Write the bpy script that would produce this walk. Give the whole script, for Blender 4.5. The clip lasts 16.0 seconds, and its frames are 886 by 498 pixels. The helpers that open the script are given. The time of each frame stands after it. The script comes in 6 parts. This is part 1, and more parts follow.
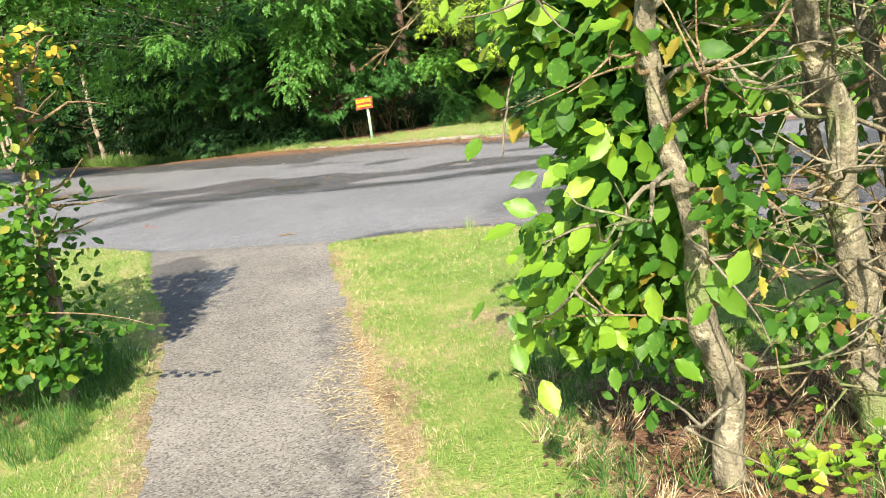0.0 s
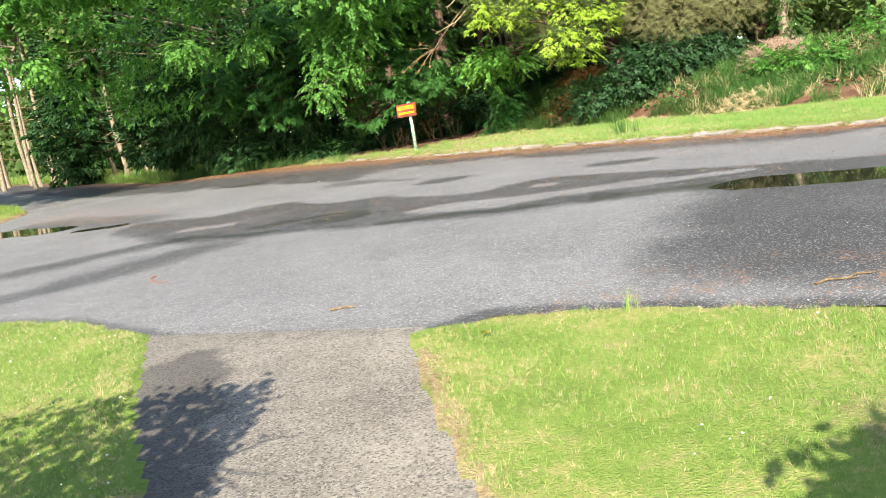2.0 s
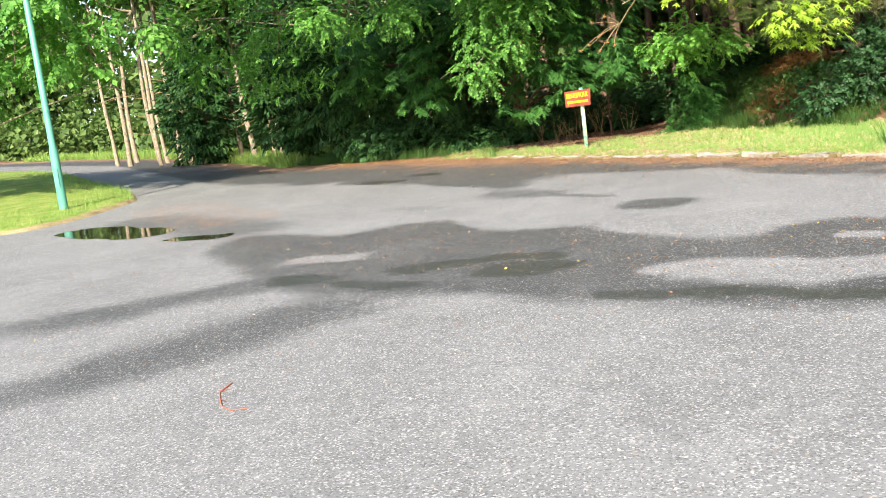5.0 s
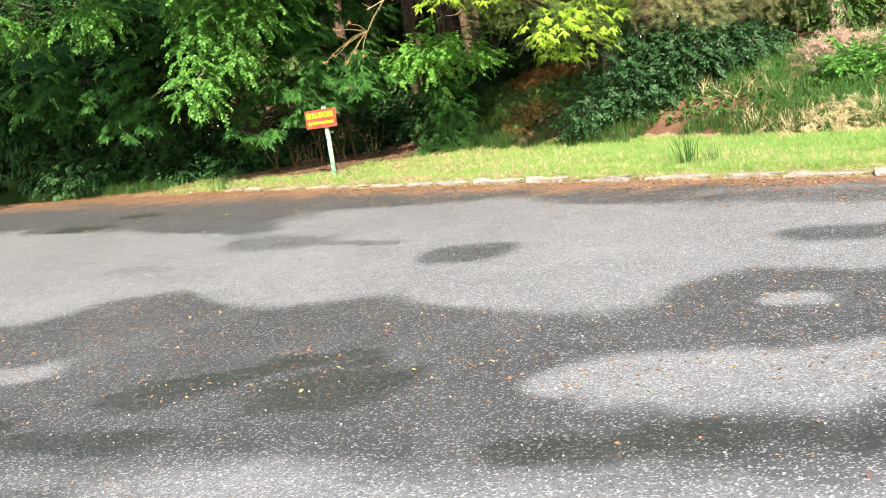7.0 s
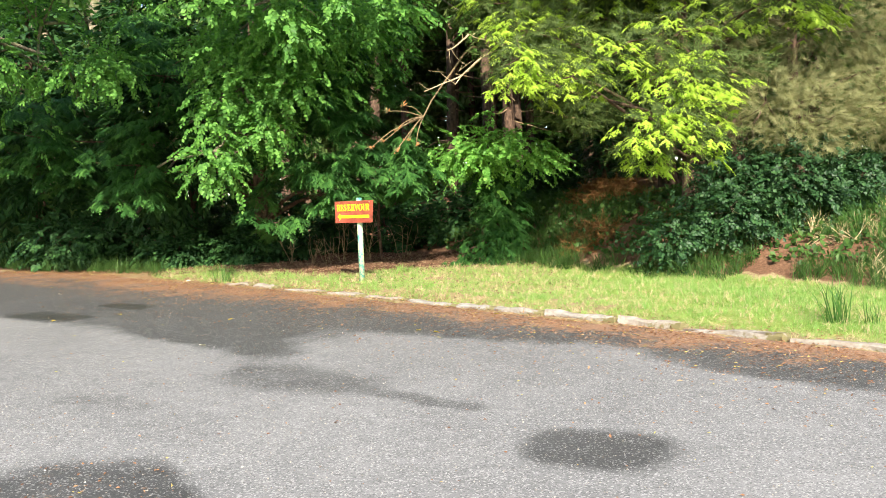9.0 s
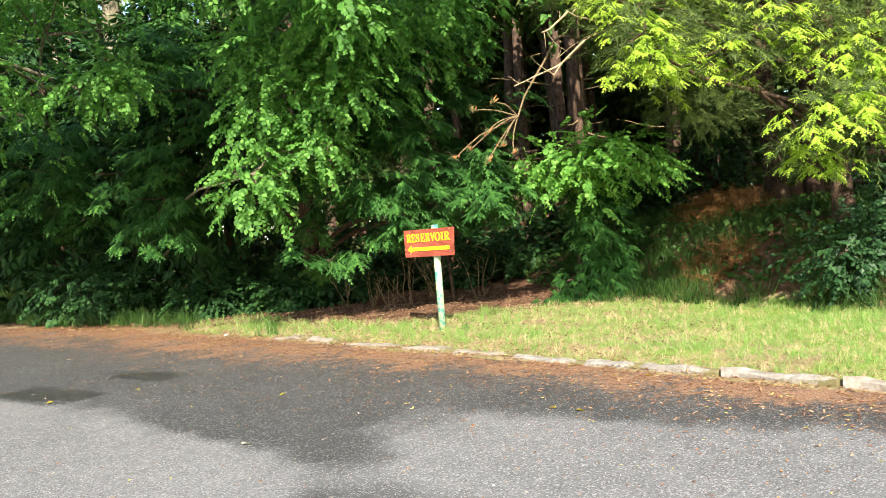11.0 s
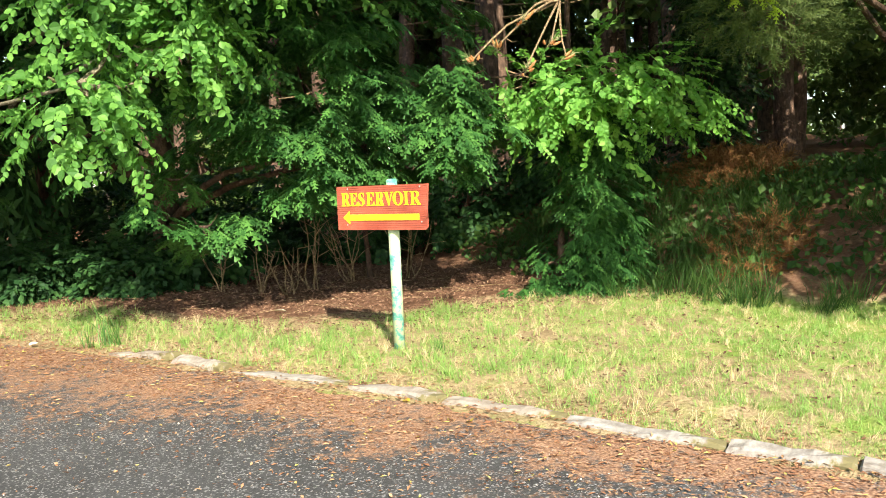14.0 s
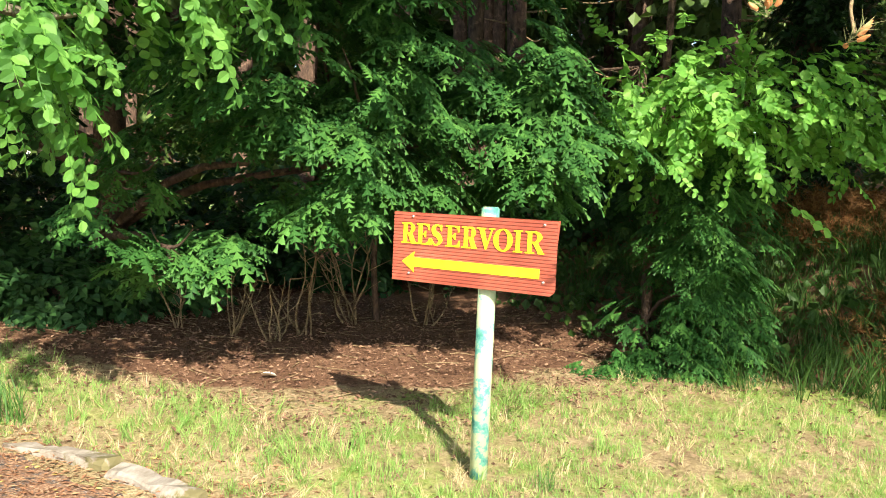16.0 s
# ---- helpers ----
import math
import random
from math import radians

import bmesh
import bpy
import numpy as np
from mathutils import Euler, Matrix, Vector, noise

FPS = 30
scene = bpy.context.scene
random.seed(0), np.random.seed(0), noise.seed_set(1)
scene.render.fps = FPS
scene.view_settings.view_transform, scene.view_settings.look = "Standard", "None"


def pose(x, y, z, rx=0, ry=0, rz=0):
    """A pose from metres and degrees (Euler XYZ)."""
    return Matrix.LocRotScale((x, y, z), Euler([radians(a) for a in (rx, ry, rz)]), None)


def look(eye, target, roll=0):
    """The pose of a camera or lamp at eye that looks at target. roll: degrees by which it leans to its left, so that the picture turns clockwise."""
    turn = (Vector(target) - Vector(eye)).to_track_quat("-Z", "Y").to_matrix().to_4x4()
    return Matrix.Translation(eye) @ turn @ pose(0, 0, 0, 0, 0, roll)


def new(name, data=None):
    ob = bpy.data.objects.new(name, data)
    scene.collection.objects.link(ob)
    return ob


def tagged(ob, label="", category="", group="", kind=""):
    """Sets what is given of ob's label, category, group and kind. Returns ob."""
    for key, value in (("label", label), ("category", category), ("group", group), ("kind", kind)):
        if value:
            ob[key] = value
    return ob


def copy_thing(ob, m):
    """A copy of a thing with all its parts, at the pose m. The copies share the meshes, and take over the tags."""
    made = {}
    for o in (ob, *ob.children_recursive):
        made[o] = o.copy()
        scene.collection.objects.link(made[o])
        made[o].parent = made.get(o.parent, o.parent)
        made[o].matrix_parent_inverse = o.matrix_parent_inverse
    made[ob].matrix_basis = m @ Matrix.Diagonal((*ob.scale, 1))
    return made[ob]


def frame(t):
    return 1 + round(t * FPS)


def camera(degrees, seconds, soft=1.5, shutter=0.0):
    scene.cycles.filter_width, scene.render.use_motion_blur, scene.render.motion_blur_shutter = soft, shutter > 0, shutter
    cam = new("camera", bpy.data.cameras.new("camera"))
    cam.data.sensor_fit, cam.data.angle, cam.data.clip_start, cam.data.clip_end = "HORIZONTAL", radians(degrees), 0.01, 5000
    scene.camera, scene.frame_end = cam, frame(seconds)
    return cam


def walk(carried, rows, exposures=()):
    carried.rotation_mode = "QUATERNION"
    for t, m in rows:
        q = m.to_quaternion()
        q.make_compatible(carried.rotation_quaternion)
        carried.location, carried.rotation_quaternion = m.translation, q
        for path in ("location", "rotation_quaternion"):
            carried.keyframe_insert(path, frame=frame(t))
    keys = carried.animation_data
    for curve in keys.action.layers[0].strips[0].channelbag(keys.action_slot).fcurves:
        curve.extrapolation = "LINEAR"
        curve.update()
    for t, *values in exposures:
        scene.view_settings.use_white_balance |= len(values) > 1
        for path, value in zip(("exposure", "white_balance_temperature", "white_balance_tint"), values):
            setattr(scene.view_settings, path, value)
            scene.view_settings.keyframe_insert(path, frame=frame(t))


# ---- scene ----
cam = camera(52.0, 16.0, 0.95)
METRES, EYE, TILT, LEAN, TURN = 23.0, 1.38, 0.0, 0.0, 0.0
ROWS = [
    (0.0, 0.0, 0.0, 0.0, -1.18, -8.47, 7.94),
    (0.5, -0.0042, 0.0301, 0.0028, -1.15, -6.73, 8.9),
    (1.0, -0.0107, 0.0587, 0.0046, -4.61, -7.78, 9.43),
    (1.5, -0.0174, 0.0905, 0.0062, -1.19, -8.42, 9.86),
    (2.0, -0.0238, 0.1211, 0.0077, 0.55, -7.99, 9.19),
    (2.5, -0.0277, 0.1537, 0.0099, 4.27, -8.09, 9.35),
    (3.0, -0.0362, 0.1823, 0.013, 6.93, -7.08, 7.01),
    (5.5, -0.0751, 0.3319, 0.021, 8.84, -8.0, 7.22),
    (6.0, -0.0823, 0.3621, 0.0224, 6.54, -7.29, 6.28),
    (6.5, -0.0882, 0.3911, 0.0234, -2.16, -7.72, 8.69),
    (7.0, -0.0933, 0.425, 0.024, -9.28, -9.05, 8.22),
    (7.5, -0.1005, 0.4552, 0.0257, -15.77, -10.49, 5.17),
    (8.0, -0.1024, 0.4883, 0.0274, -16.27, -8.59, 2.68),
    (8.5, -0.106, 0.5182, 0.0294, -15.62, -4.38, 1.86),
    (9.0, -0.108, 0.5477, 0.0298, -8.98, -2.85, 2.19),
    (11.5, -0.1251, 0.7082, 0.03, -6.7, -0.75, 4.61),
    (12.0, -0.1297, 0.7388, 0.0303, -5.32, -4.19, 3.23),
    (12.5, -0.1349, 0.7707, 0.0318, -7.14, -3.9, 7.39),
    (13.0, -0.1371, 0.8026, 0.0323, -10.13, -5.2, 7.12),
    (13.5, -0.139, 0.8336, 0.0339, -13.05, -5.77, 4.85),
    (14.0, -0.1388, 0.8643, 0.0354, -16.86, -4.46, 2.57),
    (14.5, -0.1381, 0.8959, 0.0364, -15.31, -3.3, 0.43),
    (15.0, -0.1389, 0.9253, 0.039, -17.8, -3.42, 0.59),
    (15.5, -0.1386, 0.9567, 0.0392, -20.91, -2.8, -2.2),
    (16.0, -0.1422, 0.984, 0.0398, -20.38, -3.98, -2.48),
]
walk(cam, [(t, pose(0, 0, EYE, TILT, LEAN, TURN) @ pose(METRES * x, METRES * y, METRES * z, 90 + pitch, roll, yaw)) for t, x, y, z, yaw, pitch, roll in ROWS],
     [(0.0, 1.14), (2.0, 1.18), (3.2, 1.2), (5.5, 1.37), (8.0, 1.36), (9.0, 1.28), (11.5, 1.25), (13.0, 1.33), (16.0, 1.38)])

# ---- sky and sun ----
SUN_ELEVATION, SUN_AZIMUTH = 34.0, 184.0   # degrees; azimuth clockwise from +y
world = bpy.data.worlds.new("sky")
scene.world = world
world.use_nodes = True
sky = world.node_tree.nodes.new("ShaderNodeTexSky")
sky.sky_type, sky.sun_disc = "NISHITA", False
sky.sun_elevation, sky.sun_rotation = radians(SUN_ELEVATION), radians(SUN_AZIMUTH)
background = world.node_tree.nodes["Background"]
background.inputs["Strength"].default_value = 0.15
world.node_tree.links.new(sky.outputs["Color"], background.inputs["Color"])
sun_data = bpy.data.lights.new("sun", "SUN")
sun_data.energy, sun_data.angle, sun_data.color = 5.4, radians(0.6), (1.0, 0.92, 0.78)
sun = new("sun", sun_data)
SUN_WAY = Vector((math.sin(radians(SUN_AZIMUTH)) * math.cos(radians(SUN_ELEVATION)), math.cos(radians(SUN_AZIMUTH)) * math.cos(radians(SUN_ELEVATION)), math.sin(radians(SUN_ELEVATION))))
sun.matrix_world = look(SUN_WAY * 60, (0, 0, 0))

rng = np.random.default_rng(11)


# ---- mesh helpers ----
def mesh_of(name, v, f, smooth=False):
    """A mesh from an array of vertices and an array of faces of one size."""
    v, f = np.asarray(v, np.float32), np.asarray(f, np.int32)
    me = bpy.data.meshes.new(name)
    me.vertices.add(len(v))
    me.vertices.foreach_set("co", v.ravel())
    me.loops.add(f.size)
    me.loops.foreach_set("vertex_index", f.ravel())
    me.polygons.add(len(f))
    me.polygons.foreach_set("loop_start", np.arange(0, f.size, f.shape[1], dtype=np.int32))
    me.polygons.foreach_set("use_smooth", np.full(len(f), smooth))
    me.update(calc_edges=True)
    return me


def put(name, me, material, parent=None, label="", m=None):
    """Links a mesh as one object, a part where it has a parent."""
    if material is not None and not me.materials:
        me.materials.append(material)
    ob = new(name, me)
    if m is not None:
        ob.matrix_world = m
    if parent is not None:
        ob.parent = parent
    return tagged(ob, label)


def part(name, bm, material, parent, label="", m=None, smooth=False):
    me = bpy.data.meshes.new(name)
    if smooth:
        for face in bm.faces:
            face.smooth = True
    bm.to_mesh(me)
    bm.free()
    return put(name, me, material, parent, label, m)


def thing(name, label, category, x=0.0, y=0.0, z=0.0, group="", kind=""):
    ob = new(name)
    ob.empty_display_size = 0.2
    ob.location = (x, y, z)
    return tagged(ob, label, category, group, kind)


def unit(a):
    return a / np.maximum(np.linalg.norm(a, axis=-1, keepdims=True), 1e-6)


def frames_of(way, up):
    """Rotations whose y axis is way and whose z axis leans to up."""
    y = unit(way)
    x = unit(np.cross(y, up))
    z = np.cross(x, y)
    return np.stack([x, y, z], axis=-1)


def stamp(tv, tf, rot, pos, size):
    """Copies of a template at many places, as one array of vertices and of faces."""
    tv, tf, pos = np.asarray(tv, float), np.asarray(tf), np.asarray(pos, float)
    size = np.broadcast_to(np.asarray(size, float).reshape(-1, 1, 1), (len(pos), 1, 1))
    v = np.einsum("nij,mj->nmi", rot, tv) * size + pos[:, None, :]
    f = tf[None] + (np.arange(len(pos)) * len(tv))[:, None, None]
    return v.reshape(-1, 3), f.reshape(-1, tf.shape[1])


def joined(pieces):
    vs, fs, n = [], [], 0
    for v, f in pieces:
        vs.append(np.asarray(v, float))
        fs.append(np.asarray(f) + n)
        n += len(v)
    return np.concatenate(vs), np.concatenate(fs)


def tube(points, radii, sides=7, rough=0.0):
    """A tapered limb along a line of points."""
    p = np.asarray(points, float)
    r = np.asarray(radii, float)
    way = unit(np.gradient(p, axis=0))
    ref = np.where(np.abs(way[:, 2:3]) > 0.9, np.array([[1.0, 0, 0]]), np.array([[0, 0, 1.0]]))
    a = unit(np.cross(way, ref))
    b = np.cross(way, a)
    t = np.linspace(0, 2 * np.pi, sides, endpoint=False)
    wob = 1 + rough * rng.normal(size=(len(p), sides))
    ring = p[:, None] + (r[:, None] * wob)[..., None] * (np.cos(t)[None, :, None] * a[:, None] + np.sin(t)[None, :, None] * b[:, None])
    v = ring.reshape(-1, 3)
    i, j = np.meshgrid(np.arange(len(p) - 1), np.arange(sides), indexing="ij")
    k = (j + 1) % sides
    f = np.stack([i * sides + j, i * sides + k, (i + 1) * sides + k, (i + 1) * sides + j], -1).reshape(-1, 4)
    return v, f


def bent(a, b, n=7, sag=0.0, jitter=0.05):
    """A crooked line from a to b."""
    a, b = np.asarray(a, float), np.asarray(b, float)
    t = np.linspace(0, 1, n)[:, None]
    p = a + (b - a) * t
    p[:, 2] += sag * 4 * (t * (1 - t))[:, 0]
    p[1:-1] += rng.normal(size=(n - 2, 3)) * jitter * np.linalg.norm(b - a) * 0.8
    for _ in range(2):
        p[1:-1] = 0.25 * p[:-2] + 0.5 * p[1:-1] + 0.25 * p[2:]
    return p


def box(sx, sy, sz, bevel=0.0):
    bm = bmesh.new()
    bmesh.ops.create_cube(bm, size=1.0)
    bmesh.ops.scale(bm, vec=(sx, sy, sz), verts=bm.verts)
    if bevel:
        bmesh.ops.bevel(bm, geom=bm.edges[:], offset=bevel, segments=2, affect="EDGES")
    return bm


def smooth01(x):
    x = np.clip(x, 0, 1)
    return x * x * (3 - 2 * x)


def wobble(x, y, size, seed=0.0):
    """Smooth noise from -1 to 1 over the plan."""
    x, y = np.asarray(x, float) / size + seed * 7.13, np.asarray(y, float) / size - seed * 3.71
    return (np.sin(x * 1.7 + 1.3 * np.sin(y * 1.1 + seed)) + np.sin(y * 2.1 + 1.7 * np.sin(x * 0.9)) + 0.6 * np.sin(3.7 * x + 2.9 * y) + 0.5 * np.sin(5.3 * y - 4.1 * x)) / 3.1


# ---- the lie of the land ----
LAND_Y = [-300, -40, 0, 4.7, 7.7, 9, 14.4, 18, 22, 25, 27, 30, 36, 60, 300]
LAND_Z = [-8, -1.5, -0.03, 0.21, 0.40, 0.44, 0.545, 0.635, 0.72, 0.80, 0.88, 0.96, 1.0, 1.05, 2.0]
FAR_X = [-200, -60, -34, -24, -17, -11, -8.5, -6.0, -4.9, -3.6, -2.5, -1.7, -0.8, 0.35, 1.44, 2.3, 3.4, 4.7, 6.3, 9, 20, 40, 200]
FAR_Y = [100, 72, 62, 54, 44, 35.6, 33, 30.3, 28.8, 27.4, 26.1, 25.2, 24.0, 22.4, 20.9, 19.6, 17.9, 16.2, 14.5, 12, 4.5, -8, -60]
NEAR_X = [-200, -45, -20, -9, -5.2, -3.7, -2.78, -1.9, -1.0, -0.41, 0.28, 1.05, 1.82, 4, 12, 30, 200]
NEAR_Y = [60, 24, 18, 12.8, 10.7, 9.75, 8.74, 8.2, 7.77, 7.92, 7.6, 7.21, 6.75, 5.4, -1, -14, -90]
WALK_Y = [-20, 0, 1.5, 3.35, 4.1, 5.5, 6.2, 7.4, 8.8]
WALK_L = [-0.9, -0.92, -1.02, -1.28, -1.48, -1.78, -2.0, -2.44, -2.84]
WALK_R = [0.15, 0.05, -0.1, -0.28, -0.38, -0.62, -0.75, -0.92, -1.0]


VERGE_X = [-7, -5, -4, -3.2, -2.3, -1.3, -0.4, 0.3, 0.9, 3, 6, 10]
VERGE_S = [0.5, 0.65, 1.1, 0.95, 1.1, 1.75, 2.7, 3.4, 3.75, 3.7, 3.3, 3.0]


def far_y(x):
    return np.interp(x, FAR_X, FAR_Y)


def near_y(x):
    return np.interp(x, NEAR_X, NEAR_Y)


def beyond(x, y):
    """Metres past the road's far edge."""
    return (y - far_y(x)) * 0.58


def land(x, y):
    x, y = np.asarray(x, float), np.asarray(y, float)
    z = np.interp(y, LAND_Y, LAND_Z)
    s = beyond(x, y)
    side = smooth01((x + 0.3) / 3.0)
    z = z + side * (smooth01((s - 3.2) / 3.6) * 1.0 + 0.06 * np.clip(s - 7, 0, 30))
    z = z + 0.06 * np.clip(-x - 12, 0, 60) * np.clip((y - 28) / 10, 0, 1)
    z = z + smooth01((s - 0.25) / 0.4) * 0.06 * smooth01((x + 5.5) / 2.0)
    return z


def ground_z(x, y):
    """The height of the soil, which lies under the paving."""
    x, y = np.asarray(x, float), np.asarray(y, float)
    paved = smooth01((y - near_y(x)) / 0.3) * smooth01(-beyond(x, y) / 0.3)
    walk_l, walk_r = np.interp(y, WALK_Y, WALK_L), np.interp(y, WALK_Y, WALK_R)
    path = smooth01((x - walk_l) / 0.15) * smooth01((walk_r - x) / 0.15) * (y < 9.2)
    beside = smooth01(1 - np.minimum(np.abs(x - walk_l), np.abs(x - walk_r)) / 0.4) * (y < 9.2)
    lawn = (0.012 * wobble(x, y, 0.5) + 0.02 * wobble(x, y, 1.7, 2)) * (1 - 0.7 * beside) + 0.016 * beside
    return land(x, y) + lawn * (1 - paved) * (1 - path) - 0.045 * np.maximum(paved, path)


def sheet(xs, ys, height):
    gx, gy = np.meshgrid(xs, ys, indexing="ij")
    v = np.stack([gx, gy, height(gx, gy)], -1).reshape(-1, 3)
    i, j = np.meshgrid(np.arange(len(xs) - 1), np.arange(len(ys) - 1), indexing="ij")
    n = len(ys)
    f = np.stack([i * n + j, (i + 1) * n + j, (i + 1) * n + j + 1, i * n + j + 1], -1).reshape(-1, 4)
    return v, f


def attribute(me, name, values):
    me.attributes.new(name, "FLOAT", "POINT").data.foreach_set("value", np.asarray(values, np.float32))


# ---- materials ----
def nodes_of(name):
    mat = bpy.data.materials.new(name)
    mat.use_nodes = True
    tree = mat.node_tree
    return mat, tree, tree.nodes["Principled BSDF"]


class Tree:
    """Short ways to add nodes to a material."""

    def __init__(self, name):
        self.mat, self.tree, self.bsdf = nodes_of(name)
        self.coord = self.tree.nodes.new("ShaderNodeTexCoord")

    def node(self, kind, **inputs):
        n = self.tree.nodes.new(kind)
        for key, value in inputs.items():
            self.link(value, n.inputs[key.replace("_", " ")])
        return n

    def link(self, value, socket):
        if isinstance(value, bpy.types.NodeSocket):
            self.tree.links.new(value, socket)
        else:
            socket.default_value = value

    def noise(self, scale, detail=4.0, rough=0.55, distort=0.0):
        n = self.node("ShaderNodeTexNoise", Vector=self.coord.outputs["Object"], Scale=scale, Detail=detail, Roughness=rough, Distortion=distort)
        return n.outputs["Fac"]

    def cells(self, scale, output="Color"):
        return self.node("ShaderNodeTexVoronoi", Vector=self.coord.outputs["Object"], Scale=scale).outputs[output]

    def ramp(self, fac, stops):
        n = self.node("ShaderNodeValToRGB", Fac=fac)
        ramp = n.color_ramp
        while len(ramp.elements) < len(stops):
            ramp.elements.new(0.5)
        for e, (at, c) in zip(ramp.elements, stops):
            e.position = at
            e.color = (*c, 1) if len(c) == 3 else c
        return n.outputs["Color"]

    def step(self, fac, low, high):
        n = self.node("ShaderNodeMapRange", Value=fac)
        n.interpolation_type = "SMOOTHSTEP"
        n.inputs["From Min"].default_value, n.inputs["From Max"].default_value = low, high
        return n.outputs["Result"]

    def math(self, op, a, b=0.0):
        n = self.tree.nodes.new("ShaderNodeMath")
        n.operation = op
        self.link(a, n.inputs[0])
        self.link(b, n.inputs[1])
        return n.outputs[0]

    def mix(self, fac, a, b, blend="MIX"):
        n = self.tree.nodes.new("ShaderNodeMix")
        n.data_type, n.blend_type = "RGBA", blend
        self.link(fac, n.inputs[0])
        for value, socket in ((a, n.inputs[6]), (b, n.inputs[7])):
            self.link((*value, 1) if isinstance(value, tuple) and len(value) == 3 else value, socket)
        return n.outputs[2]

    def attr(self, name):
        n = self.tree.nodes.new("ShaderNodeAttribute")
        n.attribute_name = name
        return n.outputs["Fac"]

    def random(self):
        return self.tree.nodes.new("ShaderNodeObjectInfo").outputs["Random"]

    def island(self):
        return self.tree.nodes.new("ShaderNodeNewGeometry").outputs["Random Per Island"]

    def bump(self, height, strength=0.4, distance=0.01):
        n = self.node("ShaderNodeBump", Height=height, Strength=strength, Distance=distance)
        self.link(n.outputs["Normal"], self.bsdf.inputs["Normal"])

    def done(self, color, rough=0.8, specular=0.3):
        self.link((*color, 1) if isinstance(color, tuple) and len(color) == 3 else color, self.bsdf.inputs["Base Color"])
        self.link(rough, self.bsdf.inputs["Roughness"])
        self.link(specular, self.bsdf.inputs["Specular IOR Level"])
        return self.mat


def leaf_material(name, dark, mid, light, through_light=0.35, rough=0.5, gloss=0.2, odd=None):
    """Leaves: each island takes its own shade, light passes partly through."""
    t = Tree(name)
    r = t.island()
    stops = [(0.0, dark), (0.5, mid), (0.93, light)]
    if odd:
        stops += [(0.97, odd)]
    color = t.ramp(r, stops)
    color = t.mix(t.math("MULTIPLY", t.noise(1.3, 2.0), 0.5), color, dark)
    color = t.mix(t.math("MULTIPLY", t.step(t.noise(38.0, 3.0), 0.5, 0.8), 0.35), color, light)
    t.done(color, rough, gloss)
    trans = t.node("ShaderNodeBsdfTranslucent", Color=t.mix(0.5, color, (light[0] * 1.15, light[1] * 1.35, light[2] * 0.7)))
    mixer = t.node("ShaderNodeMixShader", Fac=through_light)
    t.tree.links.new(t.bsdf.outputs[0], mixer.inputs[1])
    t.tree.links.new(trans.outputs[0], mixer.inputs[2])
    t.tree.links.new(mixer.outputs[0], t.tree.nodes["Material Output"].inputs["Surface"])
    return t.mat


def bark_material(name, dark, light, moss=None, scale=6.0):
    t = Tree(name)
    stretch = t.node("ShaderNodeMapping", Vector=t.coord.outputs["Object"])
    stretch.inputs["Scale"].default_value = (1, 1, 0.45)
    n = t.node("ShaderNodeTexNoise", Vector=stretch.outputs[0], Scale=scale * 3, Detail=6.0, Roughness=0.65).outputs["Fac"]
    color = t.ramp(n, [(0.32, dark), (0.65, light)])
    if moss:
        color = t.mix(t.step(t.noise(scale * 0.5), 0.5, 0.65), color, moss)
    color = t.mix(t.math("MULTIPLY", t.step(t.noise(scale * 2.2, 5.0, 0.7), 0.56, 0.64), 0.6), color, tuple(min(0.6, c * 1.7) for c in light))
    color = t.mix(t.math("MULTIPLY", t.step(t.noise(scale * 5.0, 4.0, 0.6), 0.6, 0.75), 0.45), color, dark)
    t.bump(t.math("ADD", n, t.noise(scale * 9.0, 3.0)), 0.9, 0.02)
    return t.done(color, 0.9, 0.15)


M_BEECH = leaf_material("beech_leaf", (0.046, 0.125, 0.026), (0.095, 0.24, 0.044), (0.2, 0.41, 0.08), 0.42)
M_SAPLING = leaf_material("sapling_leaf", (0.075, 0.2, 0.035), (0.15, 0.35, 0.06), (0.27, 0.5, 0.1), 0.42)
M_HEDGE = leaf_material("hedge_leaf", (0.022, 0.075, 0.010), (0.055, 0.15, 0.016), (0.14, 0.27, 0.024), 0.36, odd=(0.42, 0.30, 0.05))
M_HEDGE_YELLOW = leaf_material("yellow_leaf", (0.34, 0.16, 0.05), (0.5, 0.4, 0.05), (0.55, 0.44, 0.05), 0.35)
M_CYPRESS = leaf_material("cypress_spray", (0.018, 0.066, 0.014), (0.038, 0.116, 0.023), (0.088, 0.215, 0.042), 0.16, 0.55)
# Cypress green darkened: shade beneath the canopy is put into the colour.
M_SHADED_EVERGREEN = leaf_material("shaded_evergreen", (0.014, 0.045, 0.014), (0.026, 0.075, 0.02), (0.05, 0.12, 0.03), 0.15, 0.6)
M_SPRUCE = leaf_material("spruce_needle", (0.04, 0.07, 0.018), (0.075, 0.115, 0.028), (0.13, 0.165, 0.045), 0.15, 0.6)
M_SPRUCE_TIP = leaf_material("spruce_new_growth", (0.22, 0.35, 0.03), (0.33, 0.48, 0.045), (0.46, 0.6, 0.09), 0.35, 0.55)
M_PINE = leaf_material("pine_needle", (0.13, 0.15, 0.06), (0.23, 0.235, 0.10), (0.34, 0.30, 0.15), 0.2, 0.6)
M_HOLLY = leaf_material("holly_leaf", (0.012, 0.04, 0.012), (0.02, 0.06, 0.018), (0.05, 0.115, 0.034), 0.12, 0.5, 0.3)
M_IVY = leaf_material("ivy_leaf", (0.012, 0.035, 0.01), (0.02, 0.055, 0.015), (0.035, 0.085, 0.02), 0.12, 0.35)
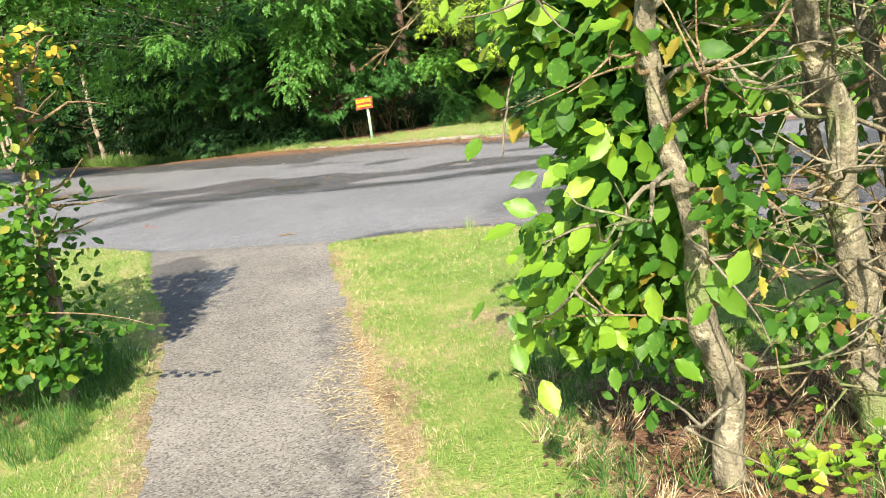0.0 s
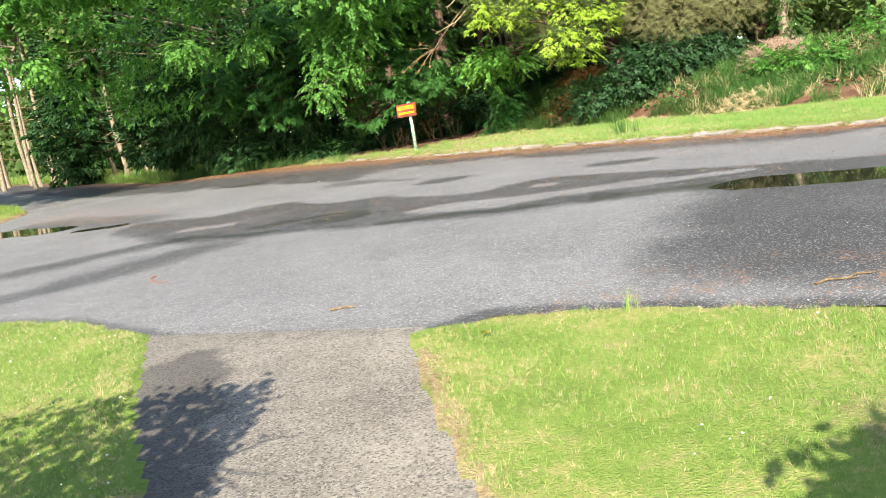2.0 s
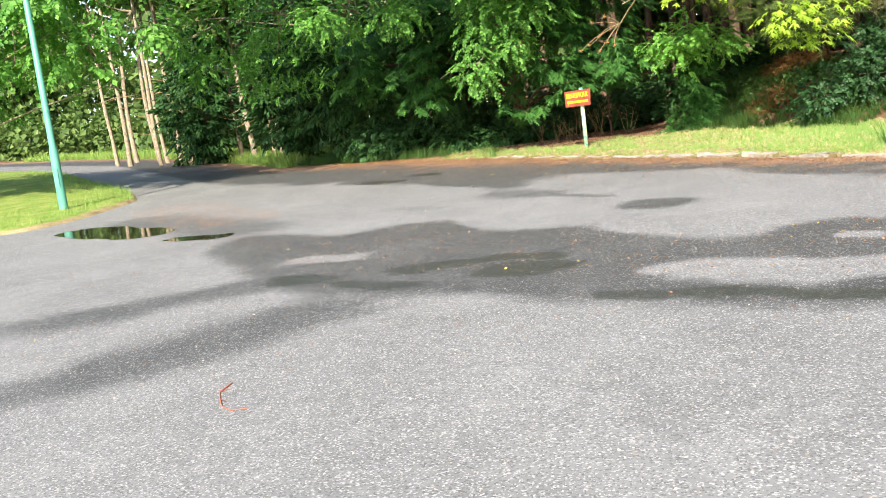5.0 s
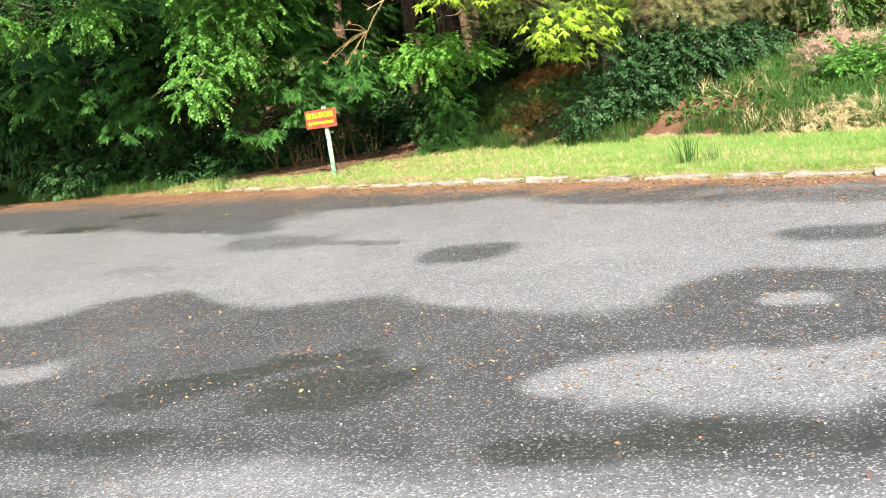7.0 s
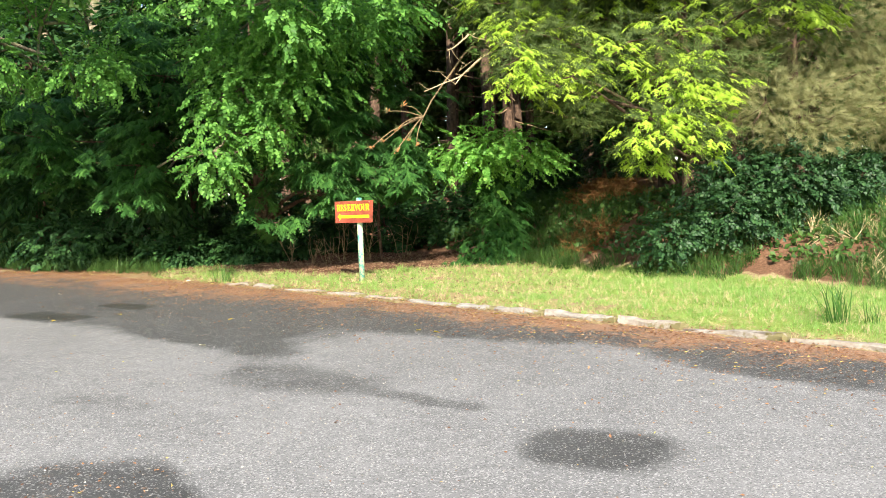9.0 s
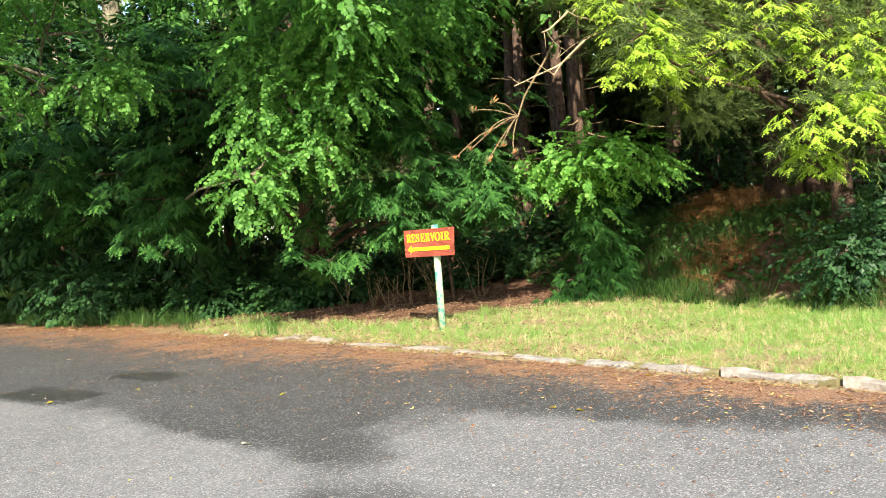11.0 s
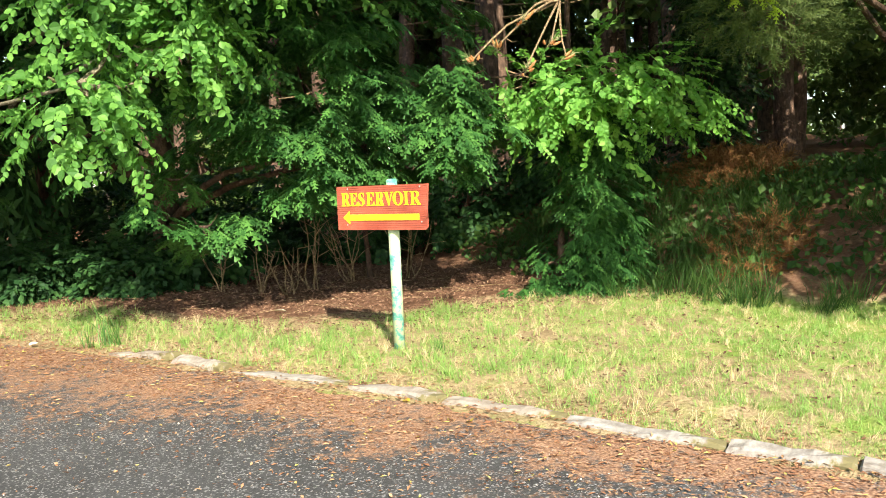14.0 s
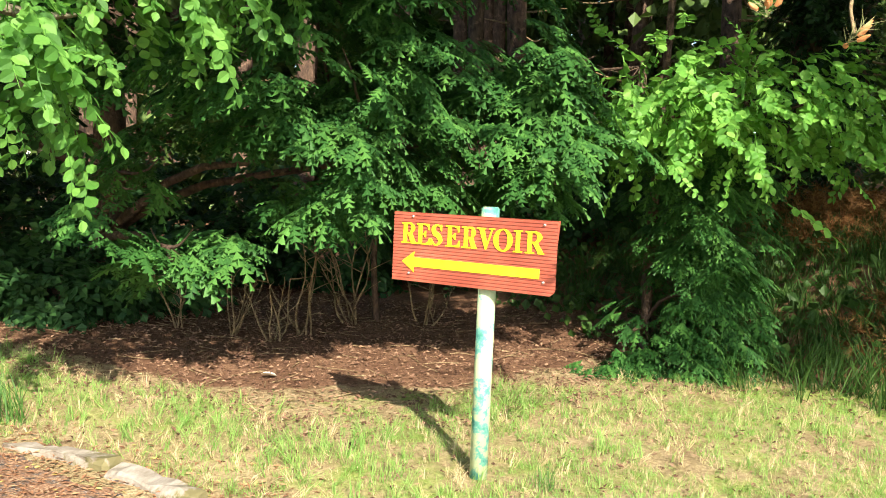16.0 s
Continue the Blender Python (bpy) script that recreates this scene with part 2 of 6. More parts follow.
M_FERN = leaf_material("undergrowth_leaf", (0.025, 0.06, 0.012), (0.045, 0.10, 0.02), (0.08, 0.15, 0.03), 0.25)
M_WOODS = leaf_material("far_leaf", (0.05, 0.09, 0.025), (0.09, 0.15, 0.04), (0.17, 0.25, 0.07), 0.3)
M_GRASS = leaf_material("grass_blade", (0.105, 0.21, 0.04), (0.21, 0.335, 0.07), (0.385, 0.475, 0.14), 0.3, 0.6, odd=(0.5, 0.42, 0.18))
M_VERGE = leaf_material("verge_blade", (0.105, 0.23, 0.05), (0.22, 0.38, 0.09), (0.42, 0.54, 0.17), 0.38, 0.6, odd=(0.56, 0.46, 0.2))
M_STRAW = leaf_material("dry_grass_blade", (0.32, 0.245, 0.125), (0.54, 0.42, 0.235), (0.7, 0.58, 0.37), 0.2, 0.7)
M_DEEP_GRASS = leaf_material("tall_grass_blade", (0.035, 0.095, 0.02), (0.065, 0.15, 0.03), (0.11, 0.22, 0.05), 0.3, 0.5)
M_BRACKEN = leaf_material("dead_bracken", (0.10, 0.045, 0.015), (0.2, 0.09, 0.03), (0.36, 0.2, 0.08), 0.15, 0.8)
M_LITTER = leaf_material("needle_litter", (0.12, 0.055, 0.03), (0.3, 0.145, 0.075), (0.46, 0.28, 0.15), 0.05, 0.8, odd=(0.55, 0.5, 0.12))
M_PALE_HEAP = leaf_material("pale_dead_leaf", (0.22, 0.13, 0.09), (0.42, 0.29, 0.21), (0.62, 0.48, 0.38), 0.1, 0.8)
M_LITTER_DARK = leaf_material("brown_leaf_litter", (0.07, 0.035, 0.022), (0.18, 0.095, 0.06), (0.38, 0.24, 0.15), 0.05, 0.85)
M_BARK = bark_material("grey_bark", (0.07, 0.06, 0.04), (0.26, 0.225, 0.15), (0.14, 0.165, 0.06))
M_PINE_BARK = bark_material("pine_bark", (0.035, 0.024, 0.018), (0.15, 0.095, 0.065), None, 5.0)
M_TWIG = bark_material("dead_twig", (0.12, 0.08, 0.045), (0.33, 0.24, 0.13), None, 12.0)
M_PALE_BARK = bark_material("pale_bark", (0.14, 0.11, 0.075), (0.34, 0.28, 0.2), None, 5.0)


def make_asphalt():
    t = Tree("asphalt")
    stones = t.cells(115.0)
    grain = t.noise(60.0, 3.0)
    blotch = t.noise(0.7, 5.0, 0.6)
    fine = t.noise(6.0, 5.0, 0.6)
    dry = t.ramp(t.math("ADD", t.math("MULTIPLY", blotch, 0.6), t.math("MULTIPLY", fine, 0.4)), [(0.3, (0.12, 0.118, 0.116)), (0.7, (0.218, 0.213, 0.208))])
    grit = t.node("ShaderNodeSeparateColor", Color=stones).outputs[0]
    dry = t.mix(t.math("MULTIPLY", t.step(grit, 0.72, 0.95), 0.75), dry, (0.3, 0.29, 0.28))
    dry = t.mix(t.math("MULTIPLY", t.step(grit, 0.3, 0.05), 0.5), dry, (0.04, 0.04, 0.042))
    wet_and_shade = t.math("ADD", t.attr("damp_and_shade"), t.math("MULTIPLY", t.math("SUBTRACT", t.noise(4.5, 8.0, 0.75), 0.5), 0.7))
    wet_and_shade = t.math("MULTIPLY", t.step(wet_and_shade, 0.12, 0.9), t.math("ADD", 0.62, t.math("MULTIPLY", t.noise(1.1, 5.0, 0.65), 0.75)))
    color = t.mix(wet_and_shade, dry, t.mix(0.76, dry, (0.016, 0.016, 0.015)))
    color = t.mix(t.math("MULTIPLY", t.step(grit, 0.8, 0.97), 0.62), color, (0.37, 0.36, 0.345))
    brown = t.math("ADD", t.attr("litter"), t.math("MULTIPLY", t.math("SUBTRACT", t.noise(16.0, 8.0, 0.8), 0.5), 1.5))
    brown = t.math("ADD", brown, t.math("MULTIPLY", t.math("SUBTRACT", t.noise(2.6, 4.0, 0.6), 0.5), 0.7))
    brown = t.step(brown, 0.48, 0.72)
    needles = t.ramp(t.noise(70.0, 3.0), [(0.3, (0.085, 0.045, 0.028)), (0.5, (0.25, 0.135, 0.08)), (0.7, (0.43, 0.29, 0.18))])
    color = t.mix(brown, color, needles)
    film = t.step(t.math("ADD", t.attr("film"), t.math("MULTIPLY", t.math("SUBTRACT", t.noise(3.2, 8.0, 0.75), 0.5), 1.5)), 0.3, 0.9)
    color = t.mix(t.math("MULTIPLY", film, 0.5), color, (0.018, 0.02, 0.012))
    pool = t.step(t.attr("pool"), 0.45, 0.6)
    color = t.mix(pool, color, (0.02, 0.018, 0.012))
    rough = t.mix(wet_and_shade, (0.85,) * 3, (0.62,) * 3)
    rough = t.mix(t.math("MULTIPLY", film, 0.6), rough, (0.25,) * 3)
    rough = t.mix(pool, rough, (0.03,) * 3)
    height = t.math("MULTIPLY", t.math("ADD", grit, t.math("MULTIPLY", grain, 0.5)), t.math("SUBTRACT", 1.0, pool))
    t.bump(height, 0.7, 0.006)
    return t.done(color, rough, t.mix(pool, (0.25,) * 3, (0.5,) * 3))


def make_path():
    t = Tree("path_tarmac")
    stones = t.node("ShaderNodeSeparateColor", Color=t.cells(110.0)).outputs[0]
    blotch = t.noise(1.6, 5.0, 0.6)
    base = t.ramp(blotch, [(0.3, (0.14, 0.122, 0.098)), (0.7, (0.27, 0.24, 0.195))])
    base = t.mix(t.math("MULTIPLY", t.step(stones, 0.62, 1.0), 0.55), base, (0.36, 0.33, 0.28))
    base = t.mix(t.math("MULTIPLY", t.step(stones, 0.35, 0.05), 0.7), base, (0.045, 0.042, 0.04))
    edge = t.math("ADD", t.attr("litter"), t.math("MULTIPLY", t.math("SUBTRACT", t.noise(7.0, 6.0, 0.7), 0.5), 1.2))
    straw = t.ramp(t.noise(55.0, 3.0), [(0.3, (0.12, 0.07, 0.03)), (0.55, (0.33, 0.22, 0.1)), (0.75, (0.5, 0.38, 0.2))])
    # this mask darkens damp tarmac and also paints the left hedge's shadow
    wet_and_shade = t.step(t.math("ADD", t.attr("damp_and_shade"), t.math("MULTIPLY", t.math("SUBTRACT", t.noise(6.0, 6.0, 0.75), 0.5), 1.5)), 0.3, 0.75)
    base = t.mix(t.math("MULTIPLY", wet_and_shade, 0.6), base, (0.03, 0.028, 0.028))
    base = t.mix(t.step(edge, 0.55, 0.75), base, straw)
    t.bump(t.math("ADD", stones, t.noise(40.0, 3.0)), 0.6, 0.008)
    return t.done(base, 0.85, 0.25)


def make_ground():
    t = Tree("soil_and_turf")
    n = t.noise(2.2, 6.0, 0.65)
    f = t.noise(35.0, 4.0, 0.7)
    turf = t.ramp(t.math("ADD", t.math("MULTIPLY", n, 0.6), t.math("MULTIPLY", f, 0.4)), [(0.3, (0.10, 0.17, 0.03)), (0.5, (0.19, 0.26, 0.055)), (0.68, (0.40, 0.33, 0.14))])
    litter = t.ramp(t.math("ADD", t.math("MULTIPLY", n, 0.4), t.math("MULTIPLY", t.noise(22.0, 6.0, 0.75), 0.6)), [(0.3, (0.055, 0.03, 0.018)), (0.5, (0.16, 0.085, 0.05)), (0.7, (0.31, 0.185, 0.11))])
    k = t.math("ADD", t.attr("litter"), t.math("MULTIPLY", t.math("SUBTRACT", t.noise(4.0, 5.0, 0.65), 0.5), 0.8))
    tan = t.ramp(t.math("ADD", t.math("MULTIPLY", n, 0.4), t.math("MULTIPLY", f, 0.6)), [(0.3, (0.13, 0.085, 0.045)), (0.5, (0.30, 0.225, 0.12)), (0.68, (0.46, 0.37, 0.22))])
    color = t.mix(t.step(k, 0.16, 0.42), turf, tan)
    color = t.mix(t.step(k, 0.48, 0.66), color, litter)
    t.bump(t.math("ADD", f, t.noise(90.0, 2.0)), 0.8, 0.02)
    return t.done(color, 0.95, 0.1)


def make_stone():
    t = Tree("kerb_stone")
    n = t.noise(9.0, 8.0, 0.7)
    color = t.ramp(n, [(0.3, (0.12, 0.10, 0.08)), (0.55, (0.28, 0.26, 0.23)), (0.75, (0.42, 0.40, 0.36))])
    color = t.mix(t.math("MULTIPLY", t.random(), 0.35), color, (0.3, 0.22, 0.14))
    color = t.mix(t.step(t.noise(3.5, 5.0, 0.7), 0.52, 0.62), color, (0.15, 0.13, 0.06))
    t.bump(n, 0.7, 0.015)
    return t.done(color, 0.9, 0.2)


def make_post():
    t = Tree("flaking_green_paint")
    n = t.noise(9.0, 6.0, 0.7)
    color = t.ramp(n, [(0.34, (0.05, 0.2, 0.16)), (0.43, (0.12, 0.33, 0.26)), (0.48, (0.38, 0.45, 0.26)), (0.72, (0.56, 0.57, 0.34))])
    t.bump(n, 0.4, 0.004)
    return t.done(color, 0.7, 0.3)


def make_board():
    t = Tree("red_brown_board")
    n = t.noise(4.0, 6.0, 0.65, 0.5)
    color = t.ramp(n, [(0.3, (0.25, 0.05, 0.03)), (0.6, (0.38, 0.095, 0.055)), (0.78, (0.5, 0.2, 0.12))])
    t.bump(t.noise(60.0, 3.0), 0.15, 0.002)
    return t.done(color, 0.5, 0.4)


def plain(name, low, high, scale=8.0, rough=0.6, metal=0.0):
    t = Tree(name)
    n = t.noise(scale, 6.0, 0.65)
    t.bsdf.inputs["Metallic"].default_value = metal
    t.bump(n, 0.15, 0.003)
    return t.done(t.ramp(n, [(0.3, low), (0.7, high)]), rough, 0.4)


M_ASPHALT, M_PATH, M_GROUND, M_STONE, M_POST, M_BOARD = make_asphalt(), make_path(), make_ground(), make_stone(), make_post(), make_board()
M_DAISY = plain("daisy_white", (0.75, 0.75, 0.7), (0.85, 0.85, 0.8), 30.0, 0.8)
M_YELLOW = plain("yellow_paint", (0.75, 0.5, 0.01), (0.88, 0.65, 0.02), 12.0, 0.45)
M_LAMP = plain("green_enamel", (0.06, 0.22, 0.165), (0.105, 0.3, 0.225), 3.0, 0.4)
M_STEEL = plain("weathered_screw", (0.35, 0.34, 0.33), (0.55, 0.54, 0.52), 40.0, 0.4, 0.8)

# ---- ground, road and path ----
def spaced(*runs):
    """Even steps over runs of (start, end, step)."""
    return np.unique(np.round(np.concatenate([np.arange(a, b + step * 0.5, step) for a, b, step in runs]), 3))


def make_setting():
    xs = spaced((-400, -60, 34), (-56, -16, 2), (-15.5, -3.75, 0.25), (-3.6, 1.2, 0.08), (1.5, 12, 0.25), (13, 60, 2), (70, 400, 33))
    ys = spaced((-400, -40, 36), (-36, -6, 2), (-5.75, 1.75, 0.25), (1.9, 9.2, 0.1), (9.5, 36, 0.25), (37, 80, 2), (90, 400, 31))
    v, f = sheet(xs, ys, ground_z)
    me = mesh_of("ground", v, f, True)
    x, y = v[:, 0], v[:, 1]
    s = beyond(x, y)
    woods = smooth01((s - np.interp(x, VERGE_X, VERGE_S) - 0.05 - 0.1 * wobble(x, y, 0.7)) / 0.35) * (s < 60)
    woods = np.maximum(woods, smooth01((-5.0 - x) / 1.5) * smooth01((s + 0.1) / 0.5) * smooth01((x + 14) / 3))
    hedge = np.maximum(smooth01((0.95 - np.abs(y - 3.05)) / 0.4) * smooth01((x - 0.3) / 0.3) * 0.75, smooth01((0.5 - np.abs(y - 4.5)) / 0.3) * smooth01((-2.0 - x) / 0.2)) * 0.9 * (np.abs(x) < 6)
    worn = 0.27 * np.maximum(capsule(x, y, 0.9, 5.9, 1.2, 5.7, 0.22, 1.5), capsule(x, y, 0.2, 5.0, 0.5, 4.6, 0.2, 1.5)) + 0.12
    worn = np.maximum(worn, 0.5 * smooth01(1 - np.abs(x - np.interp(y, WALK_Y, WALK_R) - 0.03) / (0.12 + 0.2 * smooth01(1 - np.abs(y - 4.1) / 1.2))) * (y < 7.6) * (y > -1))
    worn = np.maximum(worn, 0.42 * smooth01(1 - np.abs(x - np.interp(y, WALK_Y, WALK_L)) / 0.32) * (y < 6.2) * (y > -1))
    lip = smooth01(1 - np.abs(s - 0.1) / 0.5) * 0.52 * (y > 10)
    thin = (0.36 + 0.14 * wobble(x, y, 0.6, 7)) * smooth01((s - 0.1) / 0.2) * smooth01((2.5 - x) / 2.0) * (x > -6)
    attribute(me, "litter", np.maximum.reduce([woods, hedge, lip, thin, worn]))
    tagged(put("ground", me, M_GROUND), "mown grass verges and brown leaf litter under the trees", "ground", kind="structure")

    # the road: strips from the near edge to the far edge
    us = spaced((-60, -18, 1.0), (-17.5, -9, 0.25), (-8.9, 7, 0.09), (7.5, 40, 1.0))
    n_across = 190
    w = np.linspace(0, 1, n_across)
    nx, ny = us, near_y(us) + 0.05 * wobble(us, us * 0, 0.16) + 0.05 * wobble(us, us * 0, 0.5, 3)
    # the far edge is met square to the kerb, so shift it along
    fx = us
    fy = far_y(fx) + 0.03 * wobble(fx, fx * 0, 0.4, 5)
    px = nx[:, None] + (fx - nx)[:, None] * w
    py = ny[:, None] + (fy - ny)[:, None] * w
    v = np.stack([px, py, land(px, py) * 1.0], -1).reshape(-1, 3)
    i, j = np.meshgrid(np.arange(len(us) - 1), np.arange(n_across - 1), indexing="ij")
    f = np.stack([i * n_across + j, (i + 1) * n_across + j, (i + 1) * n_across + j + 1, i * n_across + j + 1], -1).reshape(-1, 4)
    x, y = v[:, 0], v[:, 1]
    s = -beyond(x, y)
    wx, wy = x + 0.09 * wobble(x, y, 0.5, 1), y + 0.13 * wobble(x, y, 0.6, 4)
    damp_and_shade = np.zeros(len(x))
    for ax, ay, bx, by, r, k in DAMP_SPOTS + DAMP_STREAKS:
        damp_and_shade = np.maximum(damp_and_shade, k * capsule(wx, wy, ax, ay, bx, by, r, 1.3))
    jx, jy = x + 0.05 * wobble(x, y, 0.35, 1), y + 0.08 * wobble(x, y, 0.4, 4)
    channel = smooth01((np.interp(jx, WET_X, WET_FAR) - jy) / 0.6 + 0.5) * smooth01((jy - np.interp(jx, WET_X, WET_NEAR)) / 0.8 + 0.5) * smooth01((jx + 6.8) / 0.8)
    damp_and_shade = np.maximum(damp_and_shade, (0.86 + 0.14 * wobble(x, y, 0.7, 9)) * channel)
    # darker band along the far edge, its width varying along the road
    reach = np.interp(x, [-9, -5, -3.5, -2.9, -2.4, -1.5, -0.5, 0.3, 0.9, 1.2, 1.6, 2.5, 4, 8], [3.9, 3.3, 3.6, 3.5, 2.8, 2.0, 1.7, 1.6, 1.8, 2.0, 1.8, 1.1, 1.2, 0.8])
    damp_and_shade = np.maximum(damp_and_shade, 0.9 * smooth01((reach + 0.35 * wobble(x, y, 0.6, 3) - s) / 0.8))
    damp_and_shade = np.maximum(damp_and_shade, 0.75 * smooth01((0.3 + 0.1 * wobble(x, y, 0.3, 2) - (y - near_y(x))) / 0.2) * (np.abs(x) < 9))
    for ax, ay, bx, by, r in DRY:
        damp_and_shade = damp_and_shade * (1 - capsule(wx, wy, ax, ay, bx, by, r, 1.3))
    pool = np.zeros(len(x))
    for ax, ay, bx, by, r in POOLS:
        pool = np.maximum(pool, capsule(x + 0.1 * wobble(x, y, 0.4, 6), y + 0.14 * wobble(x, y, 0.5, 8), ax, ay, bx, by, r))
    film = np.zeros(len(x))
    for ax, ay, bx, by, r in FILMS:
        film = np.maximum(film, capsule(x + 0.08 * wobble(x, y, 0.3, 6), y + 0.1 * wobble(x, y, 0.4, 8), ax, ay, bx, by, r * 1.3, 1.9))
    wide = 1.9 + 1.2 * smooth01((-2.5 - x) / 3) - 0.6 * smooth01((x - 1) / 2)
    litter = 0.74 * smooth01((wide - s) / wide) ** 0.85 * (1 + 0.2 * wobble(x, y, 0.45, 5))
    litter = np.maximum(litter, 0.5 * capsule(wx, wy, -10.2, 24.6, -7.4, 21.0, 1.5, 1.4))
    litter = np.maximum(litter, 0.42 * capsule(wx, wy, 0.8, 7.6, 4.5, 6.6, 1.2))
    litter = np.maximum(litter, 0.34 * channel * smooth01((jy - 13.9) / 1.2))
    me = mesh_of("road", v, f, True)
    attribute(me, "damp_and_shade", np.maximum(damp_and_shade, pool))
    attribute(me, "pool", pool)
    attribute(me, "film", film)
    attribute(me, "litter", litter)
    tagged(put("road", me, M_ASPHALT), "grey asphalt road with damp patches, puddles and brown needles", "road", kind="structure")

    # the footpath
    ys = spaced((-20, -2, 1.0), (-1.5, 8.9, 0.06))
    w = np.linspace(0, 1, 26)
    lx = np.interp(ys, WALK_Y, WALK_L) + 0.02 * wobble(ys, ys * 0, 0.2) - 0.06
    rx = np.interp(ys, WALK_Y, WALK_R) + 0.05 + 0.02 * wobble(ys, ys * 0, 0.22, 3)
    ly, ry = ys.copy(), np.minimum(ys, 7.95 + 0 * ys)
    px = lx[:, None] + (rx - lx)[:, None] * w
    py = ly[:, None] + (ry - ly)[:, None] * w
    v = np.stack([px, py, land(px, py) + 0.006], -1).reshape(-1, 3)
    i, j = np.meshgrid(np.arange(len(ys) - 1), np.arange(25), indexing="ij")
    f = np.stack([i * 26 + j, i * 26 + j + 1, (i + 1) * 26 + j + 1, (i + 1) * 26 + j], -1).reshape(-1, 4)
    me = mesh_of("footpath", v, f, True)
    across = np.tile(w, len(ys))
    attribute(me, "litter", np.maximum(smooth01((0.16 - across) / 0.16) * (0.45 + 0.4 * wobble(v[:, 1], 0 * across, 0.5, 2)), smooth01((across - 0.78) / 0.22) * (0.5 + 0.5 * smooth01(1 - np.abs(v[:, 1] - 4.0) / 1.3) + 0.2 * wobble(v[:, 1], 0 * across, 0.3, 4))))
    x, y = v[:, 0], v[:, 1]
    # the first streak paints the left hedge's shadow into the tarmac
    attribute(me, "damp_and_shade", np.maximum.reduce([0.9 * capsule(x + 0.1 * wobble(x, y, 0.2), y, -2.3, 7.9, -1.9, 5.6, 0.3, 1.3), 0.45 * capsule(x, y, -0.75, 5.4, -0.38, 2.6, 0.13, 1.6), smooth01((y - near_y(x) + 0.05) / 0.1) * 0.38]))
    tagged(put("footpath", me, M_PATH), "worn grey tarmac footpath with straw-littered edges", "path", kind="structure")


def capsule(x, y, ax, ay, bx, by, r, soft=0.5):
    """1 within a rounded streak from a to b, falling to 0 past its rim."""
    dx, dy = bx - ax, by - ay
    k = np.clip(((x - ax) * dx + (y - ay) * dy) / max(dx * dx + dy * dy, 1e-6), 0, 1)
    d = np.hypot(x - ax - k * dx, y - ay - k * dy)
    return smooth01((r * (1 + soft / 2) - d) / (r * soft))


# the wet channel that runs along the road: its far and near rim
WET_X = [-6.6, -5.4, -4.6, -3.9, -3.3, -2.95, -2.45, -1.65, -1.3, -0.85, -0.45, -0.18, 0.03, 0.49, 0.79, 1.39, 2.5, 3.6, 6.0]
WET_FAR = [18.9, 18.3, 17.7, 18.2, 18.0, 17.1, 16.7, 16.45, 15.75, 15.3, 14.98, 14.94, 15.2, 15.43, 15.27, 14.7, 13.4, 12.4, 10.5]
WET_NEAR = [17.6, 16.0, 14.9, 13.95, 13.78, 13.72, 13.6, 12.95, 12.76, 12.6, 12.4, 12.3, 12.25, 12.2, 12.15, 12.1, 11.2, 10.4, 8.6]
# damp streaks: two ends, half width, how wet
DAMP_SPOTS = [(-6.05, 25.2, -5.4, 24.7, 0.26, 1.25), (-5.2, 25.8, -4.7, 25.45, 0.2, 1.2), (-0.95, 17.68, -0.66, 17.48, 0.32, 1.0), (1.5, 16.1, 1.95, 15.72, 0.3, 0.95), (-6.4, 25.8, -6.0, 25.4, 0.5, 0.9), (-5.6, 26.4, -5.1, 26.0, 0.3, 0.9),
              (-2.9, 20.5, -2.2, 19.7, 0.42, 0.62), (-2.3, 19.6, -1.35, 18.8, 0.16, 0.6), (-4.3, 19.9, -3.7, 19.5, 0.22, 0.4)]
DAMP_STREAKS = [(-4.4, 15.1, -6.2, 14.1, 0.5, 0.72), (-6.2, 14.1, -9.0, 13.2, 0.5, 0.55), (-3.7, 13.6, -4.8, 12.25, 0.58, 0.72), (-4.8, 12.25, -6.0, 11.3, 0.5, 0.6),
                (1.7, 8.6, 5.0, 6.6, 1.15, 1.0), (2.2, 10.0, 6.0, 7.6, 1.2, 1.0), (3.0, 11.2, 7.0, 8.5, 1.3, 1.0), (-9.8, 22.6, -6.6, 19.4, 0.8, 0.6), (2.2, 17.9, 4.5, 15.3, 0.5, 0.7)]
DRY = [(-1.15, 13.92, -0.75, 13.8, 0.13), (-0.8, 13.78, -0.15, 13.4, 0.3), (-0.15, 13.35, 1.4, 13.2, 0.27), (1.4, 13.2, 2.5, 12.75, 0.18), (0.4, 14.62, 0.56, 14.54, 0.1), (-4.6, 16.1, -4.15, 15.95, 0.22)]
POOLS = [(-10.6, 21.9, -8.6, 20.35, 0.5), (-7.5, 19.2, -6.75, 18.95, 0.26), (2.3, 11.6, 3.7, 10.7, 0.42)]
# thin films of water that have almost dried
FILMS = [(-6.1, 25.25, -5.45, 24.75, 0.24), (-4.5, 15.05, -4.1, 14.85, 0.16), (-3.8, 14.55, -3.1, 14.2, 0.14), (-3.25, 14.95, -2.5, 15.1, 0.18), (-2.5, 15.1, -2.0, 14.95, 0.14), (-2.35, 14.45, -1.95, 14.5, 0.24), (-1.5, 13.2, 0.2, 12.55, 0.14), (-5.1, 25.75, -4.7, 25.45, 0.2), (1.0, 12.3, 2.4, 11.7, 0.25)]
make_setting()


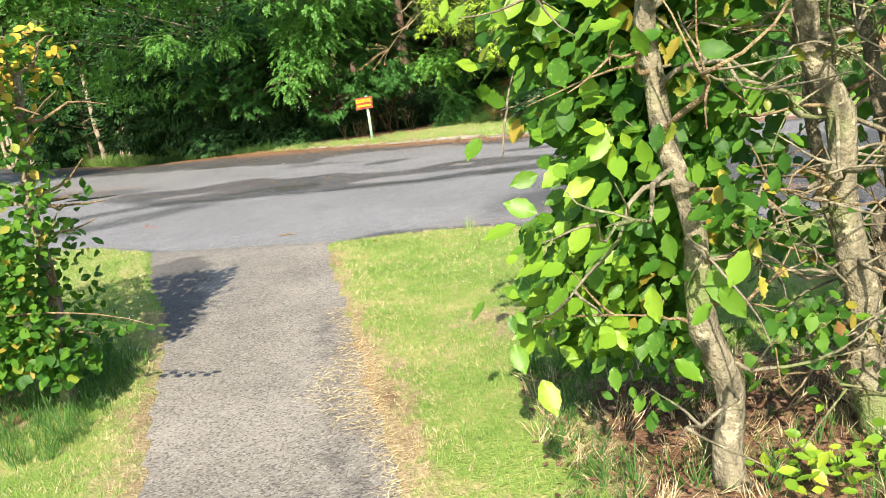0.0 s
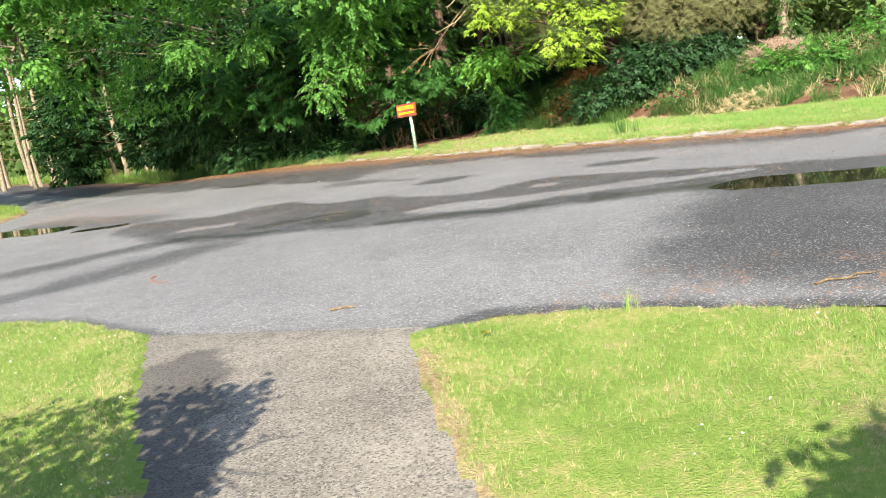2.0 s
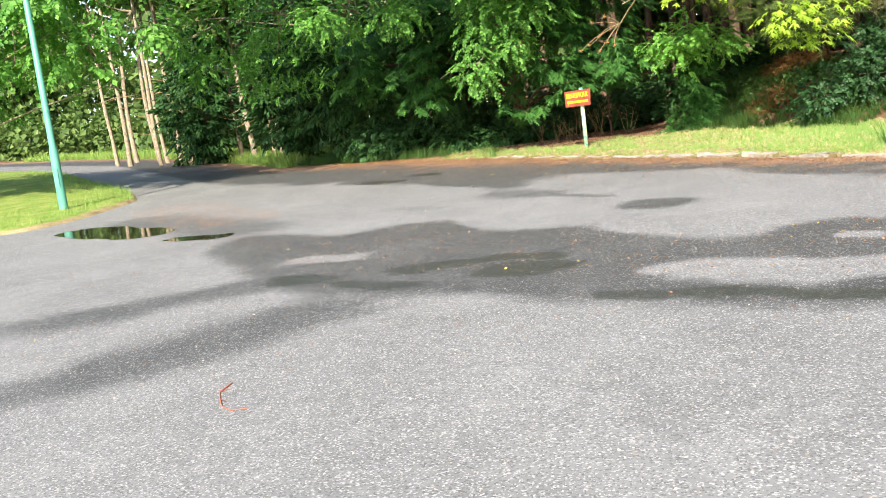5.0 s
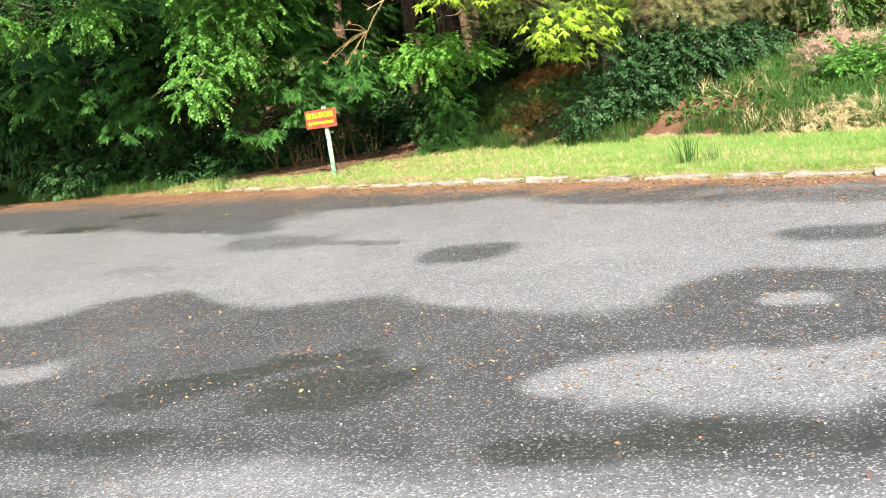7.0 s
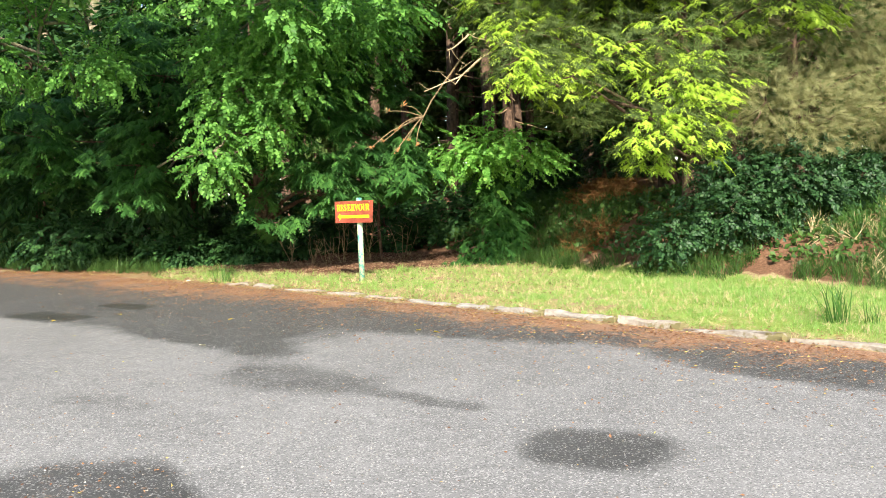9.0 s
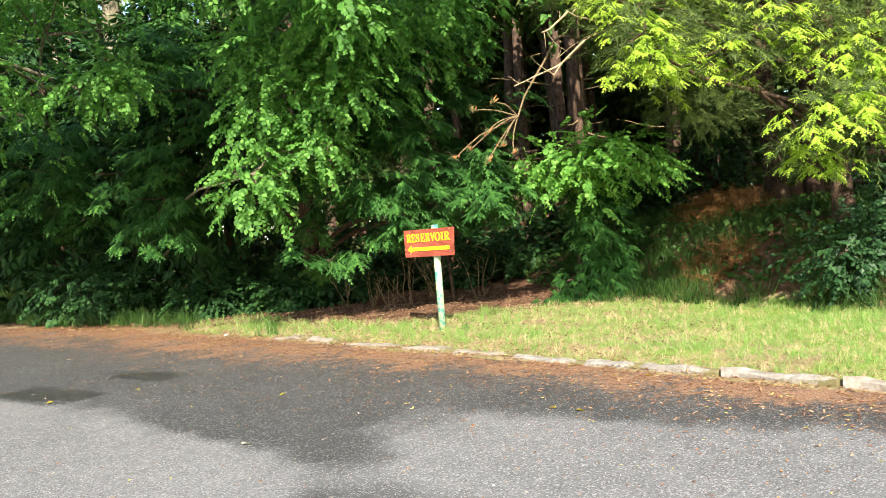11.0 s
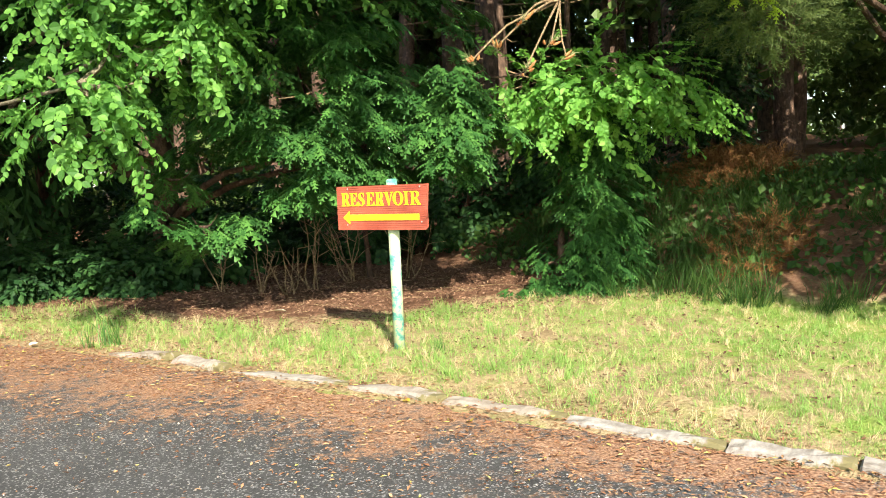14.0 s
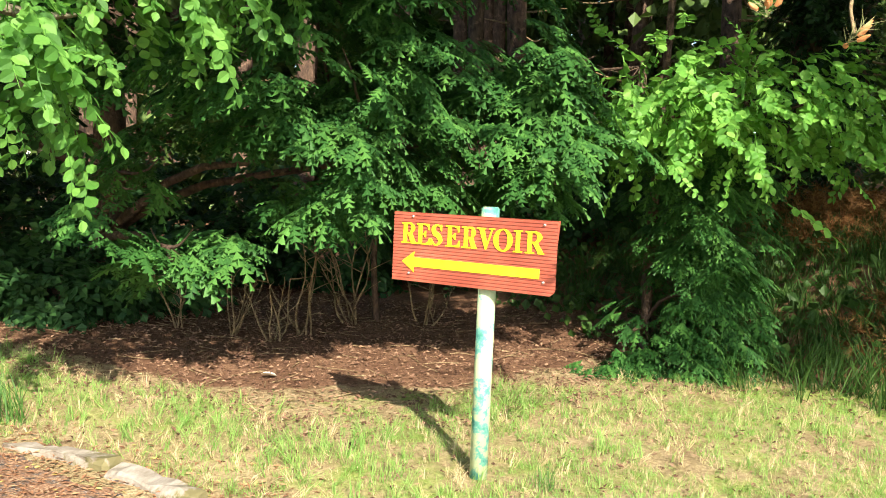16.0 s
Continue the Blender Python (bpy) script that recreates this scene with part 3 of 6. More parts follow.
def make_island():
    """The grass island at the fork, a low mound with the lamp post on it."""
    rim = np.array([(-12.5, 22.9), (-12.1, 24.3), (-12.3, 27.4), (-14, 30.4), (-18, 35.6), (-26, 45), (-42, 56), (-48, 44), (-30, 28.5), (-18, 23.2)], float)
    pts = []
    for a, b in zip(rim, np.roll(rim, -1, axis=0)):
        pts += [a + (b - a) * k for k in np.linspace(0, 1, 14, endpoint=False)]
    p = np.array(pts)
    for _ in range(6):
        p = 0.5 * p + 0.25 * (np.roll(p, 1, axis=0) + np.roll(p, -1, axis=0))
    mid = p.mean(axis=0)
    rings = []
    for k, up in ((1.0, -0.02), (0.992, 0.05), (0.97, 0.09), (0.85, 0.13), (0.6, 0.18), (0.3, 0.2), (0.02, 0.2)):
        q = mid + (p - mid) * k
        rings.append(np.column_stack([q, land(q[:, 0], q[:, 1]) + up]))
    v = np.concatenate(rings)
    n = len(p)
    i, j = np.meshgrid(np.arange(len(rings) - 1), np.arange(n), indexing="ij")
    k = (j + 1) % n
    f = np.stack([i * n + j, i * n + k, (i + 1) * n + k, (i + 1) * n + j], -1).reshape(-1, 4)
    me = mesh_of("grass_island", v, f, True)
    attribute(me, "litter", np.where(np.arange(len(v)) < 2 * n, 0.45, 0.1))
    tagged(put("grass_island", me, M_GROUND), "raised grass island where the road forks", "grass", kind="structure")
    return p, mid


ISLAND, ISLAND_MID = make_island()


# ---- leaf and frond templates ----
LEAF_V = np.array([(0, 0.45, -0.03), (0, 0, 0), (0.29, 0.22, 0.05), (0.38, 0.5, 0.06), (0.22, 0.82, 0.02), (0, 1, -0.06), (-0.22, 0.82, 0.02), (-0.38, 0.5, 0.06), (-0.29, 0.22, 0.05)])
LEAF_F = np.array([(0, k, k % 8 + 1) for k in range(1, 9)])
def toothed_leaf(n):
    """A beech leaf with a wavy, toothed rim and raised veins."""
    v = [(0, 0, 0), (0, 0.35, -0.02), (0, 0.7, -0.04), (0, 1.0, -0.09)]
    f = []
    for side in (1, -1):
        ring = []
        for k in range(n):
            t = (k + 0.5) / n
            wide = 0.285 * math.sin(math.pi * t ** 0.95) ** 0.9 * (1.06 if k % 2 else 0.94)
            ring.append(len(v))
            v.append((side * wide, t * 0.98, 0.05 + (0.03 if k % 2 else -0.015) - 0.1 * t * t))
        chain = [0] + ring + [3]
        for a, b in zip(chain, chain[1:]):
            t = 0.5 * (v[a][1] + v[b][1])
            mid = 1 if t < 0.5 else 2
            tri = (mid, a, b) if side > 0 else (mid, b, a)
            f.append(tri)
        cross = next(k for k, (a, b) in enumerate(zip(chain, chain[1:])) if 0.5 * (v[a][1] + v[b][1]) >= 0.5)
        f.append((1, chain[cross], 2) if side > 0 else (1, 2, chain[cross]))
    return np.array(v), np.array(f)


TOOTHED_V, TOOTHED_F = toothed_leaf(8)
SMALL_V = np.array([(0, 0, 0), (0.4, 0.5, 0.07), (0, 1, -0.05), (-0.4, 0.5, 0.07)])
SMALL_F = np.array([(0, 1, 2), (0, 2, 3)])


def beech_spray(leaves, leaf_size, fine):
    """A drooping twig one metre long with leaves set in two rows."""
    lv, lf = (LEAF_V, LEAF_F) if fine else (SMALL_V, SMALL_F)
    pieces = []
    for k in range(leaves):
        t = 0.12 + 0.86 * k / (leaves - 1)
        sway = 0.12 * math.sin(3 * t)
        at = np.array([[sway, t, -0.22 * t * t]])
        side = 1 if k % 2 else -1
        if k == leaves - 1:
            side = 0
        way = np.array([[side * 1.1 + rng.normal() * 0.25, 0.75 + rng.normal() * 0.2, -0.35 - 0.3 * t + rng.normal() * 0.2]])
        up = np.array([[rng.normal() * 0.55, rng.normal() * 0.5 + 0.45, 1.0]])
        pieces.append(stamp(lv, lf, frames_of(way, up), at, leaf_size * (1.1 - 0.3 * t) * rng.uniform(0.75, 1.15)))
    if not fine:
        return joined(pieces)
    v, f = tube([(0, 0, 0), (0.05, 0.35, -0.04), (0.1, 0.7, -0.12), (0.02, 1.0, -0.22)], [0.012, 0.009, 0.006, 0.003], 3)
    pieces.append((v, np.concatenate([f[:, [0, 1, 2]], f[:, [0, 2, 3]]])))
    return joined(pieces)


def cypress_frond(fingers):
    """A flat, feathered fan one metre long that nods at its tips."""
    v, f = [], []
    for k in range(fingers):
        t = (k + 0.5) / fingers
        side = 1 if k % 2 else -1
        reach = (0.46 * math.sin(math.pi * min(1, t * 0.85 + 0.15)) + 0.1) * rng.uniform(0.8, 1.15)
        base = np.array([0, t * 0.85, -0.12 * t * t])
        tip = base + np.array([side * reach * 0.8, reach * 0.75, -0.10 - 0.22 * reach])
        mid = base * 0.45 + tip * 0.55
        wide = 0.075
        q = np.array([0.0, wide, 0.0]) + np.array([-side * wide * 0.4, 0, 0])
        n = len(v)
        v += [base, mid - q + (0, 0, 0.02), tip, mid + q, mid + (side * 0.16 * reach, -0.10, -0.05), mid + (side * 0.02, 0.17, -0.05)]
        f += [(n, n + 1, n + 2), (n, n + 2, n + 3), (n + 1, n + 4, n + 2), (n + 3, n + 2, n + 5)]
    n = len(v)
    v += [np.array(p) for p in ((-0.07, 0.6, -0.06), (0.07, 0.6, -0.06), (0, 1.08, -0.24), (0, 0, 0))]
    f += [(n + 3, n + 1, n + 2), (n + 3, n + 2, n)]
    return np.array(v), np.array(f)


def cypress_plume(lobes):
    """A spray one metre long of three narrow, toothed plumes that nod at their tips."""
    v, f = [], []
    for turn, long, start in ((0, 1.0, 0.0), (44, 0.66, 0.12), (-44, 0.66, 0.2)):
        a = radians(turn + rng.normal() * 6)
        long *= rng.uniform(0.85, 1.1)

        def low(off, along, lift=0.0):
            x, y = math.sin(a) * along * long + math.cos(a) * off, math.cos(a) * along * long - math.sin(a) * off + start
            return (x, y, -0.3 * y * y - 0.55 * x * x + lift)
        base = len(v)
        v += [low(0.0, k / lobes, 0.012) for k in range(lobes + 1)]
        for side in (1, -1):
            for k in range(lobes):
                t = (k + 0.5) / lobes
                reach = 0.17 * math.sin(math.pi * (0.2 + 0.77 * t)) * rng.uniform(0.75, 1.25)
                n = len(v)
                v += [low(side * reach, t + 0.08, -0.03), low(side * reach * 0.5, min(t + 0.12, 1.0), 0.0)]
                f += [(base + k, n, n + 1), (base + k, n + 1, base + k + 1)]
    return np.array(v), np.array(f)


def needle_brush(needles, reach, forward):
    """A shoot with needles all round it."""
    v, f = [], []
    for k in range(needles):
        t = k / needles
        a = k * 2.4
        base = np.array([0, t, -0.05 * t])
        way = np.array([math.cos(a), forward, math.sin(a)])
        tip = base + way / np.linalg.norm(way) * reach * rng.uniform(0.7, 1.1)
        q = np.array([-math.sin(a), 0.0, math.cos(a)]) * 0.022
        n = len(v)
        v += [base - q, base + q, tip]
        f += [(n, n + 1, n + 2)]
    return np.array(v), np.array(f)


def blades(count, spread, lean, width):
    """A tuft of grass about one metre high."""
    v, f = [], []
    for k in range(count):
        a, r = rng.uniform(0, 6.28), spread * math.sqrt(rng.uniform())
        base = np.array([r * math.cos(a), r * math.sin(a), -0.05])
        b = rng.uniform(0, 6.28)
        h = rng.uniform(0.55, 1.05)
        out = np.array([math.cos(b), math.sin(b), 0]) * lean * rng.uniform(0.4, 1.3)
        q = np.array([-math.sin(b), math.cos(b), 0]) * width
        mid, tip = base + out * 0.35 + (0, 0, h * 0.6), base + out + (0, 0, h * 0.92)
        n = len(v)
        v += [base - q, base + q, mid - q * 0.7, mid + q * 0.7, tip]
        f += [(n, n + 1, n + 3), (n, n + 3, n + 2), (n + 2, n + 3, n + 4)]
    return np.array(v), np.array(f)


def short_blades(count):
    """A tuft of mown grass about one metre high, one face a blade."""
    v, f = [], []
    for k in range(count):
        a, r, b = rng.uniform(0, 6.28), 0.55 * math.sqrt(rng.uniform()), rng.uniform(0, 6.28)
        base = np.array([r * math.cos(a), r * math.sin(a), -0.05])
        q = np.array([-math.sin(b), math.cos(b), 0]) * 0.034
        n = len(v)
        v += [base - q, base + q, base + np.array([math.cos(b) * 0.5, math.sin(b) * 0.5, 0]) * rng.uniform(0.2, 1.5) + (0, 0, rng.uniform(0.5, 1.1))]
        f += [(n, n + 1, n + 2)]
    return np.array(v), np.array(f)


def far_spray(leaves):
    """A loose bunch of leaves for trees far off."""
    pieces = []
    for k in range(leaves):
        at = np.array([[rng.normal() * 0.2, rng.uniform(0.1, 0.9), -0.15 + rng.normal() * 0.12]])
        pieces.append(stamp(SMALL_V, SMALL_F, frames_of(rng.normal(size=(1, 3)) + np.array([[0, 0.6, -0.4]]), rng.normal(size=(1, 3)) * 0.5 + np.array([[0, 0, 1.0]])), at, rng.uniform(0.22, 0.34)))
    return joined(pieces)


BEECH_FINE = [beech_spray(13, 0.2, True) for _ in range(5)]
BEECH_SMALL = [beech_spray(12, 0.27, False) for _ in range(4)]
PLUMES = [cypress_plume(5) for _ in range(6)]
COARSE_FRONDS = [cypress_frond(5) for _ in range(3)]
BRUSHES = [needle_brush(26, 0.34, 0.7) for _ in range(3)]
PINE_TUFTS = [needle_brush(26, 0.75, 0.9) for _ in range(3)]
TUFTS = [short_blades(7) for _ in range(6)]
FAR_SPRAYS = [far_spray(7) for _ in range(4)]
LONG_TUFTS = [blades(11, 0.16, 0.55, 0.012) for _ in range(4)]


def lump_points(lumps, n, shell=0.35, front=0.0):
    """Points in the outer shell of rounded lumps, and the ways out of them. front turns them to the south."""
    size = np.array([max(r[0] * r[1], r[0] * r[2]) for _, r in lumps])
    pick = rng.choice(len(lumps), n, p=size / size.sum())
    d = unit(rng.normal(size=(n, 3)) - np.array([0, front, 0]))
    r = 1 - shell * rng.uniform(size=(n, 1)) ** 1.5
    c, rad = np.array([lumps[k][0] for k in pick], float), np.array([lumps[k][1] for k in pick], float)
    return c + d * r * rad * (1 + 0.12 * rng.normal(size=(n, 1))), d


def strew(templates, pos, rot, size):
    """Stamps several templates by turns over the places."""
    pick = rng.integers(0, len(templates), len(pos))
    size = np.broadcast_to(np.asarray(size, float), (len(pos),))
    return joined([stamp(tv, tf, rot[pick == k], pos[pick == k], size[pick == k]) for k, (tv, tf) in enumerate(templates) if (pick == k).any()])


def foliage(lumps, n, templates, size, droop=0.4, shell=0.35, front=0.0, tilt=0.3, vary=0.25):
    pos, d = lump_points(lumps, n, shell, front)
    way = d * np.array([1, 1, 0.45]) + rng.normal(size=d.shape) * 0.35 - np.array([0, 0, droop])
    up = np.array([0, 0, 1.0]) + d * 0.35 + rng.normal(size=d.shape) * tilt
    return strew(templates, pos, frames_of(way, up), size * (1 + vary * rng.uniform(-1, 1, n)))


def clumped(lumps, n, clumps, templates, size, droop=0.5, shell=0.35, front=0.0, spread=0.34, fall=0.5):
    """Sprays gathered into hanging clumps, with gaps between."""
    at, d = lump_points(lumps, clumps, shell, front)
    big = rng.uniform(0.6, 1.4, clumps)
    pick = rng.integers(0, clumps, n)
    off = rng.normal(size=(n, 3)) * np.array([1, 1, 0.55]) * (spread * big[pick])[:, None]
    off[:, 2] -= fall * np.hypot(off[:, 0], off[:, 1])
    way = off * np.array([1, 1, 0.3]) / spread + d[pick] * 0.5 + rng.normal(size=(n, 3)) * 0.55 - np.array([0, 0, droop])
    up = np.array([0, 0, 1.0]) + d[pick] * 0.3 + rng.normal(size=(n, 3)) * 0.3
    return strew(templates, at[pick] + off, frames_of(way, up), size * rng.uniform(0.7, 1.25, n))


def shelves(lumps, boughs, each, templates, size, shell=0.45, front=0.6, reach=0.75, broad=0.42):
    """Flat, layered boughs of feathered sprays that nod at their ends."""
    tip, d = lump_points(lumps, boughs, shell, front)
    out = unit(d * np.array([1, 1, 0]) + rng.normal(size=d.shape) * np.array([0.35, 0.35, 0]) + np.array([0, -0.15, 0]))
    side = np.column_stack([-out[:, 1], out[:, 0], 0 * out[:, 0]])
    k = np.repeat(np.arange(boughs), each)
    n = len(k)
    t, u = rng.uniform(0.0, 1.0, n) ** 0.7, rng.uniform(-1, 1, n)
    wide = broad * (1.05 - t) ** 0.6 * rng.uniform(0.7, 1.3, boughs)[k]
    pos = tip[k] - out[k] * (reach * (1 - t))[:, None] + side[k] * (u * wide)[:, None]
    pos[:, 2] += -0.22 * t ** 2 - 0.35 * np.abs(u * wide) + rng.normal(size=n) * 0.025
    way = out[k] + side[k] * (u * 0.9)[:, None] + rng.normal(size=(n, 3)) * 0.14 - np.array([0, 0, 1.0]) * (0.22 + 0.35 * t)[:, None]
    up = np.array([0, 0, 1.0]) + out[k] * 0.3 + rng.normal(size=(n, 3)) * 0.12
    return strew(templates, pos, frames_of(way, up), size * rng.uniform(0.7, 1.25, n))


def limbs(root, height, lumps, radius, sides=9, lean=(0, 0)):
    """A trunk with a limb and some boughs into every lump."""
    x, y, z = root
    top = (x + lean[0], y + lean[1], z + height)
    spine = bent((x, y, z - 0.15), top, 9, 0, 0.02)
    r = np.linspace(radius, radius * 0.3, 9)
    r[0] *= 1.35
    trunk = tube(spine, r, sides, 0.06)
    boughs = []
    for c, rad in lumps:
        k = np.clip((c[2] - z - 0.25 * np.hypot(c[0] - x, c[1] - y)) / height, 0.12, 0.9)
        start = spine[0] + (spine[-1] - spine[0]) * k
        bough = [tube(bent(start, c, 7, 0.15, 0.06), np.linspace(min(radius * 0.34, 0.05), 0.012, 7), 6, 0.05)]
        for _ in range(5):
            d = unit(rng.normal(size=3)) * np.array(rad) * 0.85
            bough.append(tube(bent(c, np.array(c) + d, 5, -0.05, 0.08), np.linspace(radius * 0.09, radius * 0.02, 5), 4))
        boughs.append(joined(bough))
    return trunk, boughs


def make_tree(name, label, root, height, radius, lumps, bark, crown_parts, lean=(0, 0), kind_label="tree"):
    """A tree with a trunk, its boughs and one or more layers of foliage: (name, vertices and faces, material, label)."""
    x, y = root
    z = float(land(x, y))
    tree = thing(name, label, kind_label, x, y, z)
    back = pose(-x, -y, -z)
    (tv, tf), boughs = limbs((x, y, z), height, lumps, radius, lean=lean)
    for part_name, (v, f), mat, text in [("trunk", (tv, tf), bark, "")] + [("bough", b, bark, "") for b in boughs] + crown_parts:
        put(part_name, mesh_of(part_name, np.asarray(v) - np.array([x, y, z]), f, part_name in ("trunk", "bough")), mat, tree, text)
    return tree


# ---- the signpost ----
def make_sign():
    z = 0.862
    sign = thing("reservoir_sign", "red-brown board with yellow lettering and arrow on flaking green post", "sign", -1.555, 26.49, z)
    turn = math.degrees(math.atan2(-0.802, 0.598))
    sign.rotation_euler = (0, 0, radians(turn))
    # in the sign's frame x runs along the board, -y faces the walker
    bm = bmesh.new()
    bmesh.ops.create_cone(bm, cap_ends=True, segments=24, radius1=0.043, radius2=0.042, depth=1.5)
    bmesh.ops.bevel(bm, geom=[e for e in bm.edges if abs(e.verts[0].co.z - e.verts[1].co.z) < 0.01], offset=0.006, segments=2, affect="EDGES")
    part("post", bm, M_POST, sign, "round post with flaking pale and green paint", pose(-0.045, 0, 1.345 - 0.75), True)
    width, height, depth = 0.885, 0.335, 0.024
    left, base = -0.545, 0.965
    # grooved face: ribs run along the board
    ribs = 21
    profile = []
    for k in range(ribs):
        a, b = k / ribs, (k + 1) / ribs
        profile += [(a + 0.12 / ribs, 0.0), (b - 0.28 / ribs, 0.0), (b - 0.2 / ribs, 0.0035), (b + 0.04 / ribs, 0.0035)]
    profile[-1] = (1.0, 0.002)
    bm = bmesh.new()
    rows = []
    for h, d in [(0.0, depth), (0.0, 0.003)] + profile + [(1.0, depth)]:
        cut = 0.03 * max(0.0, 1 - h / 0.09) ** 2
        rows.append([bm.verts.new((left + x * width - (cut if x == 1 else 0), d, base + h * height)) for x in (0, 0.25, 0.5, 0.75, 1)])
    for a, b in zip(rows, rows[1:]):
        for k in range(4):
            bm.faces.new((a[k], a[k + 1], b[k + 1], b[k]))
    bm.faces.new([r[0] for r in reversed(rows)])
    bm.faces.new([r[-1] for r in rows])
    for k in range(4):
        bm.faces.new((rows[-1][k], rows[-1][k + 1], rows[0][k + 1], rows[0][k]))
    bmesh.ops.recalc_face_normals(bm, faces=bm.faces)
    board = part("board", bm, M_BOARD, sign, "grooved red-brown board with a chipped corner", pose(0, -0.071, 0))
    # lettering in bold roman capitals
    cap = 0.1
    places = [(0.056, 0.098), (0.156, 0.087), (0.25, 0.076), (0.345, 0.087), (0.446, 0.092), (0.537, 0.108), (0.637, 0.112), (0.755, 0.05), (0.823, 0.106)]
    for c, (start, wide) in zip("RESERVOIR", places):
        letter(c, left + width * start, width * wide, base + 0.184, cap, board)
    # arrow
    y0 = base + 0.096
    bm = bmesh.new()
    slab(bm, [(left + 0.06, y0), (left + 0.129, y0 - 0.05), (left + 0.126, y0 - 0.0225), (left + 0.805, y0 - 0.0225), (left + 0.805, y0 + 0.0225), (left + 0.126, y0 + 0.0225), (left + 0.129, y0 + 0.05)], 0.004)
    part("arrow", bm, M_YELLOW, board, "yellow arrow", pose(0, -0.0005, 0))
    for sx, sz in ((0.115, 0.315), (0.82, 0.315), (0.1, 0.04), (0.825, 0.06)):
        bm = bmesh.new()
        bmesh.ops.create_uvsphere(bm, u_segments=10, v_segments=6, radius=0.007)
        part("screw", bm, M_STEEL, board, "", pose(left + sx, -0.001, base + sz), True)


def slab(bm, outline, high):
    """A flat shape in the board's plane, standing proud of it."""
    face = bm.faces.new([bm.verts.new((px, 0, pz)) for px, pz in outline])
    out = bmesh.ops.extrude_face_region(bm, geom=[face])
    bmesh.ops.translate(bm, vec=(0, -high, 0), verts=[g for g in out["geom"] if isinstance(g, bmesh.types.BMVert)])
    bmesh.ops.recalc_face_normals(bm, faces=bm.faces)


def ribbon(points, widths, n=22):
    """The outline of a pen stroke along smooth points, with its own width at each."""
    p, w = np.array(points, float), np.array(widths, float)
    t = np.linspace(0, len(p) - 1, n)
    k = np.clip(t.astype(int), 0, len(p) - 2)
    f = (t - k)[:, None]
    q = np.vstack([2 * p[0] - p[1], p, 2 * p[-1] - p[-2]])
    a, b, c, d = q[k], q[k + 1], q[k + 2], q[k + 3]
    line = 0.5 * (2 * b + (c - a) * f + (2 * a - 5 * b + 4 * c - d) * f ** 2 + (3 * b - a - 3 * c + d) * f ** 3)
    way = unit(np.gradient(line, axis=0))
    side = np.column_stack([-way[:, 1], way[:, 0]]) * np.interp(t, np.arange(len(p)), w)[:, None] / 2
    return np.vstack([line + side, (line - side)[::-1]])


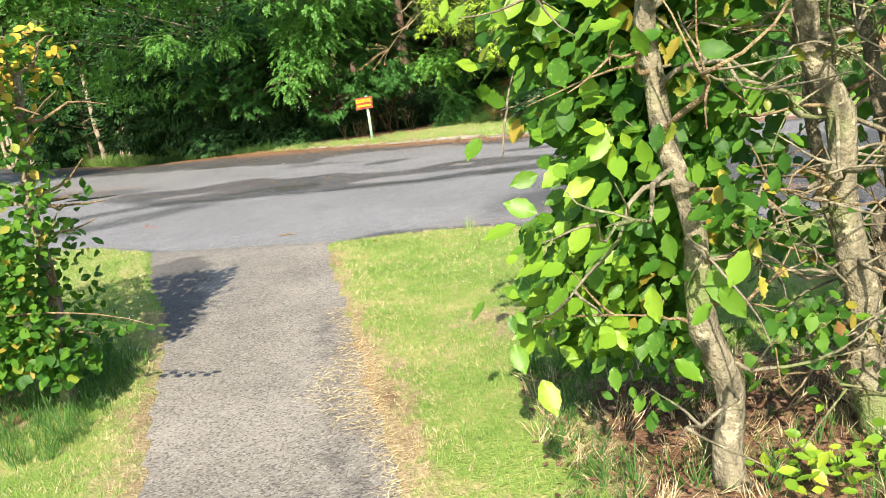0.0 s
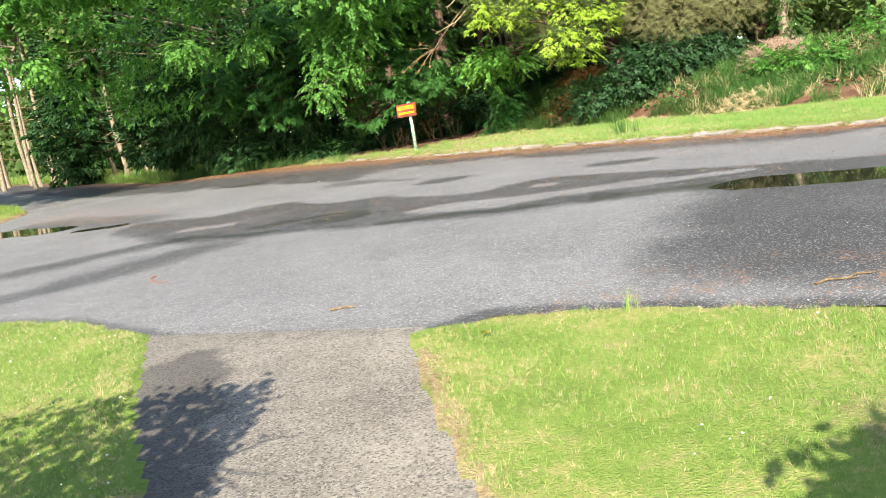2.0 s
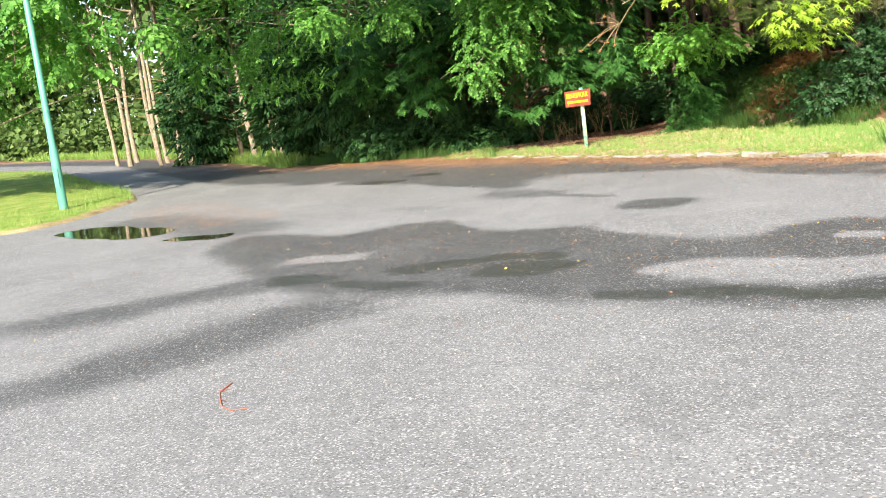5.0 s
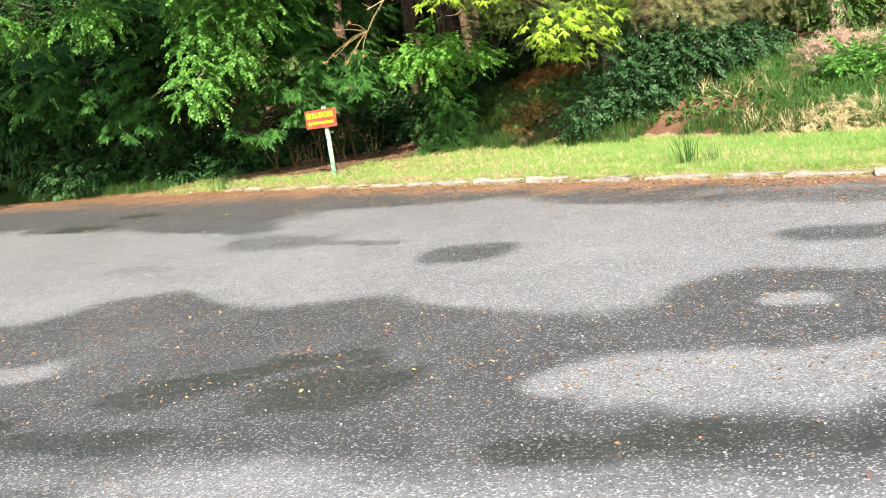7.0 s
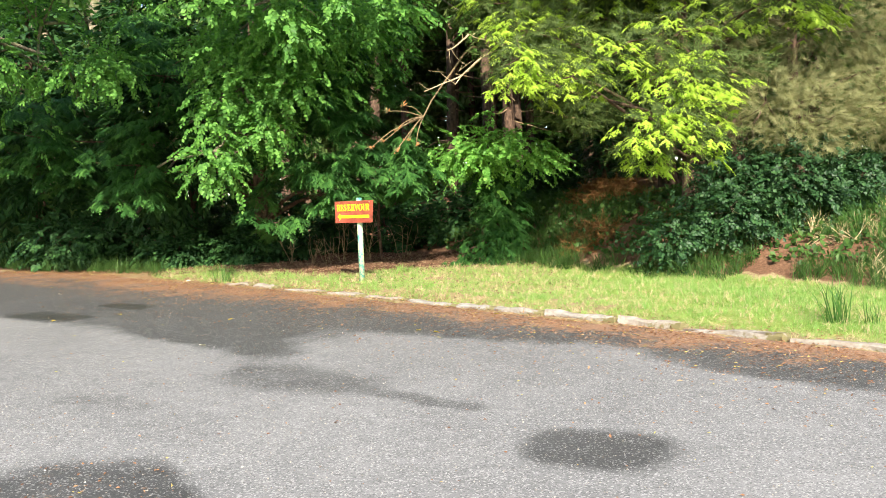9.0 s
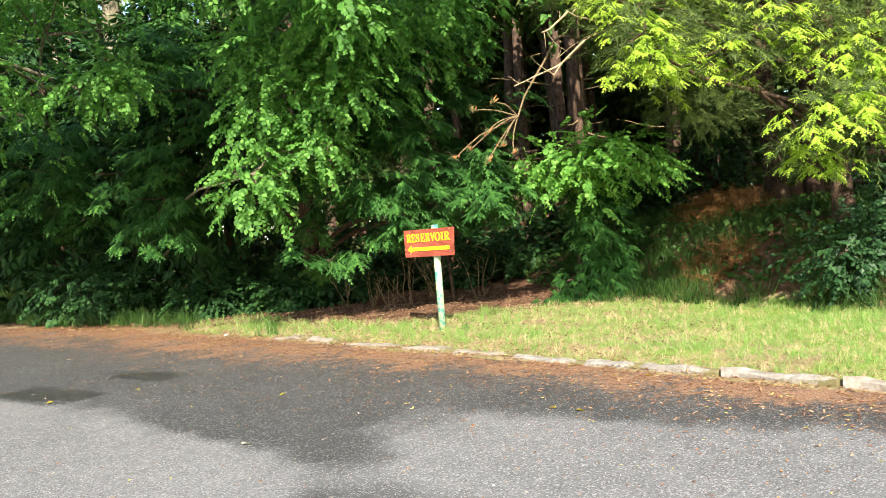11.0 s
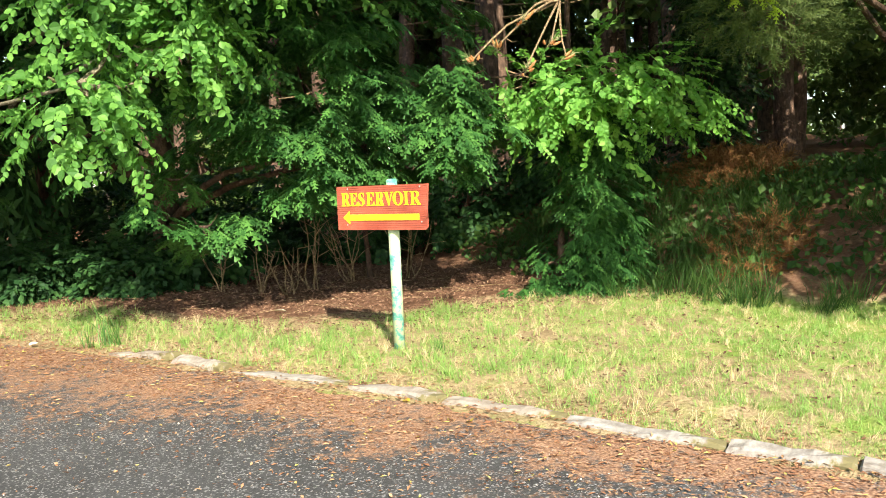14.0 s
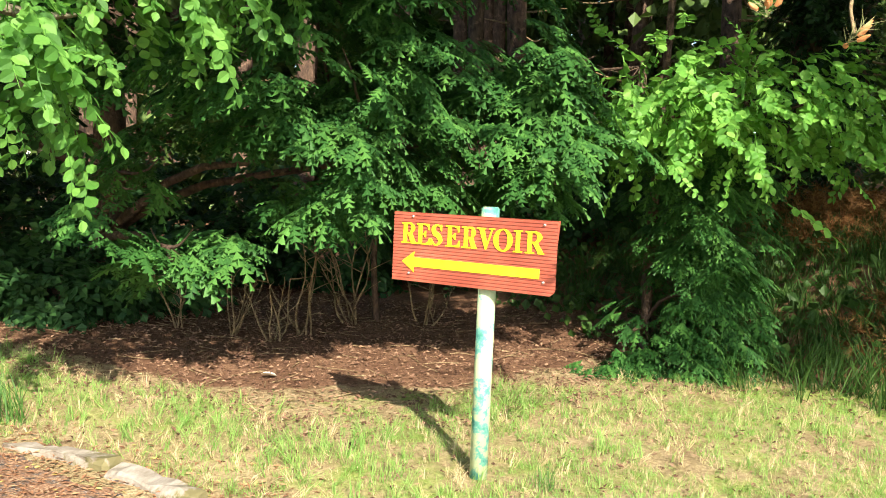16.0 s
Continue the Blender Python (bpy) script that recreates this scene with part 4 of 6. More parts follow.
def letter(c, x, w, z, cap, parent):
    """One painted roman capital: thick stems, thin arms and slab serifs, in units of the capital's height."""
    k = w / cap
    stem = 0.21
    rect = lambda a, b, lo, hi: [(a, lo), (b, lo), (b, hi), (a, hi)]
    shapes = []
    if c in "RE":
        shapes += [rect(0.11, 0.11 + stem, 0.0, 1.0), rect(0.0, 0.46, 0.0, 0.065), rect(0.0, 0.46, 0.935, 1.0)]
    if c == "R":
        shapes += [ribbon([(0.3, 0.965), (0.55, 0.95), (k * 0.76, 0.75), (0.55, 0.52), (0.3, 0.5)], [0.07, 0.1, 0.25, 0.1, 0.07]),
                   [(0.36, 0.5), (0.6, 0.52), (k * 0.97, 0.05), (k * 0.97 - 0.25, 0.05)], rect(k * 0.97 - 0.27, k + 0.02, 0.0, 0.065)]
    if c == "E":
        shapes += [rect(0.3, k * 0.94, 0.935, 1.0), rect(0.3, k, 0.0, 0.065), rect(0.3, k * 0.7, 0.475, 0.535),
                   [(k * 0.94, 1.0), (k * 0.62, 0.95), (k * 0.85, 0.86), (k * 0.9, 0.7), (k * 0.95, 0.7)], [(k, 0.0), (k * 0.62, 0.05), (k * 0.88, 0.14), (k * 0.95, 0.31), (k, 0.31)],
                   [(k * 0.7, 0.66), (k * 0.65, 0.66), (k * 0.52, 0.505), (k * 0.65, 0.35), (k * 0.7, 0.35)]]
    if c == "S":
        shapes += [ribbon([(k * 0.86, 0.78), (k * 0.72, 0.93), (k * 0.44, 0.965), (k * 0.2, 0.8), (k * 0.3, 0.6), (k * 0.62, 0.46), (k * 0.8, 0.24), (k * 0.55, 0.035), (k * 0.28, 0.06), (k * 0.1, 0.24)],
                          [0.03, 0.06, 0.09, 0.2, 0.25, 0.25, 0.22, 0.08, 0.07, 0.03], 48),
                   [(k * 0.84, 0.69), (k * 0.9, 0.69), (k * 0.9, 1.0), (k * 0.84, 1.0), (k * 0.74, 0.9)], [(k * 0.06, 0.32), (k * 0.0, 0.32), (k * 0.0, 0.0), (k * 0.06, 0.0), (k * 0.2, 0.1)]]
    if c == "V":
        shapes += [[(0.1, 1.0), (0.37, 1.0), (k * 0.6, 0.24), (k * 0.52, 0.0), (k * 0.48, 0.0)], [(k * 0.82, 1.0), (k * 0.9, 1.0), (k * 0.54, 0.0), (k * 0.5, 0.08)],
                   rect(0.0, 0.46, 0.94, 1.0), rect(k * 0.7, k, 0.94, 1.0)]
    if c == "I":
        shapes += [rect(k / 2 - stem / 2, k / 2 + stem / 2, 0.0, 1.0), rect(0.0, k, 0.0, 0.065), rect(0.0, k, 0.935, 1.0)]
    if c == "O":
        for sign in (1, -1):
            a = np.linspace(-math.pi / 2, math.pi / 2, 20) * sign
            outer = np.column_stack([k / 2 + k / 2 * np.cos(a) * sign, 0.5 + 0.52 * np.sin(a)])
            inner = np.column_stack([k / 2 + (k / 2 - 0.25) * np.cos(a) * sign, 0.5 + 0.455 * np.sin(a)])
            outer[:, 0], inner[:, 0] = k / 2 + sign * np.abs(outer[:, 0] - k / 2), k / 2 + sign * np.abs(inner[:, 0] - k / 2)
            shapes.append(np.vstack([outer, inner[::-1]]))
    bm = bmesh.new()
    for i, outline in enumerate(shapes):
        slab(bm, [(x + px * cap, z + pz * cap) for px, pz in outline], 0.004 + 0.00025 * i)
    part("letter", bm, M_YELLOW, parent, "yellow capital letter")


make_sign()


# ---- the lamp post ----
def make_lamp_post():
    z = float(land(-13.46, 26.06)) + 0.1
    lamp = thing("street_lamp", "tall slim green painted lamp post on the grass island", "street lamp", -13.46, 26.06, z)
    v, f = tube([(0, 0, -0.1), (0, 0, 0.05), (0, 0, 1.35), (0, 0, 1.45), (0, 0, 7.2), (0, 0, 7.25)], [0.105, 0.1, 0.096, 0.078, 0.058, 0.01], 20)
    put("pole", mesh_of("pole", v, f, True), M_LAMP, lamp)
    part("access_door", box(0.09, 0.02, 0.42, 0.006), M_LAMP, lamp, "", pose(0.02, -0.094, 0.75))


make_lamp_post()


# ---- kerb of worn stones ----
def make_kerb():
    kerb = thing("kerb", "row of worn pale kerb stones, mossy and half buried", "kerb", kind="structure")
    shapes = []
    for k in range(7):
        bm = box(1.0, 0.13, 0.2, 0.0)
        bmesh.ops.subdivide_edges(bm, edges=[e for e in bm.edges if abs(e.verts[0].co.x - e.verts[1].co.x) > 0.5], cuts=5)
        bmesh.ops.bevel(bm, geom=[e for e in bm.edges if len(e.link_faces) == 2 and e.calc_face_angle() > 0.5], offset=0.02, segments=1, affect="EDGES")
        for v in bm.verts:
            v.co += Vector((rng.normal() * 0.008, rng.normal() * 0.010, rng.normal() * 0.009 - 0.02 * (abs(v.co.x) > 0.4) * rng.uniform()))
        me = bpy.data.meshes.new("kerb_stone")
        bm.to_mesh(me)
        bm.free()
        me.materials.append(M_STONE)
        shapes.append(me)
    xs = np.linspace(-3.75, 14, 3000)
    ys = far_y(xs)
    run = np.concatenate([[0], np.cumsum(np.hypot(np.diff(xs), np.diff(ys)))])
    at = 0.0
    while at < run[-1] - 1:
        long = rng.uniform(0.5, 1.15)
        gap = rng.choice([0.004, 0.01, 0.015, 0.08], p=[0.4, 0.3, 0.22, 0.08])
        a, b = np.interp([at, at + long], run, xs), np.interp([at, at + long], run, ys)
        mx, my = a.mean(), b.mean()
        sink = 0.082 if at < 4.5 else 0.066
        stone = put("kerb_stone", shapes[rng.integers(7)], None, kerb, "", pose(mx + 0.06 + rng.normal() * 0.008, my + 0.045, float(np.interp(my, LAND_Y, LAND_Z)) + 0.02 - sink + rng.normal() * 0.010,
                    rng.normal() * 2.5, rng.normal() * 1.2, math.degrees(math.atan2(b[1] - b[0], a[1] - a[0])) + rng.normal() * 1.2))
        stone.scale = (long, rng.uniform(0.85, 1.1), 1)
        at += long + gap


make_kerb()


# ---- hedges either side of the path ----
def make_hedge_right():
    z = float(land(0.9, 3.0))
    hedge = thing("beech_hedge", "tall beech hedge end with bare grey stems and bright leaves", "hedge", 0.9, 3.0, z)
    off = np.array([0.9, 3.0, z])
    stems = [((0.81, 2.66), (0.66, 2.75, 2.0), 0.046), ((1.36, 2.85), (1.12, 2.75, 2.0), 0.055), ((1.42, 2.95), (1.65, 2.9, 2.0), 0.06), ((0.95, 3.25), (0.6, 3.3, 2.0), 0.035), ((1.9, 3.1), (1.8, 3.0, 2.0), 0.06),
             ((2.5, 3.2), (2.6, 3.1, 2.0), 0.06), ((3.2, 3.2), (3.1, 3.2, 2.0), 0.055), ((4.0, 3.3), (4.1, 3.3, 2.0), 0.06), ((1.62, 3.0), (1.42, 3.1, 2.0), 0.035), ((1.7, 3.15), (2.05, 3.1, 2.0), 0.045), ((1.5, 3.2), (1.3, 3.3, 2.0), 0.03)]
    for (x, y), top, r in stems:
        base = float(ground_z(x, y)) - 0.05
        spine = bent((x, y, base), (top[0], top[1], base + top[2]), 22, 0, 0.028)
        v, f = tube(spine, np.linspace(r * 1.15, r * 0.5, 22) * (1 + 0.06 * rng.normal(size=22)), 12, 0.06)
        put("stem", mesh_of("stem", v - off, f, True), M_BARK, hedge, "grey-green mottled stem")
        for k in range((18 if x < 1.0 else 34) if x < 1.5 else 12):
            p = spine[rng.integers(4, 22)]
            a = rng.uniform(-3.6, 0.5)
            d = np.array([math.cos(a), math.sin(a), rng.uniform(-0.25, 0.55)]) * rng.uniform(0.25, 0.7)
            w = bent(p, p + d, 11, rng.uniform(-0.12, 0.06), 0.13)
            twig = [tube(w, np.linspace(rng.uniform(0.005, 0.013), 0.0025, 11), 6, 0.12)]
            for _ in range(3):
                q = w[rng.integers(3, 11)]
                e = q + rng.normal(size=3) * np.array([0.13, 0.13, 0.09])
                twig.append(tube(bent(q, e, 5, 0, 0.12), np.linspace(0.005, 0.0018, 5), 5))
            tv, tf = joined(twig)
            put("branch", mesh_of("branch", tv - off, tf, True), M_BARK if k % 3 else M_TWIG, hedge)
    # the leafy end and the far face
    n = 7000
    x = 0.55 + rng.gamma(1.3, 1.0, n)
    pos = np.column_stack([x, 3.05 + np.abs(rng.normal(size=n)) * 0.35 + 0.05 * x, rng.uniform(0.35, 1.68, n)])
    pos[:, 1] += 0.55 * smooth01((pos[:, 0] - 0.75) / 0.4)
    over = rng.uniform(size=n) < 0.34
    pos[over] = np.column_stack([0.9 + 3.5 * rng.uniform(size=n), 2.5 + 1.1 * rng.uniform(size=n), 1.5 + 0.2 * rng.uniform(size=n)])[over]
    end = rng.uniform(size=n) < 0.62
    pos[end] = np.column_stack([0.66 + rng.normal(size=n) * 0.14, 3.17 + rng.normal(size=n) * 0.22, 0.42 + 1.26 * rng.uniform(size=n) ** 0.8])[end]
    pos[:, 0] += 0.13 * np.sin(pos[:, 2] * 4.0 + pos[:, 1] * 3)
    way = np.column_stack([-0.5 + rng.normal(size=n) * 0.6, -0.4 + rng.normal(size=n) * 0.5, -0.55 + rng.normal(size=n) * 0.45])
    up = np.column_stack([-0.45 + rng.normal(size=n) * 0.4, -0.75 + rng.normal(size=n) * 0.4, 0.6 + rng.normal(size=n) * 0.4])
    rot, size = frames_of(way, up), rng.uniform(0.055, 0.125, n)
    keep = (pos[:, 0] < 0.95) | (rng.uniform(size=n) < 0.55)
    pos, rot, size = pos[keep], rot[keep], size[keep]
    n = len(pos)
    near = np.argsort(pos[:, 0] + 0.4 * pos[:, 1])[:280]
    rest = np.setdiff1d(np.arange(n), near)
    v, f = stamp(TOOTHED_V, TOOTHED_F, rot[rest], pos[rest] + np.array([0, 0, z]) - off, size[rest])
    tagged(put("leaves", mesh_of("leaves", v, f, True), M_HEDGE, hedge, "dense bright green leaves"), kind="stuff")
    shared = mesh_of("leaf", TOOTHED_V, TOOTHED_F, True)
    shared.materials.append(M_HEDGE_LEAF)
    for k in near:
        m = Matrix(rot[k].tolist()).to_4x4()
        m = Matrix.Translation(pos[k] + np.array([0, 0, z]) - off) @ m @ Matrix.Scale(float(size[k]), 4)
        put("leaf", shared, None, hedge, "", m)
    # unseen leafy boughs added over the stems to keep the sun off them
    n = 900
    pos = np.column_stack([rng.uniform(0.95, 2.9, n), rng.uniform(1.65, 2.3, n), rng.uniform(1.9, 2.5, n)])
    v, f = stamp(TOOTHED_V, TOOTHED_F, frames_of(rng.normal(size=(n, 3)) * 0.5 + np.array([0, -0.6, -0.4]), rng.normal(size=(n, 3)) * 0.4 + np.array([0, -0.6, 0.7])), pos + np.array([0, 0, z]) - off, rng.uniform(0.06, 0.12, n))
    tagged(put("upper_leaves", mesh_of("upper_leaves", v, f, True), M_HEDGE, hedge, "unseen leaves added to shade the stems"), kind="stuff")
    for k in range(14):
        end = pos[k * 60] + np.array([0, 0, z])
        w = bent((end[0] * 0.8 + 0.3, 2.85, z + 1.75), end, 8, 0.05, 0.1)
        v, f = tube(w, np.linspace(0.016, 0.004, 8), 6, 0.1)
        put("branch", mesh_of("branch", v - off, f, True), M_BARK, hedge)
    # withered leaves on the bare face, young shoots low down
    n = 150
    pos = np.column_stack([rng.uniform(0.6, 2.6, n), rng.uniform(2.35, 2.9, n), rng.uniform(0.5, 2.4, n)])
    rot = frames_of(rng.normal(size=(n, 3)) * 0.5 + np.array([0, -0.2, -1.0]), rng.normal(size=(n, 3)) + np.array([-0.3, -1, 0.3]))
    dry_leaf = mesh_of("withered_leaf", TOOTHED_V * np.array([1, 1, 2.2]), TOOTHED_F, True)
    dry_leaf.materials.append(M_WITHERED)
    for k in range(n):
        m = Matrix.Translation(pos[k] + np.array([0, 0, z]) - off) @ Matrix(rot[k].tolist()).to_4x4() @ Matrix.Scale(rng.uniform(0.035, 0.07), 4)
        put("withered_leaf", dry_leaf, None, hedge, "", m)
    n = 80
    c = np.array([(0.95, 2.45, 0.12), (1.08, 2.4, 0.12), (1.2, 2.5, 0.14), (1.0, 2.62, 0.1)])[rng.integers(0, 4, n)]
    pos = c + rng.normal(size=(n, 3)) * np.array([0.07, 0.06, 0.03])
    rot = frames_of(rng.normal(size=(n, 3)) * np.array([0.8, 0.8, 0.3]) + np.array([-0.2, -0.4, 0]), rng.normal(size=(n, 3)) * 0.35 + np.array([-0.2, -0.5, 0.9]))
    lime = mesh_of("lime_leaf", TOOTHED_V, TOOTHED_F, True)
    lime.materials.append(M_LIME)
    for k in range(n):
        put("lime_leaf", lime, None, hedge, "", Matrix.Translation(pos[k] + np.array([0, 0, z]) - off) @ Matrix(rot[k].tolist()).to_4x4() @ Matrix.Scale(rng.uniform(0.035, 0.065), 4))
    n = 360
    c = np.array([(0.72, 2.95, 0.52), (0.75, 2.98, 0.42), (1.1, 2.75, 0.45), (1.5, 2.6, 0.3), (0.85, 2.5, 0.9), (0.68, 2.9, 0.35)])[rng.integers(0, 6, n)]
    pos = c + rng.normal(size=(n, 3)) * np.array([0.09, 0.09, 0.07])
    v, f = stamp(TOOTHED_V, TOOTHED_F, frames_of(rng.normal(size=(n, 3)) * 0.7 + np.array([-0.2, -0.5, -0.3]), rng.normal(size=(n, 3)) * 0.4 + np.array([-0.2, -0.5, 0.8])), pos + np.array([0, 0, z]) - off, rng.uniform(0.04, 0.075, n))
    tagged(put("low_foliage", mesh_of("low_foliage", v, f, True), M_HEDGE, hedge, "young yellow-green leaves near the ground"), kind="stuff")


def make_hedge_left():
    z = float(land(-2.6, 4.4))
    hedge = thing("beech_hedge", "clipped beech hedge with fresh green and yellow-tipped leaves", "hedge", -2.6, 4.4, z)
    off = np.array([-2.6, 4.4, z])
    for k in range(9):
        x, y = -2.0 - 0.42 * k + rng.normal() * 0.05, 4.5 + 0.1 * k + rng.normal() * 0.1
        spine = bent((x, y, float(ground_z(x, y)) - 0.05), (x + rng.normal() * 0.1, y + rng.normal() * 0.1, z + 1.65), 9, 0, 0.05)
        v, f = tube(spine, np.linspace(0.045, 0.02, 9), 8, 0.1)
        put("stem", mesh_of("stem", v - off, f, True), M_BARK, hedge)
        for _ in range(22):
            p = spine[rng.integers(2, 9)]
            d = np.array([rng.uniform(0.05, 0.4), rng.uniform(-0.45, 0.15), rng.uniform(-0.1, 0.2)])
            v, f = tube(bent(p, p + d, 6, 0, 0.15), np.linspace(0.011, 0.003, 6), 5)
            put("branch", mesh_of("branch", v - off, f, True), M_TWIG, hedge)
    n = 8200
    x = -1.82 - rng.gamma(1.1, 0.8, n)
    face = rng.uniform(size=n)
    y = np.where(face < 0.6, 4.05 + np.abs(rng.normal(size=n)) * 0.22, rng.uniform(4.0, 5.1, n)) + 0.12 * np.clip(-1.9 - x, 0, 9)
    top = 1.72 + 0.06 * wobble(x, y, 0.3)
    zz = np.where(face > 0.85, top + rng.normal(size=n) * 0.06, rng.uniform(0.12, 1.0, n) * top)
    pos = np.column_stack([x + 0.08 * np.sin(zz * 7), y, zz])
    way = np.column_stack([0.3 + rng.normal(size=n) * 0.6, -0.5 + rng.normal(size=n) * 0.5, -0.3 + rng.normal(size=n) * 0.5])
    up = np.column_stack([rng.normal(size=n) * 0.4, -0.6 + rng.normal(size=n) * 0.4, 0.8 + rng.normal(size=n) * 0.4])
    rot, size = frames_of(way, up), rng.uniform(0.038, 0.072, n)
    keep = (rng.uniform(size=n) < 1 - 0.72 * smooth01((zz - 0.8) / 0.2) * smooth01((1.5 - zz) / 0.15)) | (zz > 1.45)
    pos, rot, size, zz, n = pos[keep], rot[keep], size[keep], zz[keep], int(keep.sum())
    gold = (zz > 1.5) & (rng.uniform(size=n) < 0.45)
    for name, mask, mat, text in (("leaves", ~gold, M_HEDGE, "fresh green leaves"), ("golden_leaves", gold, M_HEDGE_YELLOW, "yellow-bronze tip leaves")):
        v, f = stamp(LEAF_V, LEAF_F, rot[mask], pos[mask] + np.array([0, 0, z]) - off, size[mask])
        tagged(put(name, mesh_of(name, v, f, True), mat, hedge, text), kind="stuff")
    # a low shoot that reaches over the grass
    p = bent((-2.1, 4.15, z + 0.55), (-1.33, 4.05, z + 0.42), 7, 0.05, 0.04)
    v, f = tube(p, np.linspace(0.006, 0.002, 7), 5)
    put("shoot", mesh_of("shoot", v - off, f, True), M_TWIG, hedge)
    n = 16
    q = p[0] + (p[-1] - p[0]) * np.linspace(0.15, 1, n)[:, None]
    way = np.column_stack([0.6 + 0 * q[:, 0], np.where(np.arange(n) % 2, 0.7, -0.7), -0.2 + 0 * q[:, 0]])
    v, f = stamp(LEAF_V, LEAF_F, frames_of(way, np.tile([0, -0.3, 1.0], (n, 1))), q - off, rng.uniform(0.05, 0.08, n))
    put("shoot_leaves", mesh_of("shoot_leaves", v, f, True), M_HEDGE, hedge)


def object_leaf_material(name, low, mid, high, vein):
    t = Tree(name)
    color = t.ramp(t.random(), [(0.0, low), (0.5, mid), (1.0, high)])
    color = t.mix(t.step(t.noise(8.0), 0.55, 0.7), color, vein)
    t.done(color, 0.42, 0.35)
    trans = t.node("ShaderNodeBsdfTranslucent", Color=color)
    mixer = t.node("ShaderNodeMixShader", Fac=0.42)
    t.tree.links.new(t.bsdf.outputs[0], mixer.inputs[1])
    t.tree.links.new(trans.outputs[0], mixer.inputs[2])
    t.tree.links.new(mixer.outputs[0], t.tree.nodes["Material Output"].inputs["Surface"])
    return t.mat


M_HEDGE_LEAF = object_leaf_material("single_hedge_leaf", (0.05, 0.135, 0.012), (0.14, 0.28, 0.02), (0.28, 0.42, 0.035), (0.17, 0.31, 0.025))
M_LIME = object_leaf_material("lime_leaf", (0.14, 0.27, 0.025), (0.24, 0.38, 0.03), (0.38, 0.47, 0.04), (0.2, 0.33, 0.03))
M_WITHERED = object_leaf_material("withered_leaf", (0.22, 0.1, 0.035), (0.2, 0.26, 0.03), (0.4, 0.34, 0.05), (0.26, 0.15, 0.045))
make_hedge_right()
make_hedge_left()

# ---- the trees beyond the road ----
BEECH = [((-6.8, 29.6, 5.5), (1.5, 1.3, 1.4)), ((-3.3, 27.5, 4.0), (0.75, 0.7, 0.9)), ((-3.75, 27.1, 3.0), (0.5, 0.42, 0.6)), ((-2.95, 27.3, 3.35), (0.5, 0.35, 0.28)), ((-2.2, 28.0, 5.0), (1.7, 1.1, 1.1)),
         ((-9.5, 31.5, 5.3), (2.2, 1.8, 1.9)), ((-12, 34, 5.8), (2.5, 2, 2.2)), ((-5, 30.5, 7.6), (4, 2.3, 2.4)), ((-10, 32.5, 8.6), (4.3, 2.8, 2.8)), ((-0.5, 29.8, 6.6), (2.4, 1.8, 1.8)),
         # The first three here are unseen overhang added to shade the trees behind.
         ((-10.5, 26.8, 7.5), (2.6, 2.1, 1.0)), ((-6.6, 27.2, 7.3), (2.4, 1.9, 1.0)), ((-13.6, 28.4, 7.8), (2.4, 2.1, 1.1)), ((-2.5, 25.9, 5.2), (1.8, 0.9, 0.5))]
HANGING = [((-2.6, 27.2, 4.0), (0.8, 0.5, 0.4)), ((-7.2, 27.7, 4.6), (0.7, 0.5, 0.4)), ((-5.4, 27.6, 4.4), (0.7, 0.5, 0.38)), ((-3.4, 27.3, 4.6), (0.9, 0.5, 0.35))]
# Unseen high boughs, added only to shade the cypress and trees behind.
SHADE_BEECH = [((-2.0, 25.0, 6.4), (2.0, 1.1, 0.5)), ((-5.2, 26.0, 6.7), (2.2, 1.3, 0.6)), ((-8.4, 27.4, 7.0), (2.4, 1.4, 0.6)), ((-3.6, 24.2, 7.0), (2.4, 1.0, 0.5)), ((-11.5, 29.5, 7.4), (2.2, 1.4, 0.6))]
make_tree("beech_tree", "large beech tree with drooping bright green leafy branches", (-7.2, 35.8), 9.5, 0.36, BEECH, M_BARK,
          [("crown", clumped(BEECH[:1] + BEECH[4:], 5200, 200, BEECH_SMALL, 0.31, 0.2, 0.5, 0.5, 0.27, 0.8), M_BEECH, "hanging sprays of small oval leaves"),
           ("upper_crown", foliage(SHADE_BEECH, 2600, FAR_SPRAYS, 0.6, 0.3, 0.9), M_BEECH, "unseen leafy boughs added to shade the trees below"),
           ("hanging_sprays", foliage(BEECH[1:5] + HANGING, 1150, BEECH_FINE, 0.38, 0.45, 0.5, 0.9), M_BEECH, "")])
LOW_BEECH = [((0.9, 27.9, 3.15), (0.7, 0.5, 0.4)), ((0.1, 28.0, 3.15), (0.4, 0.4, 0.3)), ((1.45, 27.9, 3.0), (0.34, 0.35, 0.3)), ((0.5, 27.95, 2.85), (0.35, 0.3, 0.18))]
make_tree("beech_sapling", "young beech with bright leaves leaning from under the cypress", (-0.9, 30.6), 2.6, 0.035, LOW_BEECH, M_PINE_BARK,
          [("crown", clumped(LOW_BEECH, 330, 40, BEECH_FINE, 0.36, 0.35, 0.7, 0.5, 0.2, 0.5), M_SAPLING, "bright green layered leaves")])
